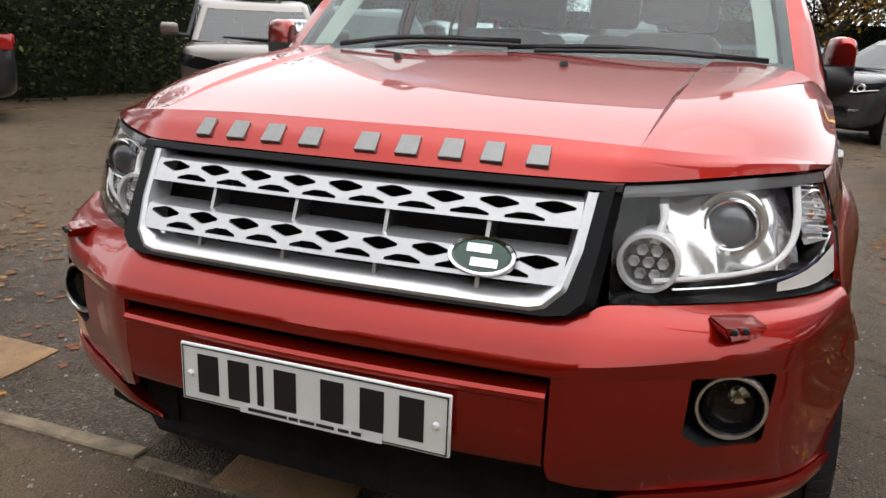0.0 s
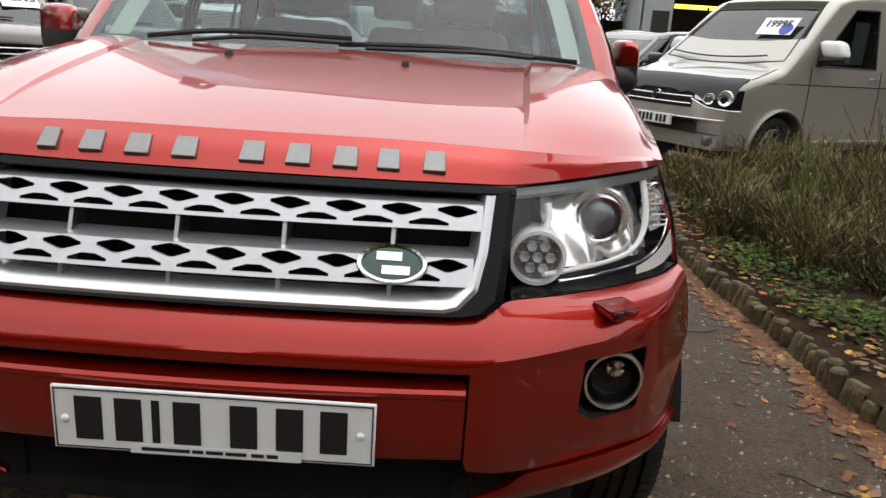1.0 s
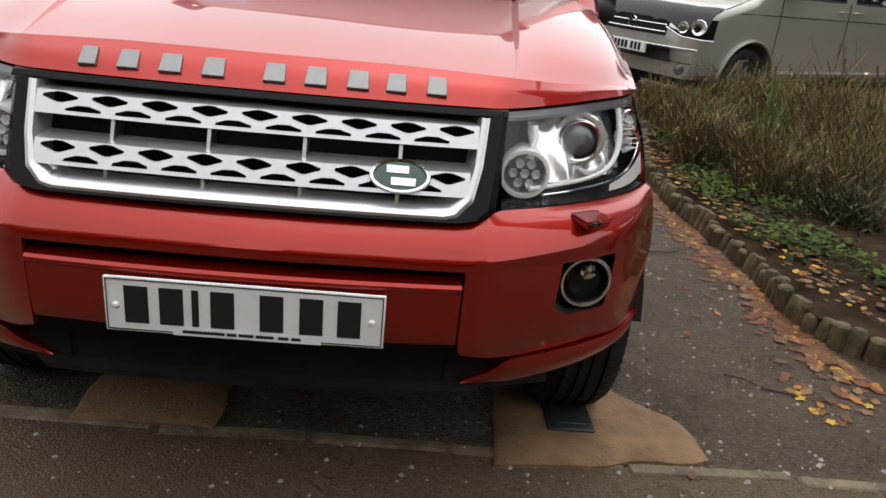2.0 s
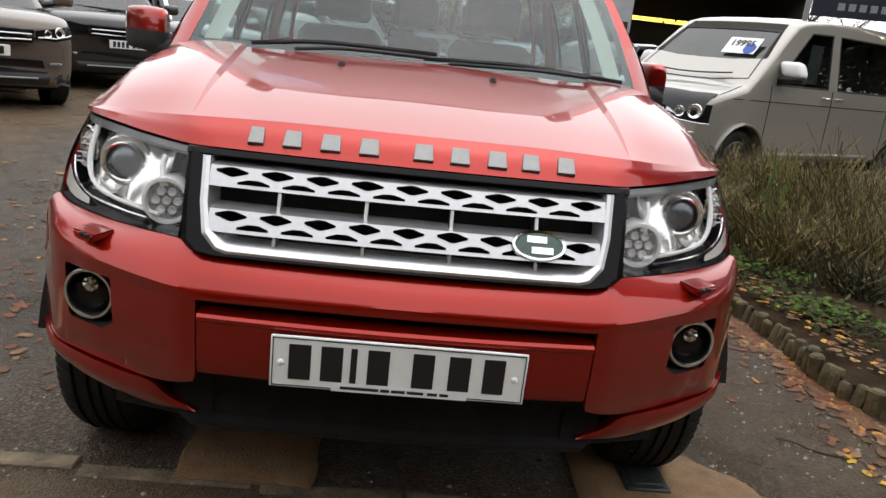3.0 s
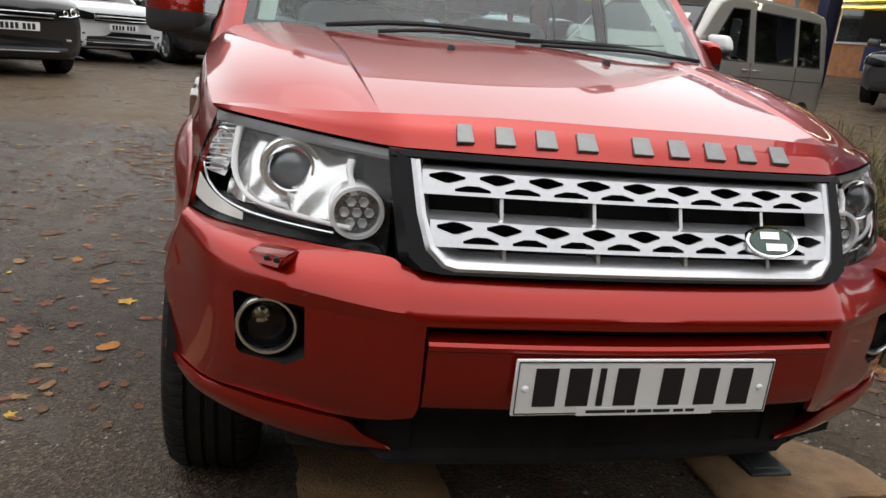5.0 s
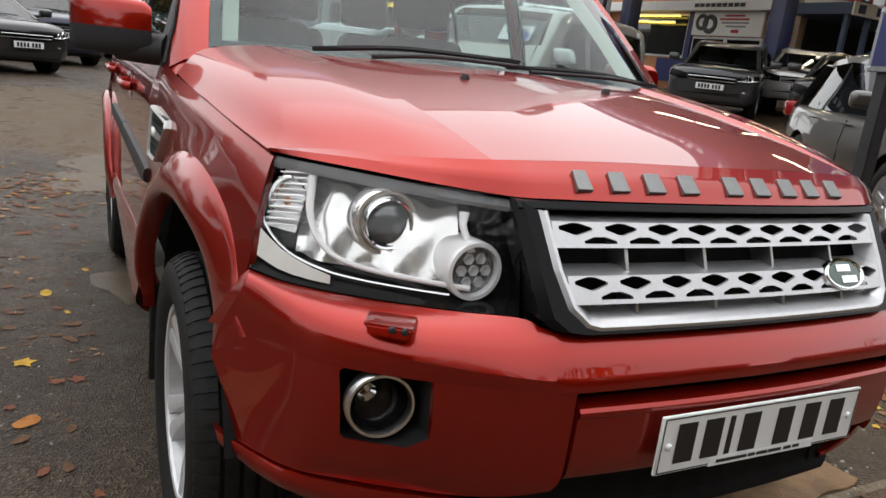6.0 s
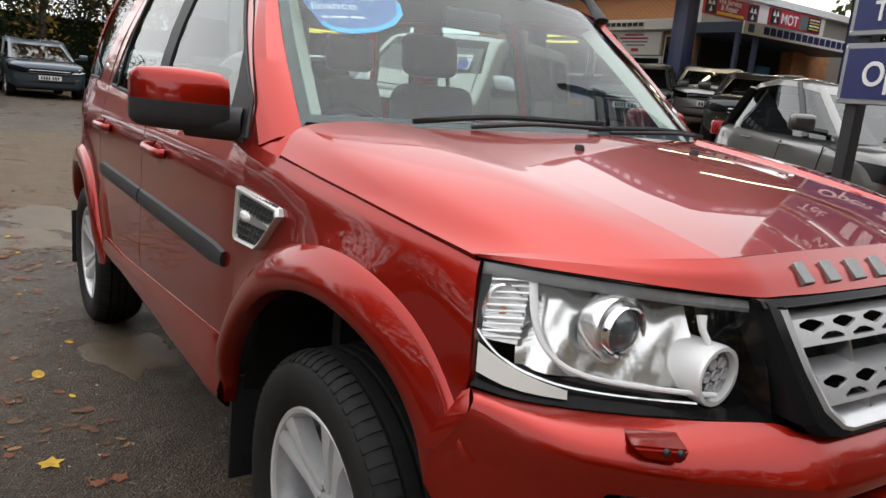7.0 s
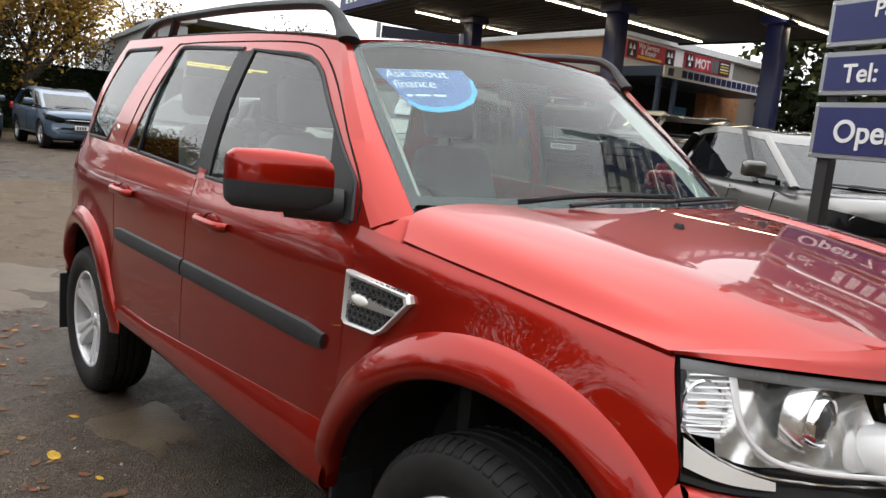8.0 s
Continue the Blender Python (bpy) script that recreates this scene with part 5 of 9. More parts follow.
def wheel(hub, sg, turn=0.0):
    m = Matrix.Translation((sg * 0.815, hub[0], hub[1])) @ Matrix.Rotation(turn, 4, "Z")
    tp = [(0.236, 0.085), (0.245, 0.100), (0.268, 0.114), (0.300, 0.119), (0.324, 0.116), (0.342, 0.108), (0.354, 0.096), (0.361, 0.080), (0.366, 0.060), (0.358, 0.058), (0.358, 0.052), (0.368, 0.050), (0.368, 0.022), (0.359, 0.020), (0.359, 0.012), (0.369, 0.010)]
    tp = tp + [(r, -h) for r, h in tp[::-1]]
    t = lathe(tp, 72, "x")
    bmesh.ops.transform(t, matrix=m, verts=t.verts[:])
    wh = cpart("wheel", t, RUBBER, "black tyre on a silver alloy rim", sharp=25)
    vs_, fs_ = [], []
    for k in range(72):
        a0 = 2 * math.pi * k / 72
        for side_ in (-1, 1):
            i = len(vs_)
            for da, x_, r_ in ((-0.030, 0.062, 0.350), (0.030, 0.062, 0.350), (0.030, 0.110, 0.330), (-0.030, 0.110, 0.330), (-0.027, 0.062, 0.3695), (0.027, 0.062, 0.3695), (0.027, 0.086, 0.3625), (-0.027, 0.086, 0.3625), (0.027, 0.108, 0.3465), (-0.027, 0.108, 0.3465)):
                aa = a0 + da + (0.02 if side_ > 0 else -0.02)
                vs_.append(tuple(m @ Vector((side_ * x_, r_ * math.cos(aa), r_ * math.sin(aa)))))
            fs_ += [tuple(i + q for q in f) for f in ((4, 5, 6, 7), (7, 6, 8, 9), (0, 1, 5, 4), (9, 8, 2, 3), (1, 2, 8, 6, 5), (0, 4, 7, 9, 3))]
    tread = cpart("tread", (vs_, [], fs_), RUBBER, "", wh, sharp=25)
    tagged(tread, kind="stuff")
    o = sg
    rim = lathe([(0.238, o * 0.086), (0.243, o * 0.094), (0.232, o * 0.098), (0.222, o * 0.085), (0.216, o * 0.04), (0.214, -o * 0.09)], 56, "x")
    bmesh.ops.transform(rim, matrix=m, verts=rim.verts[:])
    cpart("rim", rim, RIMDARK, "silver alloy rim", wh)
    lipr = lathe([(0.240, o * 0.088), (0.245, o * 0.095), (0.238, o * 0.100), (0.229, o * 0.097), (0.225, o * 0.088)], 56, "x")
    bmesh.ops.transform(lipr, matrix=m, verts=lipr.verts[:])
    cpart("rim_lip", lipr, RIMSILVER, "", wh)
    for k in range(5):
        a = 2 * math.pi * k / 5 + 0.3
        sp = bmesh.new()
        for d in (-1, 1):
            pts = []
            for r, w0, w1, h in ((0.045, d * 0.005, d * 0.031, 0.062), (0.10, d * 0.007, d * 0.034, 0.072), (0.16, d * 0.009, d * 0.045, 0.084), (0.226, d * 0.011, d * 0.066, 0.092)):
                pts.append([Vector((o * (h - 0.045), w0, r)), Vector((o * h, w0 + d * 0.002, r)), Vector((o * (h + 0.003), (w0 + w1) / 2, r)), Vector((o * h, w1 - d * 0.002, r)), Vector((o * (h - 0.045), w1, r))])
            add(sp, sheet(pts))
        add(sp, sheet([[Vector((o * (h - 0.026), -w, r)), Vector((o * (h - 0.026), w, r))] for r, w, h in ((0.045, 0.006, 0.062), (0.13, 0.009, 0.078), (0.22, 0.017, 0.088))]))
        bmesh.ops.recalc_face_normals(sp, faces=sp.faces[:])
        bmesh.ops.transform(sp, matrix=m @ Matrix.Rotation(a, 4, "X"), verts=sp.verts[:])
        cpart("spoke", sp, RIMSILVER, "", wh)
    hb = lathe([(0.0001, o * 0.070), (0.026, o * 0.069), (0.030, o * 0.062), (0.048, o * 0.060), (0.068, o * 0.052), (0.075, o * 0.02)], 30, "x")
    bmesh.ops.transform(hb, matrix=m, verts=hb.verts[:])
    cpart("hub", hb, RIMSILVER, "", wh)
    for k in range(5):
        nb = lathe([(0.0001, o * 0.066), (0.008, o * 0.065), (0.009, o * 0.05)], 6, "x")
        bmesh.ops.transform(nb, matrix=m @ Matrix.Rotation(2 * math.pi * (k + 0.5) / 5 + 0.3, 4, "X") @ Matrix.Translation((0, 0, 0.055)), verts=nb.verts[:])
        cpart("wheel_nut", nb, SATIN, "", wh)
    disc = lathe([(0.06, o * 0.0), (0.15, o * 0.0), (0.15, -o * 0.02)], 40, "x")
    bmesh.ops.transform(disc, matrix=m, verts=disc.verts[:])
    cpart("brake_disc", disc, SATIN, "", wh)
    drum = lathe([(0.0001, -o * 0.03), (0.212, -o * 0.03)], 32, "x")
    bmesh.ops.transform(drum, matrix=m, verts=drum.verts[:])
    cpart("wheel_back", drum, DARK, "", wh)


for hy in (HUB_F, HUB_R):
    for sg in (-1, 1):
        wheel(hy, sg)
        ra = ARCH[hy]
        liner = lathe([(ra - 0.01, -0.16), (ra, -0.03), (ra + 0.002, 0.135)], 48, "x")
        bmesh.ops.delete(liner, geom=[v for v in liner.verts if v.co.z < (0.12 if v.co.y < 0 else -0.15)], context="VERTS")
        lx = Matrix.Translation((sg * 0.76, hy[0], hy[1]))
        if sg < 0:
            lx = lx @ Matrix.Diagonal((-1, 1, 1, 1))
        bmesh.ops.transform(liner, matrix=lx, verts=liner.verts[:])
        cpart("arch_liner", liner, DARK, "black wheel-arch liner")
        cpart("arch_wall", box(sg * 0.60 - 0.01, sg * 0.60 + 0.01, hy[0] - 0.5, hy[0] + 0.5, 0.42, 0.9), DARK)
        y = hy[0] + (0.50 if hy is HUB_F else 0.47)
        cpart("mud_flap", box(min(sg * 0.79, sg * 0.93), max(sg * 0.79, sg * 0.93), y, y + 0.012, hy[1] - 0.17, hy[1] + 0.14, 0.004, 1), BLACK, "black rubber mud flap")

# cabin inside: dashboard, steering wheel, seats
dash = sheet([[Vector((x, y + 0.10 * (abs(x) / 0.75) ** 2, z)) for x in [-0.74 + 1.48 * k / 20 for k in range(21)]] for y, z in ((1.16, 1.215), (1.40, 1.20), (1.62, 1.165), (1.72, 1.10), (1.72, 0.80))], flip=False)
bmesh.ops.recalc_face_normals(dash, faces=dash.faces[:])
cpart("dashboard", dash, DASH, "dark grey dashboard")
sw = lathe([(0.17 + 0.014 * math.cos(2 * math.pi * k / 10), 0.014 * math.sin(2 * math.pi * k / 10)) for k in range(11)], 36)
add(sw, box(-0.16, 0.16, -0.01, 0.01, -0.02, 0.02))
add(sw, lathe([(0.0001, -0.03), (0.06, -0.025), (0.065, 0.02)], 20))
bmesh.ops.transform(sw, matrix=Matrix.Translation((-0.38, 1.80, 1.12)) @ Matrix.Rotation(radians(-25), 4, "X"), verts=sw.verts[:])
cpart("steering_wheel", sw, DASH, "dark steering wheel")


def seat(x, y, w=0.52):
    b = box(x - w / 2, x + w / 2, y - 0.30, y + 0.24, 0.62, 0.84, 0.05, 3)
    st_ = cpart("seat", b, SEAT, "grey upholstered seat")
    bk = box(x - w / 2, x + w / 2, -0.07, 0.07, 0, 0.62, 0.06, 3)
    for v in bk.verts:
        v.co.x = x + (v.co.x - x) * (1 - 0.25 * (v.co.z / 0.62) ** 3)
    bmesh.ops.transform(bk, matrix=Matrix.Translation((0, y + 0.20, 0.78)) @ Matrix.Rotation(radians(-16), 4, "X"), verts=bk.verts[:])
    cpart("seat_back", bk, SEAT, "", st_)
    hd = box(x - 0.14, x + 0.14, -0.05, 0.05, 0, 0.19, 0.04, 3)
    bmesh.ops.transform(hd, matrix=Matrix.Translation((0, y + 0.385, 1.42)) @ Matrix.Rotation(radians(-10), 4, "X"), verts=hd.verts[:])
    cpart("headrest", hd, SEAT, "", st_)


for x in (-0.38, 0.38):
    seat(x, 2.15)
for x in (-0.42, 0.0, 0.42):
    seat(x, 3.05, 0.40)
cpart("roof_lining", sheet([[p + Vector((0, 0, -0.035)) for p in r] for r in rr]), BEIGE, "cream roof lining")
rvm = box(-0.12, 0.12, 1.70, 1.73, 1.575, 1.645, 0.012, 2)
cpart("rear_view_mirror", rvm, DASH, "black interior mirror")


# ---- ground ----
def ground_z(x, y):
    s = max(0.0, min(1.0, (-x + 0.7 * y - 3.2) / 3.8))
    t = max(0.0, min(1.0, (3.4 - y) / 2.95))
    q = max(0.0, min(1.0, (y - 3.8) / 2)) * max(0.0, min(1.0, (x - 0.9) / 1.5)) * max(0.0, min(1.0, (14 - y) / 3))
    g = 0.083 * max(0.0, min(14.0, x - 3.8)) * max(0.0, min(1.0, (y - 0.5) / 2.5)) * max(0.0, min(1.0, (32 - y) / 8))
    return 0.18 * s * s * (3 - 2 * s) + 0.092 * t * (1 - s) + 0.15 * q * (1 - s) + g


def ground_material():
    """Wet dark tarmac, browner and muddier away from the car and before the kerb."""
    m = bpy.data.materials.new("wet_tarmac")
    m.use_nodes = True
    nt = m.node_tree
    N, L = nt.nodes, nt.links
    b = N["Principled BSDF"]
    co = N.new("ShaderNodeTexCoord")

    def noise_(scale, detail=8, rough=0.6):
        n = N.new("ShaderNodeTexNoise")
        n.inputs["Scale"].default_value, n.inputs["Detail"].default_value, n.inputs["Roughness"].default_value = scale, detail, rough
        L.new(co.outputs["Object"], n.inputs["Vector"])
        return n

    def ramp(src, stops):
        r = N.new("ShaderNodeValToRGB")
        els = r.color_ramp.elements
        while len(els) < len(stops):
            els.new(0.5)
        for e, (p, c) in zip(els, stops):
            e.position, e.color = p, (*c, 1) if isinstance(c, tuple) else (c, c, c, 1)
        L.new(src, r.inputs["Fac"])
        return r

    def mix(f, a, c):
        x = N.new("ShaderNodeMix")
        x.data_type = "RGBA"
        L.new(f, x.inputs[0])
        L.new(a, x.inputs[6])
        L.new(c, x.inputs[7])
        return x.outputs[2]

    grain = noise_(140, 4, 0.7)
    stone = N.new("ShaderNodeTexVoronoi")
    stone.inputs["Scale"].default_value = 125
    L.new(co.outputs["Object"], stone.inputs["Vector"])
    tar = ramp(stone.outputs["Color"], [(0.12, (0.024, 0.0160, 0.0100)), (0.62, (0.066, 0.0460, 0.0290)), (0.94, (0.158, 0.117, 0.080))])
    mud = ramp(grain.outputs["Fac"], [(0.3, (0.080, 0.056, 0.036)), (0.6, (0.175, 0.128, 0.084)), (0.8, (0.30, 0.232, 0.165))])
    big = noise_(1.3, 9, 0.78)
    sep = N.new("ShaderNodeSeparateXYZ")
    L.new(co.outputs["Object"], sep.inputs[0])

    def lin_(ax, k, off):
        a = N.new("ShaderNodeMath")
        a.operation = "MULTIPLY_ADD"
        L.new(sep.outputs[ax], a.inputs[0])
        a.inputs[1].default_value, a.inputs[2].default_value = k, off
        return a.outputs[0]

    def add_(a, c, op="ADD"):
        x = N.new("ShaderNodeMath")
        x.operation = op
        L.new(a, x.inputs[0])
        L.new(c, x.inputs[1])
        return x.outputs[0]
    # mud: towards the back of the yard, and the strip before the kerb
    back = add_(lin_("Y", 0.8, -4.9), lin_("X", -0.8, -2.45), "MAXIMUM")
    back = add_(add_(back, lin_("Y", -0.9, 11.0), "MINIMUM"), big.outputs["Fac"])
    front = add_(lin_("Y", -4.5, 2.15), big.outputs["Fac"])
    path_ = add_(add_(lin_("X", 1.6, -1.75), lin_("X", 0.0, 0.04), "MINIMUM"), big.outputs["Fac"])
    f = add_(add_(back, front, "MAXIMUM"), path_, "MAXIMUM")
    fr = ramp(f, [(0.36, 0.0), (0.80, 0.9)])
    worn = noise_(0.75, 7, 0.72)
    wr_ = ramp(worn.outputs["Fac"], [(0.36, (0.62, 0.60, 0.57)), (0.66, (1.35, 1.33, 1.30))])
    tm_ = N.new("ShaderNodeMix")
    tm_.data_type, tm_.blend_type = "RGBA", "MULTIPLY"
    tm_.inputs[0].default_value = 1.0
    L.new(tar.outputs["Color"], tm_.inputs[6])
    L.new(wr_.outputs["Color"], tm_.inputs[7])
    col = mix(fr.outputs["Color"], tm_.outputs[2], mud.outputs["Color"])
    # pale dried silt patches
    silt = noise_(1.7, 5, 0.55)
    sr = ramp(silt.outputs["Fac"], [(0.66, 0.0), (0.69, 0.55)])
    pale = ramp(grain.outputs["Fac"], [(0.3, (0.075, 0.062, 0.048)), (0.7, (0.12, 0.10, 0.08))])
    col = mix(sr.outputs["Color"], col, pale.outputs["Color"])
    L.new(col, b.inputs["Base Color"])
    sp_map = N.new("ShaderNodeMapRange")
    sp_map.inputs["To Min"].default_value, sp_map.inputs["To Max"].default_value = 0.34, 0.06
    L.new(fr.outputs["Color"], sp_map.inputs["Value"])
    L.new(sp_map.outputs["Result"], b.inputs["Specular IOR Level"])
    wet = noise_(2.3, 6, 0.65)
    rr_ = ramp(wet.outputs["Fac"], [(0.38, 0.24), (0.60, 0.58)])
    L.new(rr_.outputs["Color"], b.inputs["Roughness"])
    bp = N.new("ShaderNodeBump")
    bp.inputs["Strength"].default_value, bp.inputs["Distance"].default_value = 0.9, 0.009
    hh = add_(stone.outputs["Distance"], grain.outputs["Fac"])
    L.new(hh, bp.inputs["Height"])
    L.new(bp.outputs["Normal"], b.inputs["Normal"])
    return m


xs = [-400, -150, -60, -30] + [-20 + k * 0.5 for k in range(81)] + [30, 60, 150, 400]
ys = [-400, -150, -60, -30, -15, -8] + [-5 + k * 0.5 for k in range(81)] + [45, 60, 150, 400]
gr = sheet([[Vector((x, y, ground_z(x, y))) for x in xs] for y in ys])
tagged(part("ground", gr, ground_material()), "wet dark tarmac yard with mud and silt", "ground", kind="structure")

CONCRETE = mat("worn_orange_concrete", (0.33, 0.195, 0.092), 0.8, 0, 0, 5, 0.7, 130, color2=(0.13, 0.075, 0.038))
KERB = mat("mossy_kerb_concrete", (0.27, 0.205, 0.13), 0.85, 0, 0, 7, 0.8, 70, color2=(0.035, 0.027, 0.019))
IRON = mat("dark_cast_iron", (0.05, 0.055, 0.055), 0.5, 0.6, 0.25, 30, 0.3, 120)
SOIL = mat("dark_soil", (0.040, 0.026, 0.015), 0.95, 0, 0.4, 9, 0.8, 60, spec=0.05)
LOG = mat("weathered_log", (0.17, 0.125, 0.06), 0.85, 0, 0, 14, 0.8, 60, color2=(0.038, 0.036, 0.014))
NAVY = mat("navy_sign_paint", (0.009, 0.014, 0.105), 0.5, 0, 0.05, 8)
ALU = mat("grey_sign_frame", (0.30, 0.31, 0.32), 0.45, 0.7, 0.06, 20)
WHITE = mat("white_paint", (0.78, 0.78, 0.77), 0.5, 0, 0.05, 6)
PILLAR = mat("navy_blue_steel", (0.010, 0.015, 0.080), 0.35, 0, 0.12, 5)
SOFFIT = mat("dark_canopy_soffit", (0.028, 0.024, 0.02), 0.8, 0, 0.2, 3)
TUBE = mat("fluorescent_tube", (1.0, 0.86, 0.60), 0.4, 0, 0, 5, emit=16.0)
YTUBE = mat("yellow_strip_light", (1.0, 0.72, 0.12), 0.4, 0, 0, 5, emit=2.2)
MORTAR = mat("mortar", (0.30, 0.27, 0.24), 0.9, 0, 0.15, 20)
BRICK = mat("red_brick", (0.52, 0.24, 0.11), 0.85, 0, 0.3, 4, 0.2, 80)
DARKGLASS = mat("dark_window_glass", (0.012, 0.014, 0.016), 0.06, 0, 0.2, 3, coat=1.0)
CORR = mat("grey_corrugated_steel", (0.40, 0.42, 0.43), 0.55, 0.2, 0.12, 1.2)
REDSIGN = mat("red_banner", (0.45, 0.035, 0.05), 0.5, 0, 0.08, 6)
YELLOW = mat("yellow_sign", (0.72, 0.48, 0.04), 0.5, 0, 0.05, 6)
LEAFY = [mat("fallen_leaf_" + n, c, 0.7, 0, 0.35, 30, spec=0.25) for n, c in (("yellow", (0.46, 0.28, 0.03)), ("orange", (0.36, 0.14, 0.028)), ("brown", (0.115, 0.058, 0.028)), ("tan", (0.22, 0.125, 0.058)), ("rust", (0.16, 0.055, 0.026)))]
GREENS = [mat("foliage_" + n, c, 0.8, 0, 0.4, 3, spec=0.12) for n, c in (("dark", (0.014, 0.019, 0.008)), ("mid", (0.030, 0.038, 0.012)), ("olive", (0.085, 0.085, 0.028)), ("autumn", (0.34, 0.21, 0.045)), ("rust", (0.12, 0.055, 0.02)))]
BARK = mat("dark_bark", (0.055, 0.043, 0.034), 0.9, 0, 0.3, 8, 0.5, 40)

# kerb edging stones across the front
kerb = thing("kerb_edging", "worn pale concrete kerb edging set flush in tarmac", "kerb", (0, 0.46, 0.092), kind="structure")
rnd = random.Random(4)
x = -6.0
while x < 6.0:
    w = rnd.uniform(0.38, 0.62)
    if not (-0.60 < x + w / 2 < -0.5):
        y = 0.005 * math.sin(x * 3) + (0.03 - 0.02 * (x + 0.8) if x < -0.5 else -0.005 - 0.035 * x) + rnd.uniform(-0.006, 0.006)
        b = box(x + 0.008, x + w - 0.008, y - 0.026, y + 0.024 + rnd.uniform(-0.008, 0.006), -0.05, 0.006 + rnd.uniform(-0.008, 0.006), 0.006, 1)
        for v in b.verts:
            v.co += Vector((noise.noise(v.co * 11) * 0.012, noise.noise(v.co * 7) * 0.020, noise.noise(v.co * 9) * 0.006))
        part("kerb_stone", b, KERB, kerb)
    x += w


def slab(poly, top, name, label, mt):
    """A cast slab of irregular outline, its edge broken."""
    pts = []
    for (x0, y0), (x1, y1) in zip(poly, poly[1:] + poly[:1]):
        n = max(2, int(math.hypot(x1 - x0, y1 - y0) / 0.05))
        for k in range(n):
            p = Vector((x0 + (x1 - x0) * k / n, y0 + (y1 - y0) * k / n, 0))
            p += Vector((noise.noise(p * 6) * 0.03, noise.noise(p * 6 + Vector((5, 0, 0))) * 0.03, 0))
            pts.append(p)
    pts = [p + Vector((0, 0, ground_z(p.x, p.y))) for p in pts]
    c = sum(pts, Vector()) / len(pts)
    rows_ = [[p + Vector((0, 0, -0.03)) for p in pts], [p + Vector((0, 0, top * 0.5)) for p in pts], [p.lerp(c, 0.06) + Vector((0, 0, top)) for p in pts], [p.lerp(c, 0.5) + Vector((0, 0, top + 0.003 * noise.noise(p * 3))) for p in pts], [p.lerp(c, 0.999) + Vector((0, 0, top)) for p in pts]]
    b = sheet(rows_, closed=True)
    bmesh.ops.recalc_face_normals(b, faces=b.faces[:])
    return tagged(part(name, b, mt), label, "slab", "kerb ramps")


slab([(-0.60, 0.475), (-0.20, 0.47), (-0.20, 0.8), (-0.21, 1.15), (-0.58, 1.15), (-0.60, 0.8)], 0.016, "concrete_ramp", "stained buff concrete ramp slab under the car", CONCRETE)
slab([(0.57, 0.40), (0.90, 0.405), (1.20, 0.46), (1.16, 0.68), (1.00, 0.82), (0.88, 1.0), (0.62, 1.0), (0.60, 0.70)], 0.018, "concrete_ramp", "orange-stained concrete ramp slab beside a drain cover", CONCRETE)
slab([(-2.42, 1.03), (-2.01, 1.015), (-1.69, 1.00), (-1.655, 0.71), (-2.0, 0.69), (-2.42, 0.72)], 0.014, "concrete_slab", "square buff concrete slab set in the tarmac", CONCRETE)
cover = tagged(part("drain_cover", box(0.748, 0.888, 0.55, 0.725, 0.09, 0.116, 0.004, 1), IRON), "small square iron drain cover in a frame", "drain cover")
part("lid", box(0.768, 0.868, 0.575, 0.70, 0.108, 0.120, 0.003, 1), IRON, cover)
# silt puddles; the sky they reflect is partly put into the pale colour
SILT = mat("wet_silt_with_sky_tone", (0.125, 0.090, 0.056), 0.42, 0, 0, 3, 0.35, 60, color2=(0.058, 0.042, 0.027), spec=0.22)
for x, y, a, b in ((-0.80, 3.08, 0.16, 0.34), (-0.72, 5.95, 0.36, 0.42), (-1.05, 5.3, 0.25, 0.3)):
    pts = []
    for k in range(44):
        ca, sa = math.cos(k * math.pi / 22), math.sin(k * math.pi / 22)
        rad = 1 + 0.75 * noise.noise(Vector((x + ca * 0.9, y + sa * 0.9, 0.3))) + 0.35 * noise.noise(Vector((x + ca * 2.6, y + sa * 2.6, 1.7))) + 0.12 * noise.noise(Vector((ca * 8, sa * 8, x)))
        pts.append((x + a * ca * rad, y + b * sa * rad))
    tagged(slab(pts, 0.0025, "silt_puddle", "shallow brown silt puddle on the tarmac, its colour lightened for reflected sky", SILT), "shallow brown silt puddle on the tarmac, its colour lightened for reflected sky", "puddle", "silt puddles")

# fallen leaves and grit
def leaf_mesh(r, n, area, size, lift=0.0):
    verts, faces = [], []
    for _ in range(n):
        x, y = area(r)
        s = size * r.uniform(0.55, 1.25)
        a = r.uniform(0, 6.283)
        cu = r.uniform(0.1, 0.35) * s
        z = ground_z(x, y) + 0.004 + lift
        i = len(verts)
        ca, sa = math.cos(a), math.sin(a)
        lobed = r.random() < 0.45
        m = 10
        wide_ = r.uniform(0.40, 0.75)
        for k in range(m):
            b_ = 2 * math.pi * k / m
            rad = (1.0 if k % 2 == 0 else 0.52) * r.uniform(0.75, 1.1) if lobed else r.uniform(0.82, 1.06)
            u, v = rad * math.cos(b_), rad * math.sin(b_) * (0.9 if lobed else wide_)
            verts.append((x + (u * ca - v * sa) * s, y + (u * sa + v * ca) * s, z + r.uniform(0.0, 0.7) * cu * abs(u + 0.3 * v)))
        verts.append((x, y, z))
        for k in range(m):
            faces.append((i + k, i + (k + 1) % m, i + m))
    return verts, [], faces


def area_path(r):
    y = r.uniform(1.0, 5.0)
    return 1.94 - abs(r.gauss(0, 0.075)) - 0.01 - (0.5 * r.random() if r.random() < 0.035 else 0) + (0.02 if y > 1.6 else (1.6 - y) * 0.12), y


def area_corner(r):
    return r.uniform(1.65, 3.0), r.gauss(0.86, 0.10)


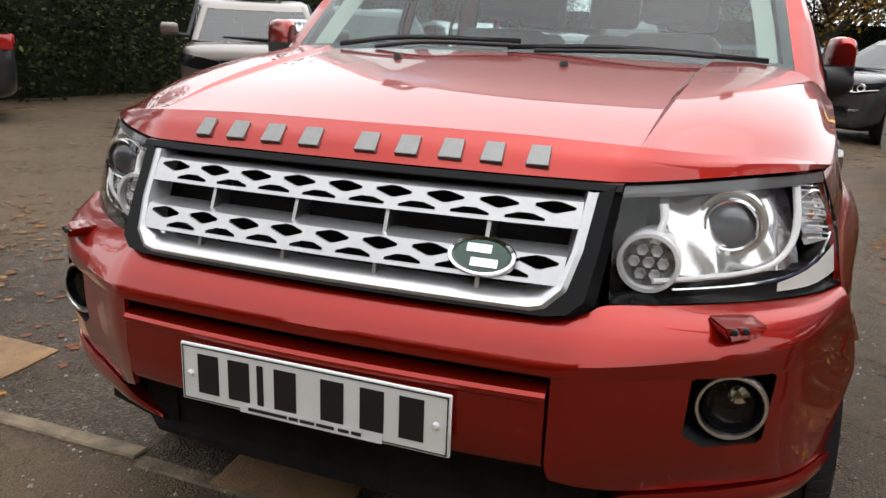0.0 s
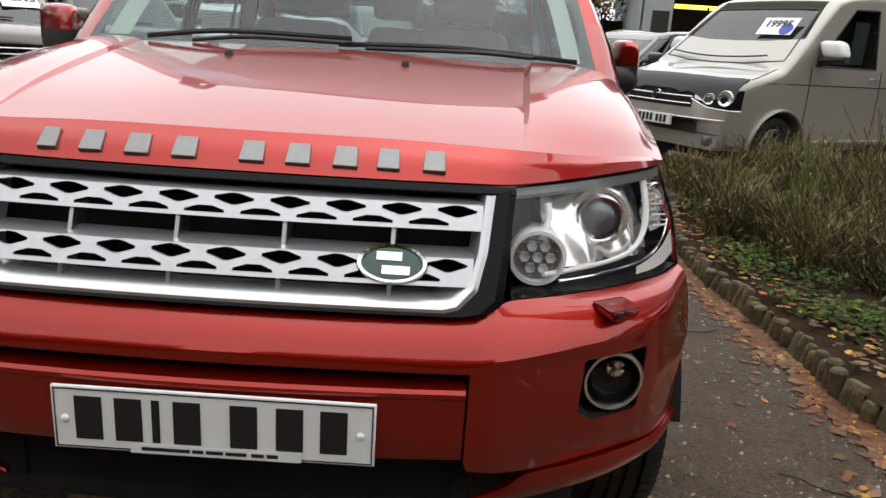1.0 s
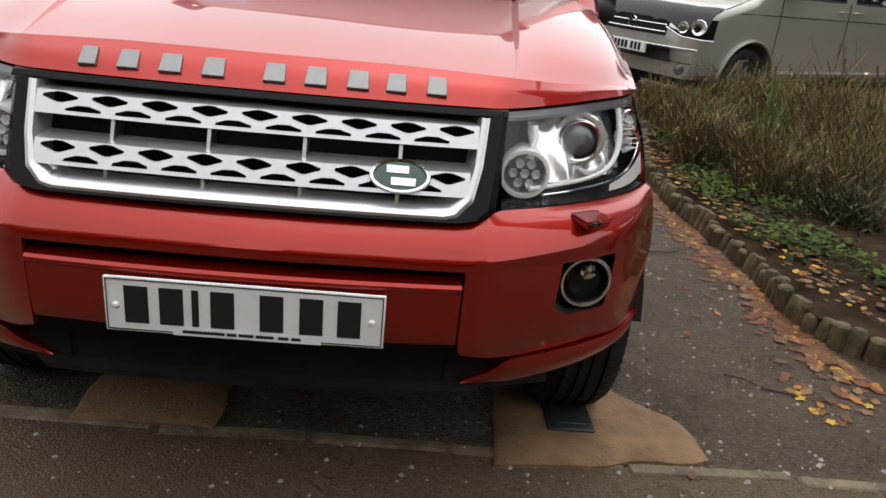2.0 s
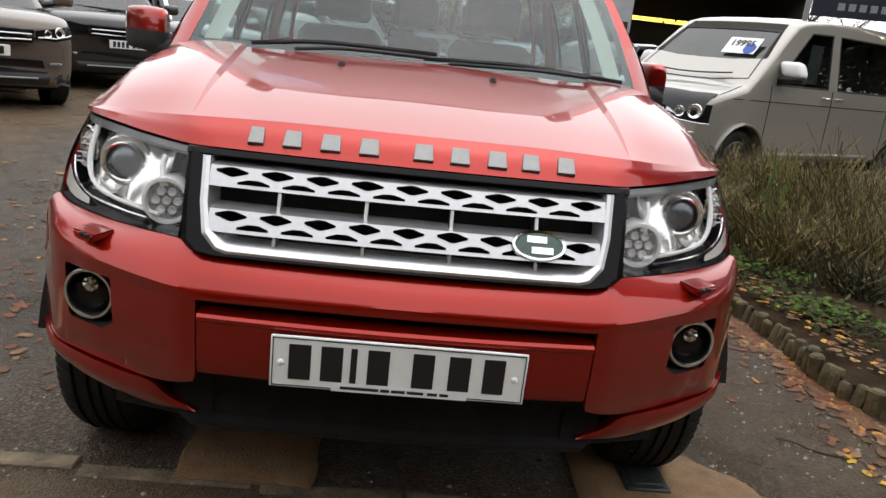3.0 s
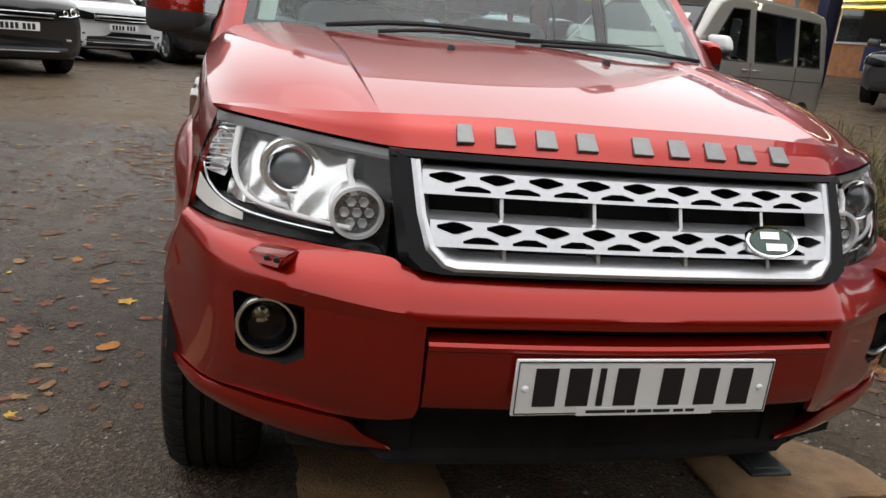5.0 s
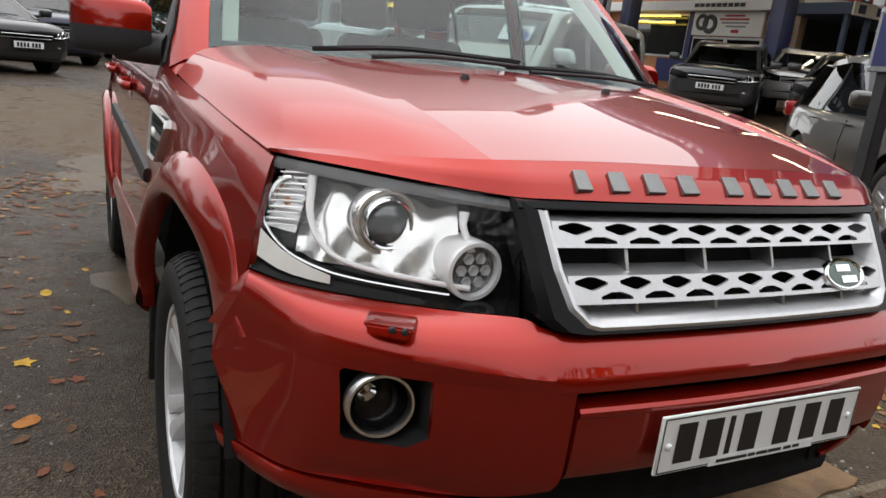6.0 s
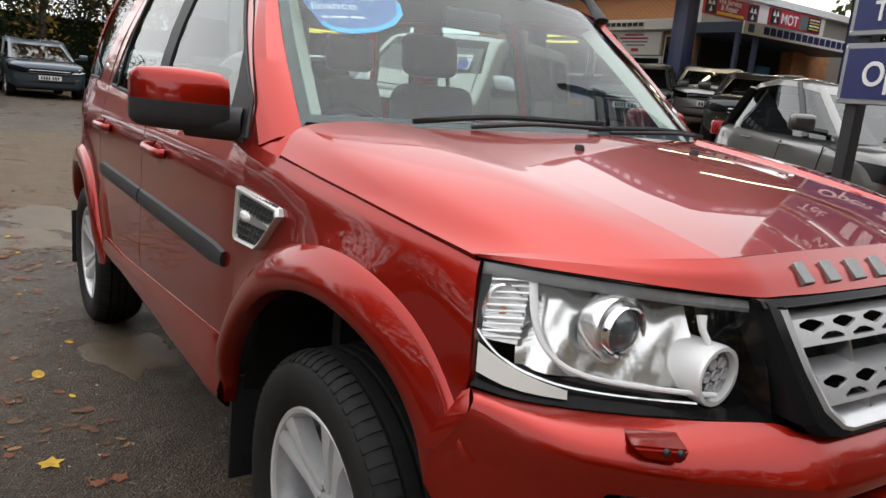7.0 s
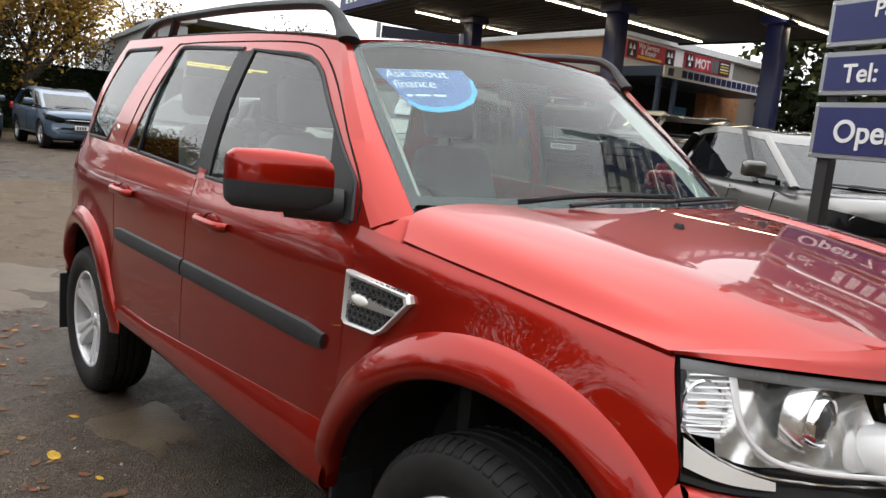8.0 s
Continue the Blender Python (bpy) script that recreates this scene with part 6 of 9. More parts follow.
def area_yard(r):
    return (r.uniform(-6.5, -1.05), r.uniform(0.7, 12)) if r.random() < 0.5 else (-1.05 - abs(r.gauss(0, 1.3)), r.uniform(1.0, 7.5))


def area_wet(r):
    return r.uniform(-3.0, -1.1), r.uniform(1.2, 4.4)


def area_pile(r):
    return (r.gauss(-1.5, 0.28), r.gauss(5.1, 0.3)) if r.random() < 0.5 else (r.gauss(-3.3, 0.35), r.gauss(2.2, 0.45))


def area_bed(r):
    x, y = in_bed(r)
    return 2.0 + (x - 2.0) * (0.45 if r.random() < 0.6 else 0.8), y


def area_front(r):
    return r.uniform(-3, 3), r.uniform(-0.6, 0.7)


LEAFN = ("yellow", "orange", "brown", "tan", "rust")
for k, mt in enumerate(LEAFY):
    r = random.Random(20 + k)
    vs, fs = [], []
    for n, ar, sz in (((40, 60, 620, 260, 480)[k], area_path, 0.029), ((16, 18, 40, 40, 40)[k], area_corner, 0.030), ((30, 22, 560, 200, 420)[k], area_yard, 0.027), ((16, 24, 150, 80, 110)[k], area_pile, 0.032), ((3, 2, 14, 6, 10)[k], area_front, 0.022), ((4, 3, 9, 10, 5)[k], area_wet, 0.050)):
        v, _, f = leaf_mesh(r, n, ar, sz)
        o = len(vs)
        vs += v
        fs += [tuple(i + o for i in q) for q in f]
    tagged(part("fallen_leaves", (vs, [], fs), mt), LEAFN[k] + " fallen autumn leaves scattered over the tarmac", "leaves", kind="stuff")
r = random.Random(9)
vs, fs = [], []
for _ in range(2200):
    x, y = (r.uniform(-3.5, 3.0), r.uniform(-0.8, 0.6)) if r.random() < 0.55 else ((r.uniform(0.9, 1.95), r.uniform(0.4, 4)) if r.random() < 0.5 else (r.uniform(-4, -1), r.uniform(0.5, 6)))
    s = r.choice((0.003, 0.004, 0.005, 0.006, 0.009))
    z = ground_z(x, y)
    i = len(vs)
    vs += [(x - s, y, z), (x, y - s, z), (x + s, y, z), (x, y + s * 1.2, z), (x + s * 0.2, y, z + s * 0.9)]
    fs += [(i, i + 1, i + 4), (i + 1, i + 2, i + 4), (i + 2, i + 3, i + 4), (i + 3, i, i + 4)]
tagged(part("grit", (vs, [], fs), mat("pale_grit", (0.36, 0.34, 0.31), 0.7, 0, 0.3, 40)), "pale grit and small stones on the tarmac", "grit", kind="stuff")
r = random.Random(12)
for k, (x, y, a, l) in enumerate(((1.55, 0.93, -0.5, 0.24), (1.62, 2.3, 0.3, 0.2), (-2.2, 1.6, 0.4, 0.2), (-1.5, 2.6, 1.0, 0.15))):
    pts = [(x + l * (u - 0.5) * math.cos(a) + 0.01 * math.sin(9 * u), y + l * (u - 0.5) * math.sin(a), ground_z(x, y) + 0.008 + 0.004 * math.sin(7 * u)) for u in [i / 8 for i in range(9)]]
    tagged(part("twig", tube(pts, 0.003, 5), BARK), "thin dead twig lying on the tarmac", "twig")

# ---- planted bed with log edging ----
EDGE = [(3.8, 0.90), (3.4, 0.93), (2.75, 1.00), (2.20, 1.13), (1.97, 1.45), (2.01, 2.1), (1.99, 2.7), (1.97, 3.3), (2.03, 4.0), (2.2, 4.8), (2.5, 5.5)]
edge_pts = [Vector((p.x, p.y, ground_z(p.x, p.y) - 0.01)) for p in cat([(x, y, 0) for x, y in EDGE], 400)]
logs = thing("log_edging", "low edging of weathered half logs along a planted bed", "edging", (2.0, 2.0, 0))
r = random.Random(3)
dist = 0.0
nxt = 0.0
for a, b_ in zip(edge_pts, edge_pts[1:]):
    dist += (b_ - a).length
    if dist > nxt:
        d = r.uniform(0.058, 0.074)
        nxt = dist + d * 0.98
        h = r.uniform(0.085, 0.14)
        lg = lathe([(0.0001, h + 0.004), (d * 0.36, h + 0.003), (d * 0.5, h - 0.008), (d * 0.52, h * 0.5), (d * 0.5, -0.04)], 9, "z")
        out = Vector((b_.y - a.y, -(b_.x - a.x), 0)).normalized()
        mrot = Matrix.Translation(a - Vector((2.0, 2.0, 0))) @ Matrix.Rotation(r.uniform(-0.12, 0.30), 4, Vector((b_ - a).normalized())) @ Matrix.Rotation(r.uniform(0, 6), 4, "Z")
        bmesh.ops.transform(lg, matrix=mrot, verts=lg.verts[:])
        part("log", lg, LOG, logs)
bed = []
for k in range(15):
    t = k / 14
    bed.append([Vector((p.x * (1 - t) + (3.75 + 0.004 * i) * t, p.y * (1 - t) + (1.4 + 4.4 * i / 79) * t, p.z + 0.08 + 0.09 * math.sin(math.pi * min(1, t * 0.9 + 0.05)) + 0.03 * noise.noise(Vector((p.x * 2, p.y * 2, t * 5))))) for i, p in enumerate(edge_pts[::5])])
bedm = sheet(bed)
bmesh.ops.recalc_face_normals(bedm, faces=bedm.faces[:])
tagged(part("flower_bed", bedm, SOIL), "raised bed of dark soil behind log edging", "flower bed", kind="structure")


def in_bed(r):
    while True:
        x, y = r.uniform(2.0, 3.75), r.uniform(1.05, 5.6)
        lim = 2.05 + max(0, 1.45 - y) * 2.2 + max(0, y - 4.0) * 0.33
        if x > lim:
            return x, y


for k, mt in enumerate(LEAFY[:4]):
    r = random.Random(60 + k)
    tagged(part("leaf_litter", leaf_mesh(r, (190, 200, 560, 340)[k], area_bed, 0.026, 0.13), mt), LEAFN[k] + " leaf litter lying over the planted bed", "leaves", kind="stuff")

# low green cover
for nm, mt, n, sd in (("fresh", mat("fresh_green_leaf", (0.066, 0.105, 0.020), 0.8, 0, 0.5, 12, spec=0.12), 9000, 31), ("dull", GREENS[1], 3200, 32)):
    r = random.Random(sd)
    vs, fs = [], []
    for _ in range(n):
        x, y = in_bed(r)
        if x > 3.1 and r.random() < 0.6:
            continue
        if x > 2.5 and r.random() < 0.35:
            x = 2.0 + (x - 2.0) * 0.4
        if noise.noise(Vector((x * 2.1, y * 2.1, 4.0))) < (-0.05 if nm == "fresh" else -0.25):
            continue
        z = 0.11 + ground_z(x, y) + r.uniform(0.0, 0.10)
        s = r.uniform(0.010, 0.026)
        a, tl = r.uniform(0, 6.3), r.uniform(-0.6, 0.6)
        i = len(vs)
        u, v = Vector((math.cos(a), math.sin(a), tl)) * s, Vector((-math.sin(a), math.cos(a), r.uniform(-0.4, 0.4))) * s * 0.7
        c = Vector((x, y, z))
        vs += [tuple(c - u), tuple(c + v), tuple(c + u), tuple(c - v)]
        fs.append((i, i + 1, i + 2, i + 3))
    tagged(part("ground_cover", (vs, [], fs), mt), nm + " green low leaves covering the bed", "plants", kind="stuff")


def shrub(x, y, n, h, spread, mts, sd, label, wide=0.0035, droop=0.35, heads=True):
    """A tuft of many thin, arching stems."""
    r = random.Random(sd)
    th = thing("shrub", label, "shrub", (x, y, 0.08 + ground_z(x, y)), group="bed shrubs")
    for q, mt in enumerate(mts):
        vs, fs = [], []
        for _ in range(n // len(mts)):
            a = r.uniform(0, 6.283)
            bx, by = r.gauss(0, spread * 0.28), r.gauss(0, spread * 0.28)
            hh = h * r.uniform(0.4, 0.95) * (1.32 if r.random() < 0.12 else 1.0)
            out = spread * r.uniform(0.1, 0.75)
            w = wide * r.uniform(0.7, 1.4)
            pts = []
            for k in range(5):
                t = k / 4
                pts.append(Vector((bx + math.cos(a) * out * t ** 1.5, by + math.sin(a) * out * t ** 1.5, hh * (t - droop * 0.35 * t ** 3))))
            sv = Vector((-math.sin(a + 0.8), math.cos(a + 0.8), 0)) * w
            i = len(vs)
            for k, p in enumerate(pts):
                ww = sv * (1.0 - 0.7 * k / 4 if not (heads and k == 4) else 1.0)
                vs += [tuple(p - ww), tuple(p + ww)]
            for k in range(4):
                fs.append((i + 2 * k, i + 2 * k + 1, i + 2 * k + 3, i + 2 * k + 2))
            for _k in range(r.choice((0, 1, 2))):
                t = r.uniform(0.15, 0.7)
                p = pts[0].lerp(pts[-1], t) + Vector((0, 0, 0.04))
                aa = r.uniform(0, 6.3)
                e = p + Vector((math.cos(aa), math.sin(aa), r.uniform(0.2, 1.0))) * r.uniform(0.03, 0.07)
                i = len(vs)
                sw_ = Vector((-math.sin(aa), math.cos(aa), 0)) * w * 1.6
                vs += [tuple(p - sw_ * 0.3), tuple(p + sw_ * 0.3), tuple(p.lerp(e, 0.5) + sw_), tuple(e), tuple(p.lerp(e, 0.5) - sw_)]
                fs += [(i, i + 1, i + 2, i + 3, i + 4)]
        tagged(part("stem_tuft", (vs, [], fs), mt, th), kind="stuff")
    return th


STRAW = mat("dry_stem", (0.30, 0.22, 0.10), 0.85, 0, 0.25, 20, spec=0.15)
SAGE = mat("grey_green_stem", (0.088, 0.090, 0.042), 0.85, 0, 0.25, 20)
OLIVE = mat("olive_stem", (0.145, 0.135, 0.038), 0.85, 0, 0.25, 20)
DUSK = mat("dark_seed_stem", (0.075, 0.056, 0.034), 0.9, 0, 0.3, 20, spec=0.1)
for k, (x, y, h, sp) in enumerate(((2.55, 4.6, 0.40, 0.42), (2.75, 3.7, 0.44, 0.5), (3.3, 4.6, 0.56, 0.55), (3.5, 3.6, 0.72, 0.55), (3.5, 4.15, 0.75, 0.55), (3.0, 3.0, 0.55, 0.45), (2.45, 5.3, 0.36, 0.4), (3.45, 3.15, 0.6, 0.5), (3.4, 5.4, 0.5, 0.5), (3.3, 5.0, 0.5, 0.5), (2.42, 4.05, 0.42, 0.36), (2.62, 3.2, 0.44, 0.36), (3.1, 3.75, 0.62, 0.5), (2.9, 5.0, 0.5, 0.45))):
    shrub(x, y, 950, h * 1.16, sp * 1.0, (OLIVE, STRAW, SAGE, DUSK), 100 + k, "straggly olive grassy shrub with dry seed stems", 0.0028)
for k, (x, y, h, sp) in enumerate(((3.1, 2.25, 0.34, 0.36), (2.75, 2.6, 0.30, 0.3), (3.6, 2.3, 0.36, 0.4), (2.95, 1.7, 0.24, 0.3), (3.4, 1.75, 0.34, 0.4))):
    shrub(x, y, 560, h, sp, (SAGE, DUSK, SAGE), 200 + k, "low grey-green lavender clump gone to seed", 0.0045, 0.2)
LIME = mat("light_green_weed", (0.12, 0.19, 0.04), 0.6, 0, 0.3, 20)
shrub(2.95, 4.25, 46, 0.80, 0.16, (LIME, OLIVE), 301, "tall light green leafy weed", 0.0055, 0.1)
shrub(2.70, 3.75, 26, 0.62, 0.14, (LIME, LIME), 302, "tall light green leafy weed", 0.005, 0.1)


# ---- signs ----
def text_mesh(word, size, depth=0.004):
    """Raised lettering, upright in the xz plane, starting at x = 0."""
    cu = bpy.data.curves.new("lettering", "FONT")
    cu.body, cu.size, cu.extrude, cu.offset = word, size, depth, size * 0.016
    ob = new("lettering", cu)
    bpy.context.view_layer.update()
    me = bpy.data.meshes.new_from_object(ob.evaluated_get(bpy.context.evaluated_depsgraph_get()))
    bpy.data.objects.remove(ob)
    bpy.data.curves.remove(cu)
    b = bmesh.new()
    b.from_mesh(me)
    bpy.data.meshes.remove(me)
    bmesh.ops.transform(b, matrix=Matrix.Rotation(radians(90), 4, "X"), verts=b.verts[:])
    return b


def lettered(word, size, x, z, y, parent, mt=None, bold=0.0):
    b = text_mesh(word, size)
    bmesh.ops.translate(b, verts=b.verts[:], vec=(x, y, z))
    return part("lettering", b, mt or WHITE, parent)


sign = thing("sign_board", "tall post sign of stacked navy panels with white lettering", "sign", (2.80, 1.896, 0.04), -107)
SW = 1.72
for x in (0.085, SW - 0.12):
    part("post", box(x - 0.045, x + 0.045, 0.03, 0.10, 0, 4.2, 0.005, 1), BLACK, sign, "black steel post")
PAN = [(1.45, 1.786, ("Open 7 Days",), 0.185), (1.828, 2.084, ("Tel:",), 0.150), (2.116, 2.39, ("Part Exchange", "Welcome"), 0.125), (2.42, 2.70, ("All Major Debit/Credit", "Cards Taken"), 0.110), (2.73, 2.99, ("Finance Available",), 0.140), (3.02, 3.5, (), 0.2)]
for z0, z1, words, sz in PAN:
    pn = part("panel", box(0.0, SW, -0.005, 0.030, z0, z1, 0.004, 1), ALU, sign, "navy panel in a grey frame")
    part("panel_face", box(0.035, SW - 0.035, -0.012, -0.004, z0 + 0.03, z1 - 0.03), NAVY, pn)
    n = len(words)
    for k, wd in enumerate(words):
        zc = (z0 + z1) / 2 + (n - 1) * 0.060 - k * 0.120
        lettered(wd, sz, 0.16 if n == 1 else 0.30 + 0.12 * k, zc - sz * 0.35, -0.013, pn)
        if wd == "Tel:":
            for q in range(9):
                part("digit_bar", box(0.55 + q * 0.115, 0.62 + q * 0.115, -0.016, -0.012, zc - 0.07, zc + 0.07), WHITE, pn)
    if not words:
        for k in range(2):
            for q in range(3):
                part("word_bar", box(0.12 + q * 0.5, 0.52 + q * 0.5, -0.016, -0.012, z0 + 0.10 + k * 0.2, z0 + 0.22 + k * 0.2), WHITE, pn)
    for x in (0.017, SW - 0.017):
        for z in (z0 + 0.02, z1 - 0.02):
            bt = lathe([(0.0001, -0.012), (0.007, -0.010), (0.009, -0.005)], 8)
            bmesh.ops.translate(bt, verts=bt.verts[:], vec=(x, 0, z))
            part("bolt", bt, SATIN, pn)


# ---- parked vehicles ----
def paint(name, c, metal=0.4):
    return mat(name, c, 0.35, metal, 0.05, 300, coat=1.0)


SHOWGLASS = glass("parked_car_glass", (0.62, 0.70, 0.70), 0.45, 0.0, 0.24)
LAMPGLASS = mat("headlamp_glass", (0.80, 0.81, 0.83), 0.15, 0.7, 0, 11, coat=1.0, color2=(0.05, 0.05, 0.055))
TAILRED = mat("tail_lamp_red", (0.35, 0.01, 0.012), 0.15, 0, 0.1, 30, coat=1.0)


def vehicle(name, label, at, heading, body, L=4.4, W=1.85, H=1.65, bonnet_z=1.0, nose=1.0, screen=0.75, tail_rake=0.5, belt_z=1.0, cat_="car", group="parked cars", price="", plate_col=None, grille_mt=None, clad=False, mirror_mt=None):
    """A parked vehicle, nose at local -y. nose: bonnet length; screen: how far the screen lies back."""
    turn = math.degrees(math.atan2(heading[0], -heading[1]))
    # 'at' is the middle of the front bumper
    cx, cy = at[0] - heading[0] * L / 2, at[1] - heading[1] * L / 2
    z = ground_z(cx, cy)
    v = thing(name, label, cat_, (cx, cy, z), turn, group)
    h, y0, y1 = W / 2, -L / 2, L / 2
    st = [(y0, 0.84, 0.36, bonnet_z - 0.26), (y0 + 0.015, 0.90, 0.29, bonnet_z - 0.15), (y0 + 0.08, 0.945, 0.25, bonnet_z - 0.075), (y0 + 0.30, 0.98, 0.26, bonnet_z - 0.02), (y0 + nose * 0.75, 1.0, 0.27, bonnet_z), (y0 + nose, 1.0, 0.28, max(bonnet_z, belt_z - 0.02)), (0.2, 1.0, 0.28, belt_z), (y1 - 0.7, 1.0, 0.28, belt_z + 0.04), (y1 - 0.2, 0.96, 0.30, belt_z + 0.05), (y1 - 0.04, 0.88, 0.36, belt_z), (y1, 0.80, 0.45, belt_z - 0.12)]
    van_ = cat_ == "van"
    if van_:
        st[:4] = [(y0, 0.80, 0.38, bonnet_z - 0.22), (y0 + 0.03, 0.90, 0.30, bonnet_z - 0.13), (y0 + 0.12, 0.965, 0.26, bonnet_z - 0.08), (y0 + 0.35, 0.99, 0.26, bonnet_z - 0.03)]
    arch = 0.0 if van_ else 0.055
    dense = cat([(a, b, c) for a, b, c, d in st], 60)
    tops = cat([(a, d, 0) for a, b, c, d in st], 60)
    rows = []
    for p, q in zip(dense, tops):
        w, zb, zt = p.y * h, p.z, q.y
        zm = zb + (zt - zb) * 0.55
        half = [(w * 0.80, zb), (w * 0.97, zb + 0.10), (w, zm - 0.05), (w, zm + 0.08), (w * 0.965, zt - 0.07), (w * 0.90, zt - 0.015), (w * 0.72, zt + 0.012), (w * 0.35, zt + 0.03), (0, zt + 0.035)]
        sm = cat([(a, b, 0) for a, b in half], 22)
        bow = 0.26 * max(0.0, 1 - (p.x - y0) / 0.75)
        sm = [Vector((s.x, p.x + bow * (abs(s.x) / h) ** 2.6, s.y)) for s in sm]
        rows.append([Vector((-s.x, s.y, s.z)) for s in sm] + [Vector((s.x, s.y, s.z)) for s in sm[-2::-1]])
    b = sheet(rows, closed=True)
    for ring in (b.verts[:43], b.verts[-43:]):
        b.faces.new(list(ring))
    bmesh.ops.recalc_face_normals(b, faces=b.faces[:])
    bod = part("body", b, body, v)
    bpy.context.view_layer.update()

    def front(x, zz, off=0.004):
        ok, p, nn, _ = bod.ray_cast(Vector((x, y0 - 2, zz)), Vector((0, 1, 0)))
        return p + nn * off if ok else Vector((x, y0, zz))

    def patch(lo, hi, off=0.004, n_=17, m_=6):
        a_, c_ = lin([(q[0], q[1], 0) for q in lo], n_), lin([(q[0], q[1], 0) for q in hi], n_)
        return [[front(*p.lerp(q, j / (m_ - 1)).to_2d(), off) for p, q in zip(a_, c_)] for j in range(m_)]
    nz = bonnet_z - (0.25 if van_ else 0.20)
    lamp_rows = {sg: patch([(sg * h * 0.53, nz - 0.060), (sg * h * 0.74, nz - 0.080), (sg * h * 0.94, nz - 0.040)], [(sg * h * 0.53, nz + 0.020), (sg * h * 0.74, nz + 0.055), (sg * h * 0.965, nz + 0.095)], 0.006) for sg in (-1, 1)}
    fog_at = {sg: front(sg * h * 0.74, 0.50, 0.004) for sg in (-1, 1)}
    grille_rows = patch([(-h * 0.50, nz - 0.105), (h * 0.50, nz - 0.105)], [(-h * 0.52, nz + 0.030), (h * 0.52, nz + 0.030)], 0.006)
    bar_rows = [[front(-h * 0.49 + 0.98 * h * k / 16, nz - 0.070 + 0.055 * j, 0.010) for k in range(17)] for j in range(2)]
    low_rows = patch([(-h * 0.66, 0.40), (h * 0.66, 0.40)], [(-h * 0.60, 0.54), (h * 0.60, 0.54)])
    clad_rows = patch([(-h * 0.86, 0.285), (h * 0.86, 0.285)], [(-h * 0.90, 0.40), (h * 0.90, 0.40)])
    skid = [front(-h * 0.55 + 1.1 * h * k / 16, 0.355, 0.010) for k in range(17)]
    fw, rw = y0 + L * 0.195, y1 - L * 0.2
    wr = 0.335 if H < 1.6 else 0.36
    cuts = bmesh.new()
    for wy in (fw, rw):
        bmesh.ops.create_cone(cuts, cap_ends=True, segments=32, radius1=wr + 0.05, radius2=wr + 0.05, depth=2 * W, matrix=Matrix.Translation((0, wy, wr)) @ Matrix.Rotation(math.pi / 2, 4, "Y"))
    bpy.context.view_layer.update()
    bmesh.ops.transform(cuts, matrix=bod.matrix_world, verts=cuts.verts[:])
    cut(bod, [cuts])
    # cabin
    ys0, ys1 = y0 + nose - 0.05, y0 + nose + screen
    ye0, ye1 = y1 - 0.12, y1 - 0.12 - tail_rake
    cabin = []
    for k in range(9):
        t = k / 8
        zz = belt_z + (H - 0.07 - belt_z) * t
        a, e = ys0 + (ys1 - ys0) * t, ye0 + (ye1 - ye0) * t
        w = h * (0.93 - 0.17 * t)
        ring = []
        for q in range(40):
            an = 2 * math.pi * q / 40
            cx_, sy_ = math.cos(an), math.sin(an)
            n_ = 0.28
            ring.append(Vector((w * math.copysign(abs(cx_) ** n_, cx_), (a + e) / 2 + (e - a) / 2 * math.copysign(abs(sy_) ** 0.34, sy_), zz + arch * t * (1 - 2 * abs(sy_) ** 0.68))))
        cabin.append(ring)
    for nm_, i0, i1 in (("windscreen", 26, 34), ("side_window", 34, 46), ("rear_window", 6, 14), ("side_window", 14, 26)):
        g = sheet([[row[i % 40] for i in range(i0, i1 + 1)] for row in cabin])
        part(nm_, facing(g, ((0, -1, 0.2), (1, 0, 0.2), (0, 1, 0.2), (-1, 0, 0.2))[(26, 34, 6, 14).index(i0)]), SHOWGLASS, v, "tinted glass").visible_shadow = False
    part("dashboard", box(-h * 0.86, h * 0.86, ys0 + 0.2, ye0 - 0.25, belt_z - 0.1, belt_z + 0.05, 0.02, 1), DASH, v)
    for xx in (-h * 0.42, h * 0.42):
        for yy in (ys1 + 0.35, ys1 + 1.25):
            if yy + 0.25 < ye1:
                sb = box(xx - 0.24, xx + 0.24, yy, yy + 0.14, belt_z, min(belt_z + 0.30, H - 0.32), 0.05, 2)
                add(sb, box(xx - 0.13, xx + 0.13, yy + 0.03, yy + 0.12, min(belt_z + 0.28, H - 0.34), min(belt_z + 0.46, H - 0.16), 0.03, 2))
                part("seat", sb, SEAT, v)
    top = cabin[-1]
    c0 = sum(top, Vector()) / len(top)
    rf = sheet([[p + (q_ - p) * (1.7 if van_ else 0.9) + (p - c0).normalized() * 0.006 for p, q_ in zip(top, cabin[-2])], [p + (p - c0).normalized() * 0.01 for p in top], [p.lerp(c0, 0.1) + Vector((0, 0, 0.045)) for p in top], [p.lerp(c0, 0.5) + Vector((0, 0, 0.068)) for p in top], [p.lerp(c0, 0.99) + Vector((0, 0, 0.072)) for p in top]], closed=True)
    bmesh.ops.recalc_face_normals(rf, faces=rf.faces[:])
    part("roof", rf, body, v)

    def on_cabin(q, t):
        k = min(int(t * 8), 7)
        f = t * 8 - k
        i = int(q) % 40
        j = (i + 1) % 40
        u = q - int(q)
        return cabin[k][i].lerp(cabin[k][j], u).lerp(cabin[k + 1][i].lerp(cabin[k + 1][j], u), f)
    if van_:
        for i0 in (34, 14):
            band = facing(sheet([[on_cabin(i, t) + Vector((math.copysign(0.008, on_cabin(i, t).x), 0, 0)) for i in range(i0, i0 + 13)] for t in (0, 0.06, 0.13)]), (1 if i0 == 34 else -1, 0, 0.1))
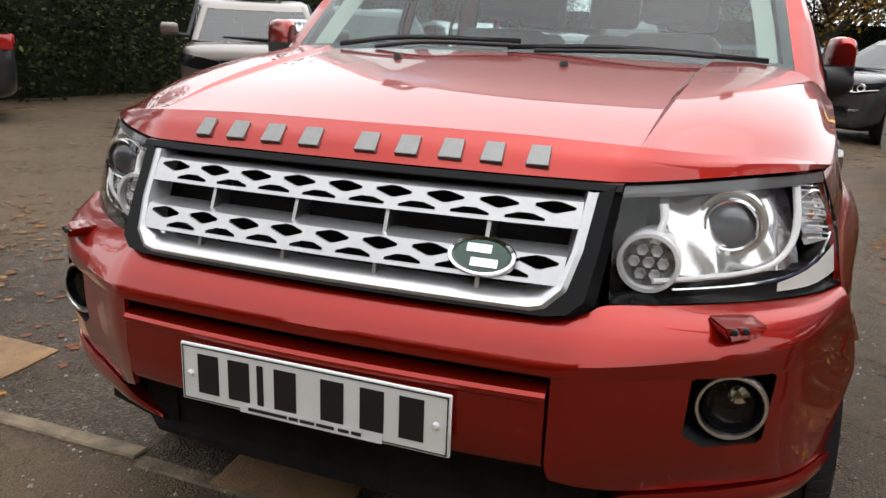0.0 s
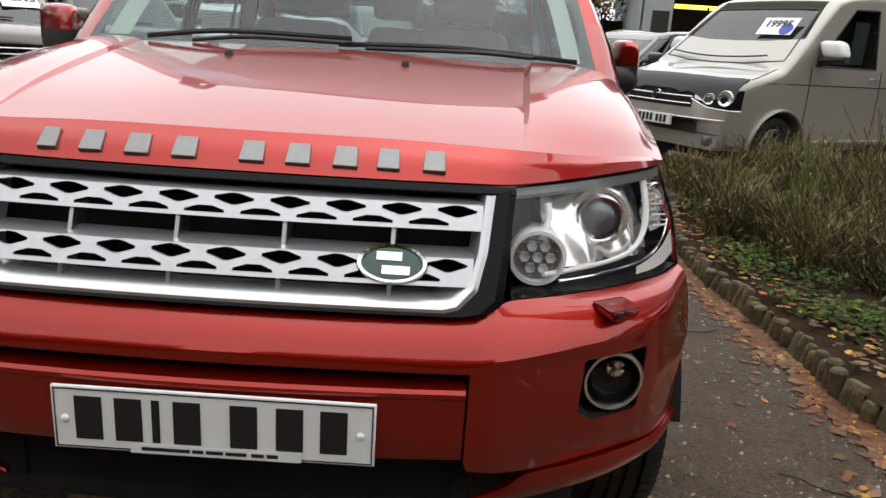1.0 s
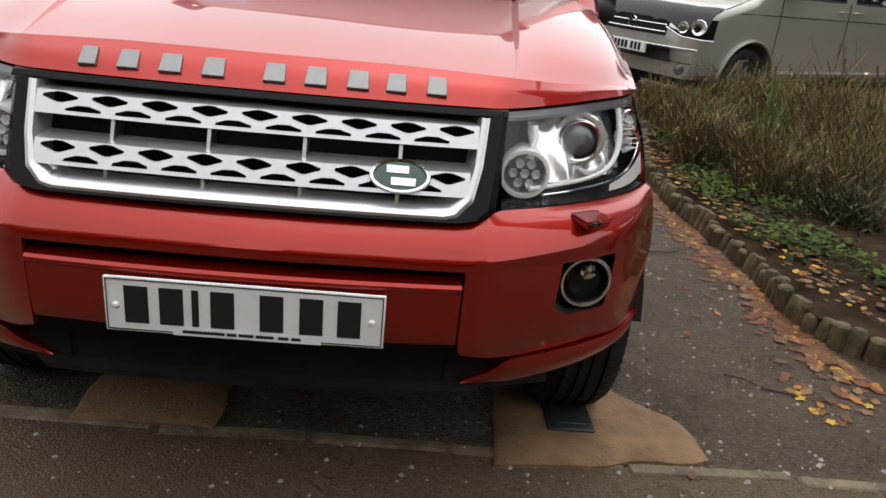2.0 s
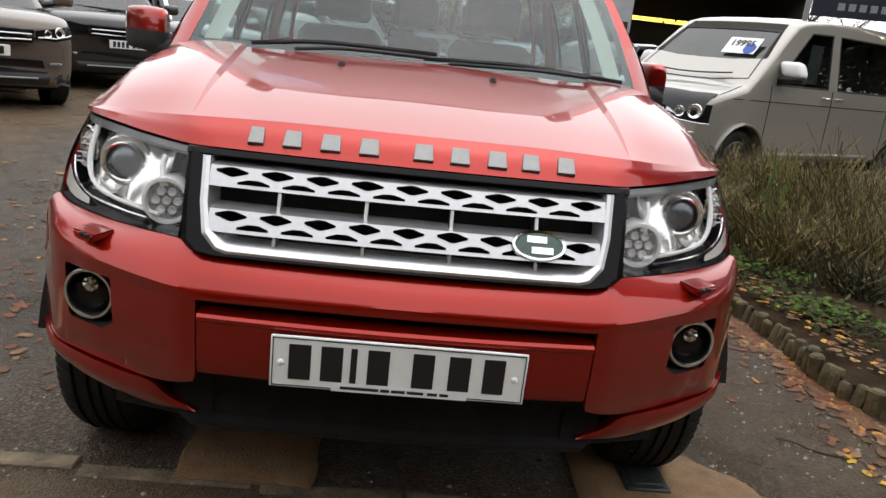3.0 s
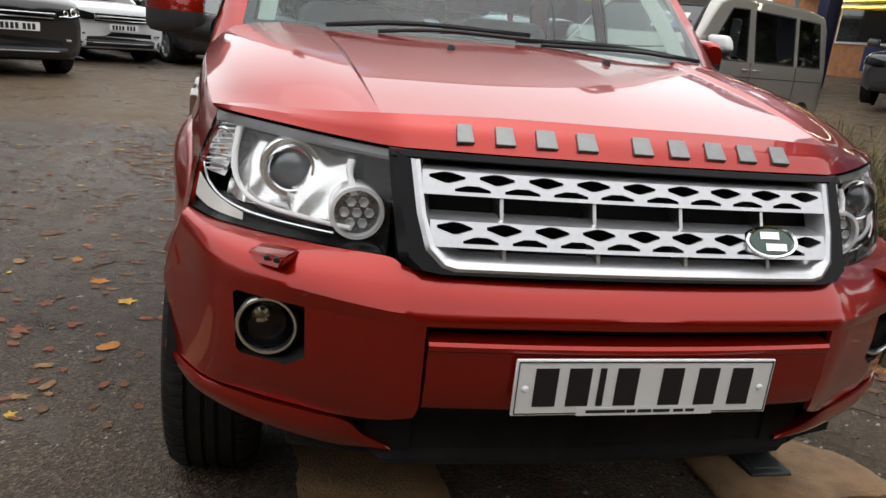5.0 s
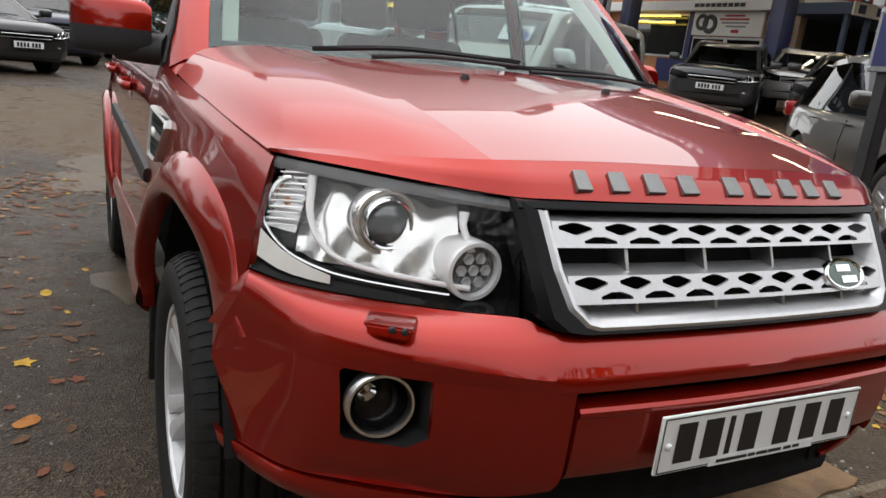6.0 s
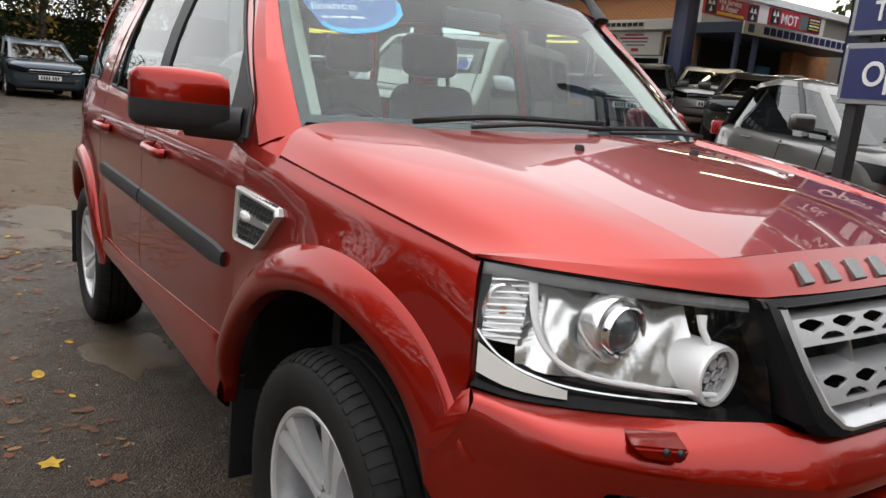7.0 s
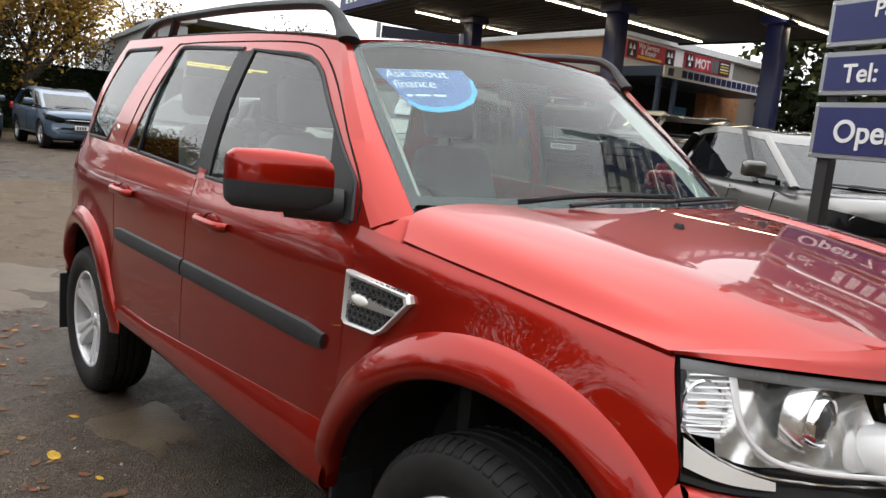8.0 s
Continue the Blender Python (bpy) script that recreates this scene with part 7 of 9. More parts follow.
            part("waist_panel", band, body, v)
    # pillars: two screen pillars, centre pillars, rear pillars
    for q, wd in ((34.2, 0.045), (25.8, 0.045), (38.6, 0.04), (21.4, 0.04), (4.6, 0.11), (15.4, 0.11)):
        pts = [on_cabin(q, t / 10) for t in range(11)]
        out = [Vector((math.copysign(0.012, p.x), 0, 0)) for p in pts]
        if van_ and q in (38.6, 21.4):
            pts = [Vector((math.copysign(h * (0.935 - 0.17 * t / 10), p.x), ys1 + 0.22, p.z)) for t, p in enumerate(pts)]
            wd = 0.07
        part("pillar", tube([p + o * 0.3 for p, o in zip(pts, out)], wd, 8, 0.016), body if van_ or q not in (38.6, 21.4) else BLACK, v)
    # wheels
    for wy in (fw, rw):
        for sg in (-1, 1):
            t = lathe([(wr * 0.64, 0.09), (wr * 0.72, 0.108), (wr * 0.9, 0.112), (wr, 0.09), (wr, -0.09), (wr * 0.7, -0.1)], 36, "x")
            mm = Matrix.Translation((sg * (h - 0.125), wy, wr)) @ (Matrix.Rotation(math.pi, 4, "Z") if sg < 0 else Matrix())
            bmesh.ops.transform(t, matrix=mm, verts=t.verts[:])
            wh = part("wheel", t, RUBBER, v, "black tyre")
            rm = lathe([(wr * 0.66, 0.10), (wr * 0.60, 0.09), (wr * 0.55, 0.03), (0.0001, 0.03)], 36, "x")
            for k in range(5):
                s_ = box(0.045, 0.085, -0.035, 0.035, 0.02, wr * 0.62, 0.008, 1)
                add(rm, s_, Matrix.Rotation(2 * math.pi * k / 5, 4, "X"))
            bmesh.ops.transform(rm, matrix=mm, verts=rm.verts[:])
            part("rim", rm, BLACK if van_ else SILVER, wh, "dark wheel cover" if van_ else "silver alloy rim")
            # dark disc behind the wheel: the arch's shade as a painted surface
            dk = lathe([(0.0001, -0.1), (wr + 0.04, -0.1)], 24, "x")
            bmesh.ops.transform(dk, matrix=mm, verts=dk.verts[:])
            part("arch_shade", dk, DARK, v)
    part("underbody", box(-h * 0.8, h * 0.8, y0 + 0.25, y1 - 0.25, 0.22, 0.45), DARK, v)
    # face: lamps, grille, intake, plate, mirrors
    for sg in (-1, 1):
        hl = part("headlamp", facing(sheet(lamp_rows[sg], 0.02), (sg * 0.3, -1, 0.1)), BLACK_GLOSS, v, "clear headlamp")
        for k_, r_ in ((5, 0.040), (10, 0.054)):
            c_ = lamp_rows[sg][3][k_]
            pr = lathe([(0.0001, 0.008), (r_ * 0.5, 0.004), (r_, -0.010), (r_ * 1.1, 0.0), (r_ * 1.1, 0.03)], 20)
            bmesh.ops.transform(pr, matrix=Matrix.Translation(c_) @ Matrix.Rotation(sg * 0.4, 4, "Z"), verts=pr.verts[:])
            part("projector", pr, CHROME if k_ == 5 else LAMP_SILVER, hl)
        part("lamp_guide", tube([p + Vector((0, -0.006, 0.006)) for p in lamp_rows[sg][1][1:]], 0.007, 5), WHITE_GUIDE, hl)
        mz = belt_z + 0.06
        m_ = box(sg * (h + 0.02), sg * (h + 0.24), ys0 + 0.30, ys0 + 0.44, mz, mz + 0.15, 0.045, 3)
        mr_ = part("door_mirror", m_, mirror_mt or body, v, "door mirror")
        part("mirror_arm", tube([(sg * (h * 0.88), ys0 + 0.38, mz), (sg * (h + 0.10), ys0 + 0.37, mz + 0.02)], 0.03, 6), BLACK, mr_)
        fg = box(-0.07, 0.07, -0.006, 0.02, -0.018, 0.018, 0.008, 2)
        bmesh.ops.transform(fg, matrix=Matrix.Translation(fog_at[sg]) @ Matrix.Rotation(sg * 0.4, 4, "Z"), verts=fg.verts[:])
        part("fog_lamp", fg, LAMPGLASS, v)
        for yy, zz in ((ys0 + 0.95, belt_z - 0.09), (ys0 + 1.95, belt_z - 0.08)):
            part("door_handle", tube([(sg * (h * 0.985), yy, zz), (sg * (h + 0.025), yy + 0.03, zz), (sg * (h + 0.025), yy + 0.15, zz), (sg * (h * 0.985), yy + 0.18, zz)], 0.012, 6), body, v)
        tl = box(sg * h * 0.72, sg * h * 0.99, y1 - 0.16, y1 + 0.0, belt_z - 0.12, belt_z + 0.06, 0.03, 2)
        part("tail_lamp", tl, TAILRED, v, "red tail lamp")
        for yy in (ys0 + 0.22, ys0 + 1.15, ys0 + 2.1):
            part("door_seam", tube([(sg * h * 0.985, yy, 0.38), (sg * (h + 0.001), yy, 0.28 + (belt_z - 0.28) * 0.55 - 0.06), (sg * (h + 0.001), yy, 0.28 + (belt_z - 0.28) * 0.55 + 0.08), (sg * h * 0.968, yy, belt_z - 0.06)], 0.006, 5), DARK, v)
        part("sill_trim", tube([(sg * h * 0.985, fw + wr + 0.08, 0.36), (sg * h * 0.985, rw - wr - 0.08, 0.36)], 0.03, 6), BLACK if clad else body, v)
    gri = part("grille", facing(sheet(grille_rows), (0, -1, 0)), grille_mt or BLACK_GLOSS, v, "front grille")
    for r_ in bar_rows:
        part("grille_bar", tube(r_, 0.008, 6), SATIN, gri)
    part("lower_intake", facing(sheet(low_rows), (0, -1, 0)), DARK, v, "black lower intake")
    pl = part("number_plate", box(-0.26, 0.26, y0 - 0.022, y0 - 0.008, nz - 0.245, nz - 0.135, 0.004, 1), plate_col or PLATE, v, "white number plate")
    for k in range(7):
        xx = -0.215 + k * 0.058 + (0.03 if k > 3 else 0)
        part("character_bar", box(xx, xx + 0.038, y0 - 0.026, y0 - 0.021, nz - 0.228, nz - 0.152), INK, pl)
    if clad:
        part("front_cladding", facing(sheet(clad_rows), (0, -1, 0)), BLACK, v, "black lower bumper cladding")
        part("skid_strip", tube(skid, 0.012, 6), EMBLEM, v)
    for sg in (-1, 1):
        part("wiper", tube([(sg * 0.1 - 0.35, ys0 + 0.10, belt_z + 0.06), (sg * 0.1 + 0.25, ys0 + 0.04, belt_z + 0.045)], 0.010, 5), BLACK, v)
    if price:
        cardp = [on_cabin(q, t) + Vector((0, -0.055, 0.0)) for q, t in ((33.4, 0.36), (30.56, 0.36), (30.56, 0.68), (33.4, 0.68))]
        pc = bmesh.new()
        pc.faces.new([pc.verts.new(p) for p in cardp])
        bmesh.ops.recalc_face_normals(pc, faces=pc.faces[:])
        card = part("price_card", pc, STICKER, v, "white price card in the windscreen")
        a, bq = cardp[0], cardp[1]
        up = (cardp[2] - cardp[1]).normalized()
        ax = (a - bq).normalized()
        if ax.x < 0:
            ax, a, bq = -ax, bq, a
        tm = text_mesh(price, 0.135, 0.002)
        nn = ax.cross(up)
        M = Matrix((ax.to_4d(), (-nn).to_4d() if nn.y > 0 else nn.to_4d(), up.to_4d(), Vector((0, 0, 0, 1)))).transposed()
        M[3][0] = M[3][1] = M[3][2] = 0
        org = (bq if (a - bq).dot(ax) > 0 else a) + up * 0.14 + ax * 0.04 - Vector((0, 0.016, 0))
        M.translation = org
        bmesh.ops.transform(tm, matrix=M, verts=tm.verts[:])
        part("lettering", tm, INK, card)
    return v


# the silver van: one closed shell with cut openings
def van(name, label, at, z, heading, body, price):
    L, hw = 4.75, 0.92
    turn = math.degrees(math.atan2(heading[0], -heading[1]))
    v = thing(name, label, "van", (at[0] - heading[0] * L / 2, at[1] - heading[1] * L / 2, z), turn, "parked vehicles")
    st = [(0.0, 0.84, 0.60), (0.012, 0.88, 0.72), (0.04, 0.905, 0.86), (0.09, 0.93, 0.955), (0.17, 0.95, 1.005), (0.32, 0.975, 1.05), (0.58, 0.99, 1.10), (0.80, 1.0, 1.15), (1.0, 1.0, 1.325), (1.2, 1.0, 1.505), (1.4, 1.0, 1.69), (1.52, 1.0, 1.795), (1.63, 1.0, 1.875), (1.80, 1.0, 1.925), (2.2, 1.0, 1.965), (3.0, 1.0, 1.985), (4.2, 1.0, 1.975), (4.60, 0.99, 1.93), (4.70, 0.975, 1.78), (4.75, 0.95, 1.4)]
    dense = [p for q in range(len(st) - 1) for p in [Vector(st[q]).lerp(Vector(st[q + 1]), k / 4) for k in range(4)]] + [Vector(st[-1])]

    def width(zz):
        return hw * (1.0 if zz < 1.0 else 1.0 - 0.09 * (zz - 1.0) - 0.085 * max(0.0, zz - 1.16))
    rows = []
    for p in dense:
        y, tp, zt = p
        zb = 0.30
        sh = min(0.10, 0.25 * (zt - zb))
        half = [(width(zb) * 0.90 * tp, zb), (width(zb) * 0.985 * tp, zb + 0.06), (hw * tp, zb + 0.15)]
        for k in range(1, 9):
            zz = zb + 0.15 + (zt - sh - zb - 0.15) * k / 8
            half.append((width(zz) * tp, zz))
        x0, z0 = half[-1]
        for k in range(1, 7):
            a = k / 6 * math.pi / 2
            half.append((x0 - sh * 0.95 * (1 - math.cos(a)), z0 + sh * 0.72 * math.sin(a)))
        x1, z1 = half[-1]
        half += [(x1 * (1 - k / 6), z1 + (zt - z1) * (1 - (1 - k / 6) ** 2)) for k in range(1, 7)]
        fade = max(0.0, 1 - y / 0.75)
        ring = [Vector((-x, y - L / 2 + 0.24 * fade * (abs(x) / hw) ** 2.6, zz)) for x, zz in half]
        rows.append(ring + [Vector((-q.x, q.y, q.z)) for q in ring[-2::-1]])
    n = len(rows[0])
    b = sheet(rows, closed=True)
    b.verts.ensure_lookup_table()
    b.faces.new([b.verts[i] for i in range(n)])
    b.faces.new([b.verts[i] for i in range(len(b.verts) - n, len(b.verts))])
    bmesh.ops.recalc_face_normals(b, faces=b.faces[:])
    bod = part("body", b, body, v)
    bpy.context.view_layer.update()

    def hit(o, d, off):
        ok, p, nn, _ = bod.ray_cast(Vector(o), Vector(d))
        return p + nn * off if ok else Vector(o)

    def front(x, zz, off=0.004):
        return hit((x, -4, zz), (0, 1, 0), off)

    def side_(sg, y, zz, off=0.004):
        return hit((sg * 3, y - L / 2, zz), (-sg, 0, 0), off)

    def above(x, y, off=0.004):
        return hit((x, y - L / 2, 4), (0, 0, -1), off)

    def grid(fn, poly, n_=10, m_=8):
        """A patch between a lower and an upper edge."""
        lo, hi = lin([(a, c, 0) for a, c in poly[0]], n_), lin([(a, c, 0) for a, c in poly[1]], n_)
        return [[fn(*p.lerp(q, j / (m_ - 1)).to_2d()) for p, q in zip(lo, hi)] for j in range(m_)]
    SW = [((1.27, 1.175), (2.30, 1.175)), ((1.90, 1.775), (2.32, 1.79))], [((2.50, 1.175), (3.62, 1.175)), ((2.48, 1.79), (3.62, 1.79))], [((3.74, 1.175), (4.50, 1.175)), ((3.74, 1.79), (4.42, 1.78))]
    SC = [((-0.80, 0.90), (-0.4, 0.825), (0.0, 0.81), (0.4, 0.825), (0.80, 0.90)), ((-0.665, 1.50), (-0.33, 1.49), (0.0, 1.485), (0.33, 1.49), (0.665, 1.50))]
    panes = []
    for sg in (-1, 1):
        for w_ in SW:
            panes.append(("side_window", grid(lambda y, zz: side_(sg, y, zz, -0.006), w_), (sg, 0, 0.1), prism([(sg * 1.2, y - L / 2, zz) for y, zz in list(w_[0]) + list(w_[1])[::-1]], (-sg * 0.62, 0, 0))))
    outline = [(x, y - L / 2, 2.2) for x, y in list(SC[0]) + list(SC[1])[::-1]]
    panes.append(("windscreen", grid(lambda x, y: above(x, y, -0.006), SC, 17, 10), (0, -1, 1), prism(outline, (0, 0.35, -1.02))))
    bra_rows = grid(lambda x, y: above(x, y, 0.018), [((-0.83, 0.215), (-0.6, 0.10), (-0.3, 0.050), (0.0, 0.040), (0.3, 0.050), (0.6, 0.10), (0.83, 0.215)), ((-0.84, 0.40), (-0.62, 0.27), (-0.3, 0.20), (0.0, 0.19), (0.3, 0.20), (0.62, 0.27), (0.84, 0.40))], 25, 5)
    lamp_rows = {sg: grid(lambda x, zz: front(sg * x, zz, 0.006), [((0.44, 0.79), (0.62, 0.715), (0.80, 0.70), (0.865, 0.70)), ((0.44, 0.83), (0.62, 0.875), (0.80, 0.895), (0.868, 0.90))], 16, 8) for sg in (-1, 1)}
    spots = {sg: [front(sg * x, zz, 0.012) for x, zz in ((0.62, 0.80), (0.765, 0.815))] for sg in (-1, 1)}
    grille_rows = grid(lambda x, zz: front(x, zz, 0.004), [((-0.46, 0.70), (0.46, 0.70)), ((-0.46, 0.86), (0.46, 0.86))], 15, 5)
    bars = [[front(-0.45 + 0.9 * k / 14, zz, 0.010) for k in range(15)] for zz in (0.735, 0.805)]
    low_rows = grid(lambda x, zz: front(x, zz, 0.004), [((-0.50, 0.44), (0.50, 0.44)), ((-0.46, 0.575), (0.46, 0.575))], 15, 5)
    trim = [front(-0.80 + 1.6 * k / 24, 0.60, 0.004) for k in range(25)]
    crease = [front(-0.82 + 1.64 * k / 24, 0.455, 0.001) for k in range(25)]
    badge_at = front(0.0, 0.785, 0.014)
    fogs = {sg: front(sg * 0.66, 0.385, 0.004) for sg in (-1, 1)}
    seams = {sg: [[side_(sg, y, zz, 0.0015) for zz in (0.36, 0.5, 0.7, 0.9, 1.0, 1.1, 1.16)] for y in (1.20, 2.40, 3.70)] + [[side_(sg, y, 0.985 if y > 0.6 else 0.985 - 0.03 * (0.6 - y), 0.0015) for y in (0.34, 0.6, 1.0, 1.6, 2.4, 3.2, 4.0, 4.6)]] for sg in (-1, 1)}
    bonnet_seam = {sg: [above(sg * 0.845, 0.42, 0.002), above(sg * 0.84, 0.60, 0.002), above(sg * 0.815, 0.80, 0.002)] for sg in (-1, 1)}
    sills = {sg: [side_(sg, y, 0.40, 0.008) for y in (1.32, 2.2, 3.45)] for sg in (-1, 1)}
    wheels_y = (0.84, 4.10)
    cuts = [c for *_, c in panes]
    for wy in wheels_y:
        c = bmesh.new()
        bmesh.ops.create_cone(c, cap_ends=True, segments=40, radius1=0.385, radius2=0.385, depth=3, matrix=Matrix.Translation((0, wy - L / 2, 0.325)) @ Matrix.Rotation(math.pi / 2, 4, "Y"))
        cuts.append(c)
    for c in cuts:
        bmesh.ops.transform(c, matrix=bod.matrix_world, verts=c.verts[:])
    cut(bod, cuts)
    for nm, rows_, d, _c in panes:
        part(nm, facing(sheet(rows_), d), SHOWGLASS, v, "tinted glass").visible_shadow = False
        rim_ = rows_[0] + [r_[-1] for r_ in rows_[1:]] + rows_[-1][-2::-1] + [r_[0] for r_ in rows_[-2:0:-1]]
        part("rubber_seal", tube(rim_ + rim_[:1], 0.012, 6, 0.012, up=Vector((0.3, 0.2, 1))), BLACK, v)
    part("cabin_lining", box(-0.62, 0.62, -0.9, L / 2 - 0.3, 1.10, 1.14), DARK, v)
    part("bonnet_guard", facing(sheet(bra_rows, 0.012), (0, -0.5, 1)), BLACK, v, "black plastic bonnet guard")
    gr_ = part("grille", facing(sheet(grille_rows), (0, -1, 0)), DARK, v, "black grille with two chrome bars")
    for r_ in bars:
        part("grille_bar", tube(r_, 0.007, 6), CHROME, gr_)
    bd_ = lathe([(0.052, 0.0), (0.056, -0.010), (0.064, -0.010), (0.068, 0.006)], 28)
    add(bd_, box(-0.006, 0.006, -0.008, 0.004, -0.055, 0.055))
    bmesh.ops.translate(bd_, verts=bd_.verts[:], vec=badge_at)
    part("roundel", bd_, CHROME, gr_, "round chrome emblem")
    part("lower_intake", facing(sheet(low_rows), (0, -1, 0)), BLACK, v, "black lower intake")
    part("bumper_trim", tube(trim, 0.006, 6), CHROME, v, "thin bright bumper strip")
    part("bumper_crease", tube(crease, 0.004, 5), DARK, v)
    plt = part("number_plate", box(-0.26, 0.26, -L / 2 - 0.018, -L / 2 + 0.02, 0.50, 0.61, 0.004, 1), PLATE, v, "white number plate")
    part("plate_flag", box(-0.255, -0.215, -L / 2 - 0.020, -L / 2 - 0.017, 0.504, 0.606), mat("plate_blue", (0.02, 0.06, 0.35), 0.4), plt)
    for k in range(7):
        xx = -0.195 + k * 0.056 + (0.03 if k > 3 else 0)
        part("character_bar", box(xx, xx + 0.036, -L / 2 - 0.022, -L / 2 - 0.017, 0.518, 0.593), INK, plt)
    for sg in (-1, 1):
        hl = part("headlamp", facing(sheet(lamp_rows[sg], 0.03), (sg * 0.3, -1, 0.1)), BLACK_GLOSS, v, "clear headlamp with two round reflectors in black")
        part("lamp_chrome", tube(lamp_rows[sg][0], 0.006, 6), CHROME, hl)
        for (p, r_) in zip(spots[sg], (0.056, 0.076)):
            rf_ = lathe([(0.0001, 0.012), (r_ * 0.35, 0.010), (r_ * 0.8, -0.006), (r_ * 0.98, -0.012), (r_ * 1.05, -0.004), (r_ * 1.05, 0.03)], 26)
            bmesh.ops.transform(rf_, matrix=Matrix.Translation(p) @ Matrix.Rotation(sg * 0.35, 4, "Z"), verts=rf_.verts[:])
            part("reflector", rf_, LAMP_SILVER, hl, "bright lamp reflector")
        wedge = sheet([[lamp_rows[sg][j][k] + Vector((0, -0.006, 0)) for k in range(1, 6)] for j in range(2, 7)])
        part("indicator", facing(wedge, (sg * 0.2, -1, 0)), RIB, hl, "clear indicator")
        for r_ in seams[sg]:
            part("door_seam", tube(r_, 0.005, 5), DARK, v)
        part("bonnet_seam", tube(bonnet_seam[sg], 0.005, 5), DARK, v)
        part("sill_trim", tube(sills[sg], 0.022, 6, 0.03), body, v)
        fg = lathe([(0.0001, -0.004), (0.045, 0.0), (0.055, 0.004), (0.06, 0.02)], 20)
        bmesh.ops.transform(fg, matrix=Matrix.Translation(fogs[sg]) @ Matrix.Rotation(sg * 0.4, 4, "Z"), verts=fg.verts[:])
        part("fog_lamp", fg, BULB, v)
        arch_ = [side_(sg, wheels_y[0] + 0.40 * math.cos(k * math.pi / 18), 0.325 + 0.40 * math.sin(k * math.pi / 18), 0.010) for k in range(19)]
        arch_ = [Vector((sg * max(abs(p.x), hw * 0.97), wheels_y[0] - L / 2 + 0.40 * math.cos(k * math.pi / 18), 0.325 + 0.40 * math.sin(k * math.pi / 18))) for k, p in enumerate(arch_)]
        part("arch_lip", tube(arch_, 0.020, 8, 0.030, up=Vector((1, 0, 0))), body, v)
        for y in (2.26, 2.54):
            part("door_handle", tube([(sg * (hw - 0.004), y - 0.07 - L / 2, 1.075), (sg * (hw + 0.030), y - 0.05 - L / 2, 1.078), (sg * (hw + 0.030), y + 0.05 - L / 2, 1.078), (sg * (hw - 0.004), y + 0.07 - L / 2, 1.075)], 0.013, 6), body, v)
        base = tube(cat([(sg * 0.87, 1.35 - L / 2, 1.225), (sg * 0.98, 1.33 - L / 2, 1.245), (sg * 1.17, 1.36 - L / 2, 1.255)], 10), 0.065, 8, 0.045)
        mr_ = part("door_mirror", base, BLACK, v, "black mirror foot with a white cap")
        cap_ = box(sg * 0.94, sg * 1.20, 1.26 - L / 2, 1.42 - L / 2, 1.265, 1.435, 0.055, 3)
        for p in cap_.verts:
            p.co.x -= sg * 0.05 * max(0.0, (p.co.z - 1.26) / 0.12)
        part("mirror_cap", cap_, WHITE, mr_)
        for wy in wheels_y:
            mm = Matrix.Translation((sg * (hw - 0.13), wy - L / 2, 0.325)) @ (Matrix.Rotation(math.pi, 4, "Z") if sg < 0 else Matrix())
            t = lathe([(0.205, 0.085), (0.23, 0.104), (0.29, 0.108), (0.318, 0.09), (0.325, 0.06), (0.325, -0.09), (0.22, -0.1)], 40, "x")
            bmesh.ops.transform(t, matrix=mm, verts=t.verts[:])
            wh = part("wheel", t, RUBBER, v, "black tyre")
            rm = lathe([(0.208, 0.09), (0.20, 0.094), (0.185, 0.07), (0.17, 0.02), (0.0001, 0.02)], 36, "x")
            for k in range(10):
                add(rm, box(0.04, 0.07, -0.018, 0.018, 0.03, 0.195, 0.006, 1), Matrix.Rotation(2 * math.pi * k / 10, 4, "X"))
            bmesh.ops.transform(rm, matrix=mm, verts=rm.verts[:])
            part("rim", rm, mat_rim, wh, "dull alloy rim")
            # dark plate inside the arch, painting its shade
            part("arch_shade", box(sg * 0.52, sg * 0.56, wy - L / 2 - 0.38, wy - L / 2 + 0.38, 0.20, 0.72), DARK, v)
    part("underbody", box(-0.70, 0.70, -L / 2 + 0.25, L / 2 - 0.25, 0.20, 0.36), DARK, v)
    wl = [above(-0.70 + 1.30 * k / 12, 0.845 + 0.10 * (abs(-0.70 + 1.30 * k / 12) / 0.8) ** 2, 0.016) for k in range(13)]
    part("wiper", tube([p + Vector((0, -0.01, 0.02)) for p in wl], 0.010, 6), BLACK, v)
    # price card behind the screen, price printed on it
    p0, p1, p2 = Vector((0.20, 1.18 - L / 2, 1.40)), Vector((0.62, 1.20 - L / 2, 1.40)), Vector((0.60, 1.36 - L / 2, 1.585))
    ax, up = (p1 - p0).normalized(), (p2 - p1 - (p2 - p1).project(p1 - p0)).normalized()
    M = Matrix((ax.to_4d(), (-ax.cross(up)).to_4d(), up.to_4d(), Vector((0, 0, 0, 1)))).transposed()
    M[3][0] = M[3][1] = M[3][2] = 0
    M.translation = p0 + Vector((0, -0.05, 0.075))
    cb = box(0, 0.42, 0.0, 0.003, 0, 0.24)
    bmesh.ops.transform(cb, matrix=M, verts=cb.verts[:])
    card = part("price_card", cb, STICKER, v, "white price card in the windscreen")
    tm = text_mesh(price, 0.125, 0.002)
    bmesh.ops.transform(tm, matrix=M @ Matrix.Translation((0.05, -0.004, 0.11)), verts=tm.verts[:])
    part("lettering", tm, INK, card)
    dot = lathe([(0.0001, -0.002), (0.075, -0.002), (0.075, 0.0)], 28)
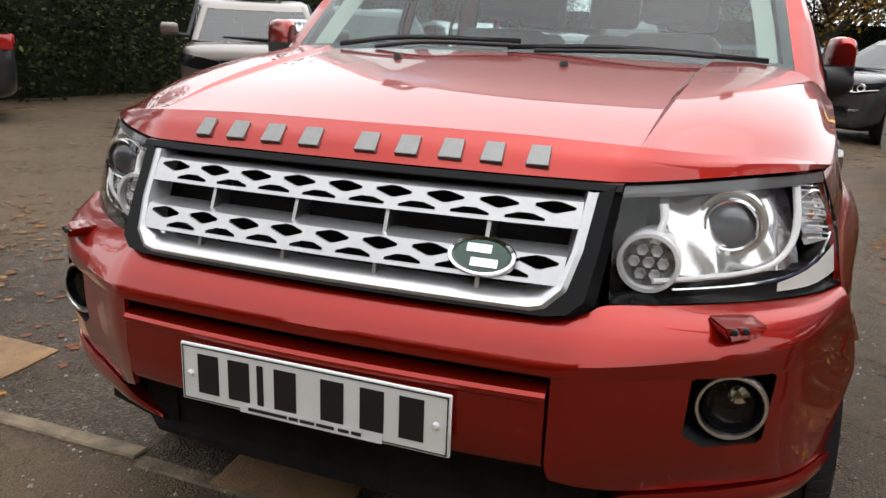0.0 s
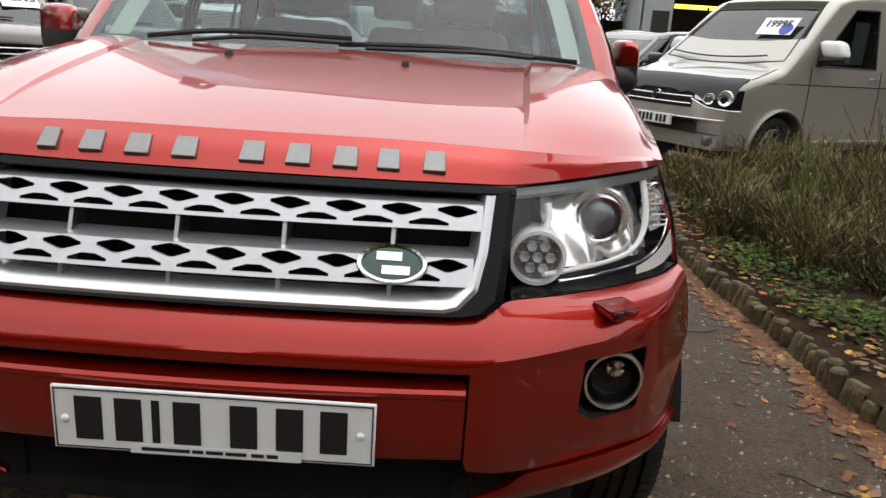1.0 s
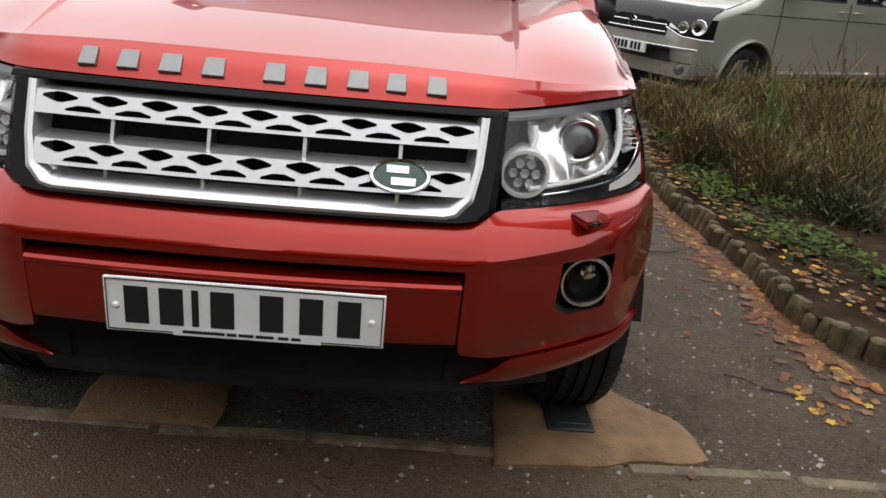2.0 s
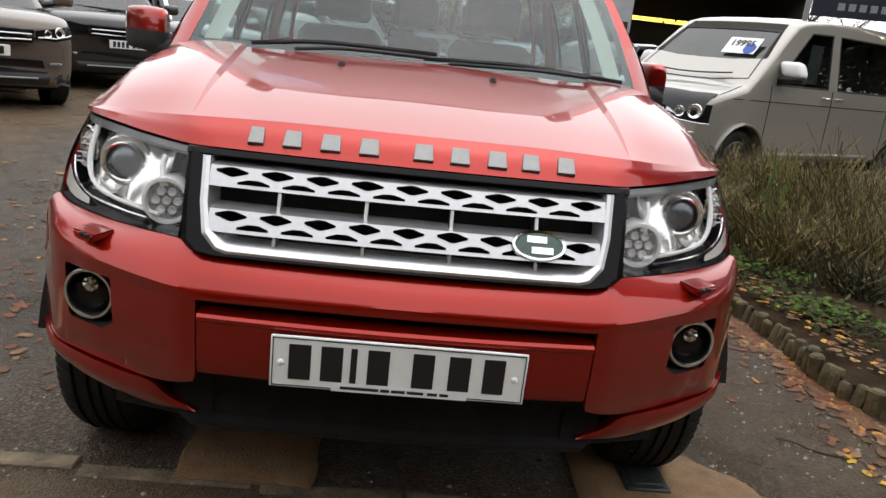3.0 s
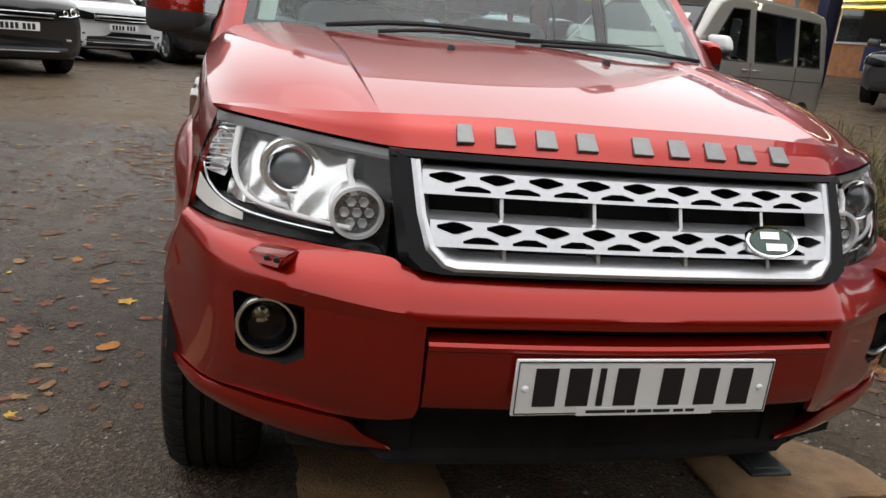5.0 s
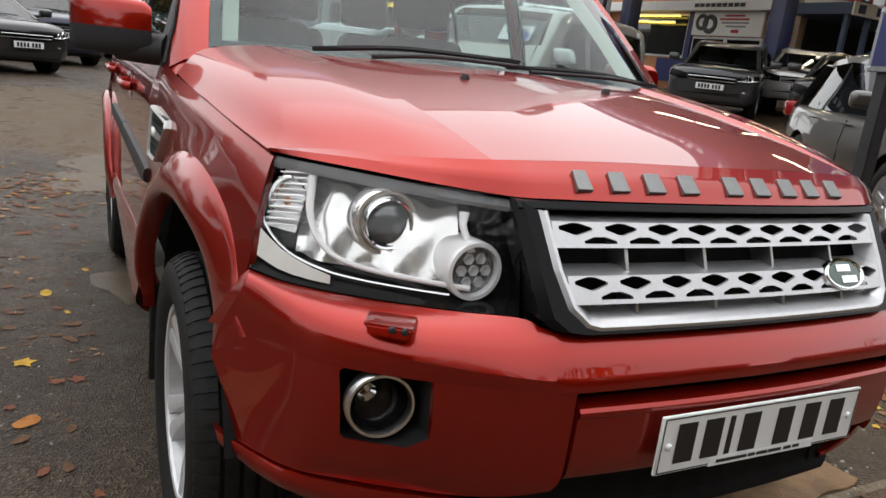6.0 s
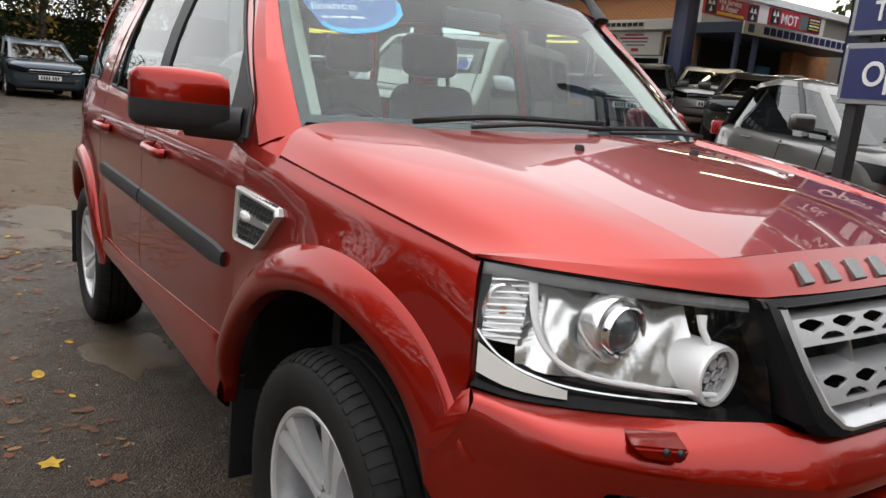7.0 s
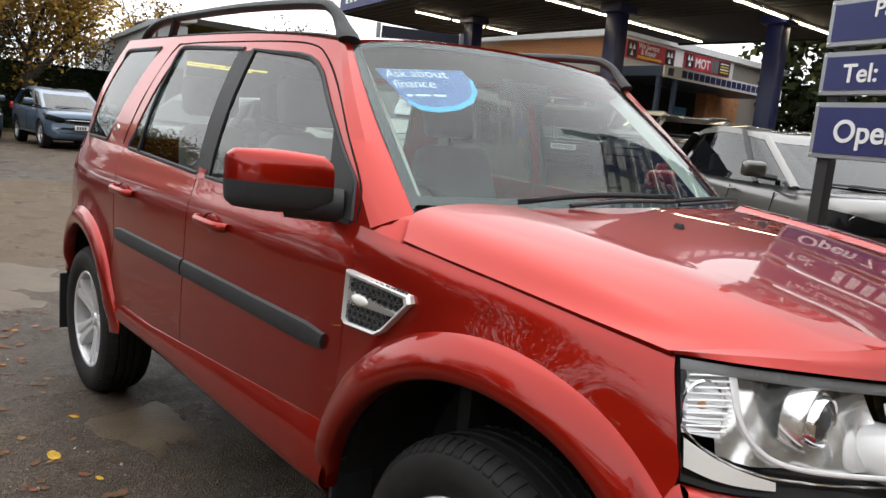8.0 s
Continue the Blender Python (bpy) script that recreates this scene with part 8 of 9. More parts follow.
    bmesh.ops.transform(dot, matrix=M @ Matrix.Translation((0.33, -0.001, 0.075)), verts=dot.verts[:])
    part("blue_disc", dot, mat("card_blue", (0.03, 0.08, 0.40), 0.5), card)
    sc2 = box(1.62 - L / 2, 1.86 - L / 2, 0, 0.003, 1.22, 1.66)
    bmesh.ops.transform(sc2, matrix=Matrix.Translation((0.80, 1.95 - 1.62, 0)) @ Matrix.Rotation(radians(90), 4, "Z") @ Matrix.Translation((0, 0, 0)), verts=sc2.verts[:])
    part("window_sheet", sc2, STICKER, v, "white paper sheet behind the door glass")
    return v


mat_rim = mat("dull_alloy", (0.16, 0.16, 0.165), 0.45, 0.7, 0.1, 30)
GREYBROWN = paint("bronze_grey_paint", (0.15, 0.122, 0.10))
BLACKP = paint("black_car_paint", (0.012, 0.012, 0.014), 0.1)
WHITEP = paint("white_car_paint", (0.72, 0.73, 0.74), 0.0)
SILVERL = paint("bright_silver_paint", (0.60, 0.59, 0.57), 0.75)
SILVERP = paint("silver_beige_paint", (0.32, 0.30, 0.265), 0.4)
SILVERG = paint("silver_grey_paint", (0.115, 0.110, 0.102), 0.85)
BLUEP = paint("blue_grey_paint", (0.06, 0.085, 0.11), 0.5)
DARKG = paint("dark_grey_paint", (0.045, 0.046, 0.05), 0.4)
NAVYP = paint("dark_blue_paint", (0.02, 0.026, 0.05), 0.3)

van("van", "silver-beige passenger van with a black bonnet guard", (2.50, 6.94), 0.135, (-0.870, -0.493), SILVERP, "19995")
vehicle("car", "bronze-grey sport utility car with price card in the windscreen", (-4.29, 6.45), (0.6, -0.8), GREYBROWN, 4.37, 1.92, 1.64, 1.02, 1.05, 0.75, 0.55, 1.05, clad=True, price="12995")
vehicle("car", "black sport utility car with silver grille bars", (-3.98, 9.63), (0.6, -0.8), BLACKP, 4.6, 1.92, 1.72, 1.06, 1.05, 0.7, 0.4, 1.08, clad=True)
vehicle("car", "white sport utility car parked in the back row", (-3.43, 13.44), (0.6, -0.8), WHITEP, 4.48, 1.86, 1.64, 1.02, 1.0, 0.8, 0.5, 1.05, clad=True)
vehicle("car", "black hatchback parked in the back row", (-1.74, 14.5), (0.5, -0.86), BLACKP, 4.3, 1.82, 1.5, 0.92, 1.0, 0.9, 0.6, 0.96)
vehicle("van", "dark blue van with a barred front grille", (-1.0, 18.3), (0.4, -0.92), NAVYP, 4.9, 1.90, 1.96, 1.12, 0.95, 0.95, 0.15, 1.15, "van", "parked vehicles")
vehicle("car", "blue-grey hatchback parked before the hedge", (0.95, 21.0), (0.05, -1.0), BLUEP, 4.34, 1.84, 1.5, 0.92, 1.0, 0.95, 0.55, 0.96)
vehicle("car", "pale blue small hatchback beside the steel shed", (3.22, 19.3), (0.02, -1.0), paint("pale_blue_paint", (0.10, 0.15, 0.22), 0.5), 3.95, 1.72, 1.48, 0.94, 0.9, 0.9, 0.45, 0.97)
vehicle("car", "black hatchback with red tail lamps parked nose away", (-10.6, 3.05), (-0.66, -0.75), BLACKP, 4.2, 1.8, 1.5, 0.92, 1.0, 0.8, 0.5, 0.98)
vehicle("car", "silver-grey hatchback parked under the sign", (4.87, 1.56), (-0.6, -0.8), SILVERG, 4.35, 1.84, 1.60, 1.0, 1.0, 0.95, 0.45, 1.02)
vehicle("car", "dark grey off-road car parked before the garage", (9.9, 9.9), (-0.8, -0.6), DARKG, 4.3, 1.75, 1.55, 0.95, 1.1, 0.7, 0.3, 0.98)
vehicle("car", "black hatchback parked before the garage", (9.7, 6.9), (-0.85, -0.5), BLACKP, 4.1, 1.75, 1.40, 0.88, 1.0, 1.0, 0.6, 0.92)
vehicle("car", "silver estate car parked before the garage", (12.4, 9.8), (-0.8, -0.6), SILVERL, 4.6, 1.78, 1.45, 0.90, 1.0, 1.0, 0.4, 0.94)
vehicle("car", "grey car parked behind the silver van", (1.9, 11.2), (-0.75, -0.65), DARKG, 4.4, 1.82, 1.6, 1.0, 1.0, 0.9, 0.4, 1.02)

# ---- filling-station canopy and garage ----
canopy = thing("canopy", "dark flat forecourt canopy with strip lights and navy fascia", "canopy", (13.5, 12, 0.8))


def slant(bm):
    """The canopy's yard edge runs askew: nearer to the car at its near end."""
    for p in bm.verts:
        p.co.x -= 2.5 * (21.4 - p.co.y) / 13.4 * min(1.0, max(0.0, (20.2 - p.co.x) / 8.7))
    return bm


def kp(name, bm, mt, label="", parent=None):
    ob = part(name, bm, mt, parent or canopy, label)
    if not parent:
        ob.matrix_parent_inverse = Matrix.Translation((-13.5, -12, -0.8))
    return ob


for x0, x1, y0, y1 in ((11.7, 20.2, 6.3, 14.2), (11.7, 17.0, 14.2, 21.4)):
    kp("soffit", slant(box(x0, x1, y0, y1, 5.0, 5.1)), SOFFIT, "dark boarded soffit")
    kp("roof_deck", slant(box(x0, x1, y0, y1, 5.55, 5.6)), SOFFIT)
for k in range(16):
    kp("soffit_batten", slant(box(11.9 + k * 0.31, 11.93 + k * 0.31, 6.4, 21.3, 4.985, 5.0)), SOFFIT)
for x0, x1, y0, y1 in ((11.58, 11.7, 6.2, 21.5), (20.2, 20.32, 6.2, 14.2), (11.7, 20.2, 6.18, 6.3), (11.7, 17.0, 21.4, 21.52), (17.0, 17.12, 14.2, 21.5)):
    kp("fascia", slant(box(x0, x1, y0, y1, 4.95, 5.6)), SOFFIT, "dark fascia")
pnl = kp("fascia_sign", slant(box(11.5, 11.58, 6.15, 21.4, 5.0, 5.6, 0.01, 1)), NAVY, "navy fascia sign with white print")
for k in range(42):
    if k not in (3, 9, 14, 16, 21, 25, 31, 39):
        part("word_bar", slant(box(11.485, 11.5, 20.9 - k * 0.34 - 0.20, 20.9 - k * 0.34, 5.2, 5.36 + 0.06 * (k % 4 == 1))), WHITE, pnl)
pnl = kp("fascia_sign", slant(box(11.58, 20.2, 6.08, 6.17, 5.0, 5.6, 0.01, 1)), NAVY, "navy fascia sign with white print")
for k in range(20):
    if k not in (13, 18):
        part("word_bar", slant(box(11.8 + k * 0.41, 12.08 + k * 0.41, 6.065, 6.08, 5.2, 5.42 - 0.05 * (k % 3 == 1))), WHITE, pnl)
for x, y in ((13.96, 12.02), (16.7, 9.1), (13.96, 17.5)):
    kp("column", box(x - 0.21, x + 0.21, y - 0.21, y + 0.21, 0, 5.0, 0.02, 2), PILLAR, "dark navy steel column")
    kp("column_head", box(x - 0.34, x + 0.34, y - 0.34, y + 0.34, 4.8, 5.0, 0.02, 1), PILLAR)
for y, n in ((8.8, 5), (12.9, 5), (18.1, 3)):
    for k in range(n):
        x = 12.1 + k * 1.5
        tb = kp("strip_light", box(x, x + 1.38, y - 0.05, y + 0.05, 4.92, 4.99, 0.01, 1), WHITE, "fluorescent strip light")
        part("tube_cover", box(x + 0.02, x + 1.36, y - 0.04, y + 0.04, 4.89, 4.92, 0.01, 1), TUBE, tb)

garage = thing("garage_building", "flat-roofed brick garage with white cladding and banners", "building", (21, 17, 0))


def gp(name, bm, mt, label="", parent=None):
    ob = part(name, bm, mt, parent or garage, label)
    if not parent:
        ob.matrix_parent_inverse = Matrix.Translation((-21, -17, 0))
    return ob


BLUEGREY = mat("blue_grey_paint_board", (0.045, 0.07, 0.13), 0.5, 0, 0.1, 5)
gp("wall", box(18.0, 29, 14.8, 26, 0, 4.95), MORTAR, "brick wall")
gp("roof", box(17.8, 29.2, 14.55, 26.2, 4.95, 5.18, 0.01, 1), WHITE, "white roof edge")
gp("cladding", box(18.0, 24.9, 14.70, 14.80, 3.75, 4.95), WHITE, "white boarded cladding")
for k in range(8):
    gp("cladding_board", box(18.0, 24.9, 14.685, 14.70, 3.76 + k * 0.15, 3.89 + k * 0.15), WHITE)
gp("low_fascia", box(17.5, 18.0, 15.3, 24, 3.76, 4.08, 0.01, 1), WHITE, "white shopfront fascia")
for k in range(9):
    gp("word_bar", box(17.485, 17.5, 18.6 - k * 0.24 - 0.19, 18.6 - k * 0.24, 3.86, 3.98), INK)
bn = gp("banner", box(17.82, 17.9, 15.95, 18.87, 3.0, 3.74), STICKER, "white banner with tyres and red print")
for yy, zz, r0 in ((18.45, 3.42, 0.27), (18.1, 3.36, 0.31)):
    ty = lathe([(r0 * 0.5, -0.03), (r0 * 0.6, -0.04), (r0, -0.03), (r0, 0.01)], 24, "x")
    bmesh.ops.translate(ty, verts=ty.verts[:], vec=(17.82, yy, zz))
    part("painted_tyre", ty, INK, bn)
for k, (ya, yb, mt) in enumerate(((16.7, 17.5, REDSIGN), (16.5, 17.7, REDSIGN), (16.5, 17.6, ALU), (16.6, 17.4, ALU))):
    part("print_bar", box(17.81, 17.82, ya, yb, 3.60 - 0.11 * k, 3.66 - 0.11 * k), mt, bn)
part("emblem", box(17.81, 17.82, 16.85, 17.15, 3.10, 3.2), REDSIGN, bn)
for y0, y1, z0, z1 in ((15.95, 17.38, 2.24, 2.97), (17.42, 18.87, 2.24, 2.97), (15.48, 15.88, 2.2, 3.65), (19.15, 21.9, 2.24, 3.7)):
    w = gp("window", box(17.92, 18.0, y0, y1, z0, z1), WHITE, "white framed window")
    part("pane", box(17.90, 17.92, y0 + 0.07, y1 - 0.07, z0 + 0.07, z1 - 0.07), DARKGLASS, w)
gp("navy_post", box(17.85, 18.0, 18.9, 19.12, 1.1, 3.76), NAVY, "navy boarding")
sr_ = gp("stall_riser", box(17.88, 18.0, 15.45, 20.4, 1.4, 2.18), NAVY, "navy panel with white print under the windows")
for k in range(6):
    part("word_bar", box(17.87, 17.88, 17.3 - k * 0.2 - 0.14, 17.3 - k * 0.2, 1.85, 2.0), WHITE, sr_)
for x0, x1, z0, z1, nm in ((17.98, 20.75, 4.29, 4.86, "We Service & Repair"), (21.42, 24.5, 4.36, 4.90, "MOT")):
    bn = gp("banner", box(x0, x1, 14.60, 14.68, z0, z1), REDSIGN, "red banner with pale print")
    for xx in (x0 + 0.04, x1 - 0.56) if nm != "MOT" else (x0 + 0.04,):
        part("triangle_square", box(xx, xx + 0.50, 14.59, 14.60, z0 + 0.04, z1 - 0.04), INK, bn)
        for dx, dz in ((0.07, 0.25), (0.26, 0.25), (0.165, 0.05)):
            part("triangle", prism([(xx + dx, 14.585, z0 + 0.04 + dz), (xx + dx + 0.17, 14.585, z0 + 0.04 + dz), (xx + dx + 0.085, 14.585, z0 + 0.22 + dz)], (0, 0.006, 0)), WHITE, bn)
    if nm == "MOT":
        lettered("MOT", 0.46, x0 + 0.62, z0 + 0.10, 14.59, bn)
        part("picture_panel", box(x0 + 1.75, x0 + 2.25, 14.59, 14.60, z0 + 0.04, z1 - 0.04), ALU, bn)
        part("dark_panel", box(x0 + 2.27, x1 - 0.04, 14.59, 14.60, z0 + 0.04, z1 - 0.04), INK, bn)
        for k in range(4):
            part("print_bar", box(x0 + 2.35, x1 - 0.12, 14.585, 14.59, z0 + 0.40 - 0.1 * k, z0 + 0.45 - 0.1 * k), (WHITE, YELLOW, WHITE, YELLOW)[k], bn)
    else:
        lettered("We Service", 0.25, x0 + 0.62, z0 + 0.37, 14.59, bn)
        lettered("& Repair", 0.25, x0 + 0.78, z0 + 0.18, 14.59, bn)
        part("print_bar", box(x0 + 0.62, x0 + 2.0, 14.59, 14.60, z0 + 0.05, z0 + 0.13), YELLOW, bn)
porch = gp("porch", box(17.15, 24.6, 12.6, 14.6, 3.60, 3.90, 0.01, 1), BLUEGREY, "flat porch roof on blue posts")
part("porch_fascia", box(17.15, 24.6, 12.55, 12.6, 3.58, 3.92), WHITE, porch)
part("triangle_square", box(17.35, 17.62, 12.535, 12.55, 3.64, 3.86), BLUEGREY, porch)
for k in range(18):
    part("word_bar", box(18.1 + k * 0.33, 18.36 + k * 0.33, 12.535, 12.55, 3.65, 3.86), NAVY, porch)
for x in (17.25, 18.1, 24.4):
    gp("porch_post", box(x - 0.06, x + 0.06, 12.7, 12.82, 0.8, 3.60), BLUEGREY)
# no opening here: the doorway's inner shade is a dark panel
gp("doorway", box(18.3, 22.6, 14.72, 14.80, 1.0, 3.6), DARK, "doorway drawn as a flat panel with its inner shade painted dark")
gp("brick_pier", box(22.65, 23.3, 14.3, 14.70, 1.0, 3.6), BRICK, "orange brick pier")
gp("notice", box(21.2, 21.9, 14.60, 14.70, 2.2, 3.0), mat("blue_notice", (0.06, 0.20, 0.36), 0.5), "blue triangle notice")
gp("notice", box(23.5, 24.3, 14.55, 14.60, 1.9, 2.3), YELLOW, "yellow notice")
gp("notice", box(22.8, 23.1, 14.2, 14.3, 2.0, 2.5), YELLOW, "yellow notice")
gp("pale_cabinet", box(19.3, 20.0, 14.3, 14.7, 1.0, 2.7, 0.02, 1), ALU, "pale grey cabinet")
# brick courses on the two seen walls
bme = bpy.data.meshes.new("brick")
bb = box(-0.107, 0.107, -0.01, 0.01, -0.0325, 0.0325)
bb.to_mesh(bme)
bb.free()
bme.materials.append(BRICK)
vs, fs = [], []
wall_ob = [o for o in garage.children if o.name.startswith("wall")][0]
cnt = 0
for row in range(14):
    for k in range(24):
        y = 14.95 + k * 0.228 + (row % 2) * 0.114
        z = 3.36 + row * 0.056 * 1.0
        if cnt < 300:
            o = new("brick", bme)
            o.parent = wall_ob
            o.matrix_basis = Matrix.Translation((17.992, y, 4.125 + row * 0.0755 if row < 11 else 3.0)) @ Matrix.Rotation(radians(90), 4, "Z")
            if row < 11:
                cnt += 1
            else:
                bpy.data.objects.remove(o)
for row in range(62):
    for k in range(48):
        y, z = 15.0 + k * 0.228 + (row % 2) * 0.114, 0.06 + row * 0.0775
        if z > 4.08 and k < 24:
            continue
        i = len(vs)
        for dx in (0.0, 0.02):
            vs += [(17.982 + dx, y - 0.107, z - 0.0325), (17.982 + dx, y + 0.107, z - 0.0325), (17.982 + dx, y + 0.107, z + 0.0325), (17.982 + dx, y - 0.107, z + 0.0325)]
        fs += [(i, i + 3, i + 2, i + 1), (i, i + 1, i + 5, i + 4), (i + 1, i + 2, i + 6, i + 5), (i + 2, i + 3, i + 7, i + 6), (i + 3, i, i + 4, i + 7)]
for row in range(48):
    for k in range(34):
        x, z = 18.1 + k * 0.228 + (row % 2) * 0.114, 0.06 + row * 0.0775
        if 18.2 < x < 22.7 and z < 3.65:
            continue
        i = len(vs)
        for dy in (0.0, 0.02):
            vs += [(x - 0.107, 14.782 + dy, z - 0.0325), (x + 0.107, 14.782 + dy, z - 0.0325), (x + 0.107, 14.782 + dy, z + 0.0325), (x - 0.107, 14.782 + dy, z + 0.0325)]
        fs += [(i, i + 1, i + 2, i + 3), (i, i + 4, i + 5, i + 1), (i + 1, i + 5, i + 6, i + 2), (i + 2, i + 6, i + 7, i + 3), (i + 3, i + 7, i + 4, i)]
tagged(gp("brickwork", (vs, [], fs), BRICK), kind="stuff")

# steel shed with an open workshop front
shed = thing("steel_shed", "grey corrugated steel shed with a dark open front", "shed", (9, 30, 0.2))


def sp_(name, bm, mt, label="", parent=None):
    ob = part(name, bm, mt, parent or shed, label)
    if not parent:
        ob.matrix_parent_inverse = Matrix.Translation((-9, -30, -0.2))
    return ob


cr = []
for k in range(161):
    y = 22.0 + 18 * k / 160
    cr.append(Vector((5.80 + (y - 22) * 0.158 + 0.035 * (1 if (k // 2) % 2 else -1), y, 0)))
sp_("side_wall", sheet([cr, [p + Vector((0, 0, 3.75)) for p in cr]], 0.01), CORR, "corrugated side wall")
sp_("roof", prism([(5.6, 21.8, 3.72), (6.9, 21.8, 3.95), (6.9, 21.8, 4.08), (5.6, 21.8, 3.86)], (2.92, 18.5, 0)), CORR, "low-pitched roof")
sp_("end_wall", box(5.84, 6.7, 22.0, 22.1, 0, 3.8), CORR, "plain end wall")
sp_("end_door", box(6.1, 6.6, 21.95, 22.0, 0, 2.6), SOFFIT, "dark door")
for k, (y, z) in enumerate(((19.3, 3.62), (19.5, 3.40), (20.6, 3.62), (20.8, 3.42))):
    l_ = gp("strip_light", box(17.55, 17.62, y, y + 1.3, z, z + 0.05), WHITE, "yellow strip light")
    part("tube_cover", box(17.54, 17.63, y, y + 1.3, z - 0.05, z), YTUBE, l_)


# open workshop behind the van; its inner gloom is painted into near-black walls
shop = thing("workshop", "low open workshop with yellow strip lights, its inner shade painted into dark walls", "building", (9.2, 24, 0.2))
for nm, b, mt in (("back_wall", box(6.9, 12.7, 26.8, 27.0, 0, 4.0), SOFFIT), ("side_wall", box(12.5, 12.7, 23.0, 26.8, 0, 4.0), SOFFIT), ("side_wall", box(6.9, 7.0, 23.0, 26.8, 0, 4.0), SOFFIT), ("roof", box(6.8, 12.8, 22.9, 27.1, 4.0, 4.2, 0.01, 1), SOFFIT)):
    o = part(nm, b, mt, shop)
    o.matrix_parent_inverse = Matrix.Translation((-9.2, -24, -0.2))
for k in range(4):
    x, y = 7.1 + (k % 2) * 1.5, 23.3 + (k // 2) * 1.2
    o = part("strip_light", box(x, x + 1.4, y, y + 0.1, 2.85, 2.9), YTUBE, shop, "yellow strip light")
    o.matrix_parent_inverse = Matrix.Translation((-9.2, -24, -0.2))


board = thing("sign_board", "dark navy sign board on two grey posts behind the van", "sign", (8.0, 14.13, 0.0), -20)
for x in (0.03, 2.07):
    part("post", box(x - 0.05, x + 0.05, 0.0, 0.08, 0, 3.75, 0.005, 1), ALU, board, "grey post")
pn = part("panel", box(0.10, 2.0, -0.02, 0.03, 2.72, 3.7, 0.004, 1), mat("dark_navy_board", (0.006, 0.007, 0.022), 0.5, 0, 0.1, 8), board, "navy panel")
for q in range(7):
    part("character_bar", box(0.58 + q * 0.2, 0.71 + q * 0.2, -0.026, -0.02, 2.86, 3.00), ALU, pn)


# ---- hedge and trees ----
def leaf_cloud(r, centres, n, size, flat=0.6):
    vs, fs = [], []
    for _ in range(n):
        c, rad = r.choice(centres)
        d = Vector((r.gauss(0, 1), r.gauss(0, 1), r.gauss(0, 1)))
        d = d.normalized() * rad * (r.random() ** 0.4)
        d.z *= flat
        p = c + d
        s = size * r.uniform(0.5, 1.3)
        u = Vector((r.gauss(0, 1), r.gauss(0, 1), r.gauss(0, 0.6))).normalized() * s
        w = u.cross(Vector((r.gauss(0, 1), r.gauss(0, 1), r.gauss(0, 1)))).normalized() * s * 0.6
        i = len(vs)
        vs += [tuple(p - u), tuple(p + w), tuple(p + u), tuple(p - w)]
        fs.append((i, i + 1, i + 2, i + 3))
    return vs, [], fs


HEDGE = [(-15, 1.5), (-10.2, 6.6), (-9.4, 12), (-8.0, 18), (-5, 24), (0, 28), (4.5, 30.5), (10, 31.5)]
hp = cat([(x, y, 0) for x, y in HEDGE], 46)
for k, mt in enumerate(GREENS[:3]):
    r = random.Random(50 + k)
    cs = [(p + Vector((r.gauss(0, 0.5), r.gauss(0, 0.5), 0.3 + r.random() * 3.2)), r.uniform(0.6, 1.1)) for p in hp for _ in range(5)]
    tagged(part("hedge", leaf_cloud(r, cs, (52000, 26000, 6000)[k], 0.048, 0.9), mt), ("dark evergreen", "mid green", "olive green")[k] + " leaves of a tall dense hedge", "hedge", kind="stuff")
# plain dark sheet along the hedge, painting the shade between its leaves
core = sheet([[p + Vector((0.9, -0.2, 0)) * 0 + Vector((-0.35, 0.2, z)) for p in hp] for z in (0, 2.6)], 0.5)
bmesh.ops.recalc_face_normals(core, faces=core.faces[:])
tagged(part("hedge_core", core, GREENS[0]), "solid dark sheet standing in for the shade inside the hedge", "hedge", kind="stuff")


def tree(x, y, h, sd, leaf, n_leaf, label, spread=1.0, twigs=True):
    r = random.Random(sd)
    t = thing("tree", label, "tree", (x, y, 0), group="trees round the yard")
    b = bmesh.new()
    ends = []

    def limb(p, d, ln, rad, lvl):
        pts = [p]
        dd = d.copy()
        for _ in range(4):
            dd = (dd + Vector((r.gauss(0, 0.16), r.gauss(0, 0.16), r.gauss(0.04, 0.10)))).normalized()
            pts.append(pts[-1] + dd * ln / 4)
        add(b, tube(pts, [rad * (1 - 0.13 * i) for i in range(5)], 5 if lvl else 8))
        if lvl >= (3 if twigs else 2):
            ends.append(pts[-1])
            return
        for q in range(4 if lvl else 6):
            i = r.choice((2, 3, 4))
            a = r.uniform(0, 6.283)
            nd = (dd * 0.7 + Vector((math.cos(a), math.sin(a), r.uniform(0.1, 0.7))) * 0.75).normalized()
            limb(pts[i], nd, ln * r.uniform(0.5, 0.72), rad * 0.45, lvl + 1)
            ends.append(pts[i])
    limb(Vector((0, 0, -0.2)), Vector((0, 0, 1)), h * 0.42, h * 0.022, 0)
    part("trunk", b, BARK, t, "dark bare branches")
    if n_leaf:
        cs = [(e, h * 0.07 * spread) for e in ends]
        part("crown", leaf_cloud(r, cs, n_leaf, 0.10, 0.85), leaf, t)
    return t


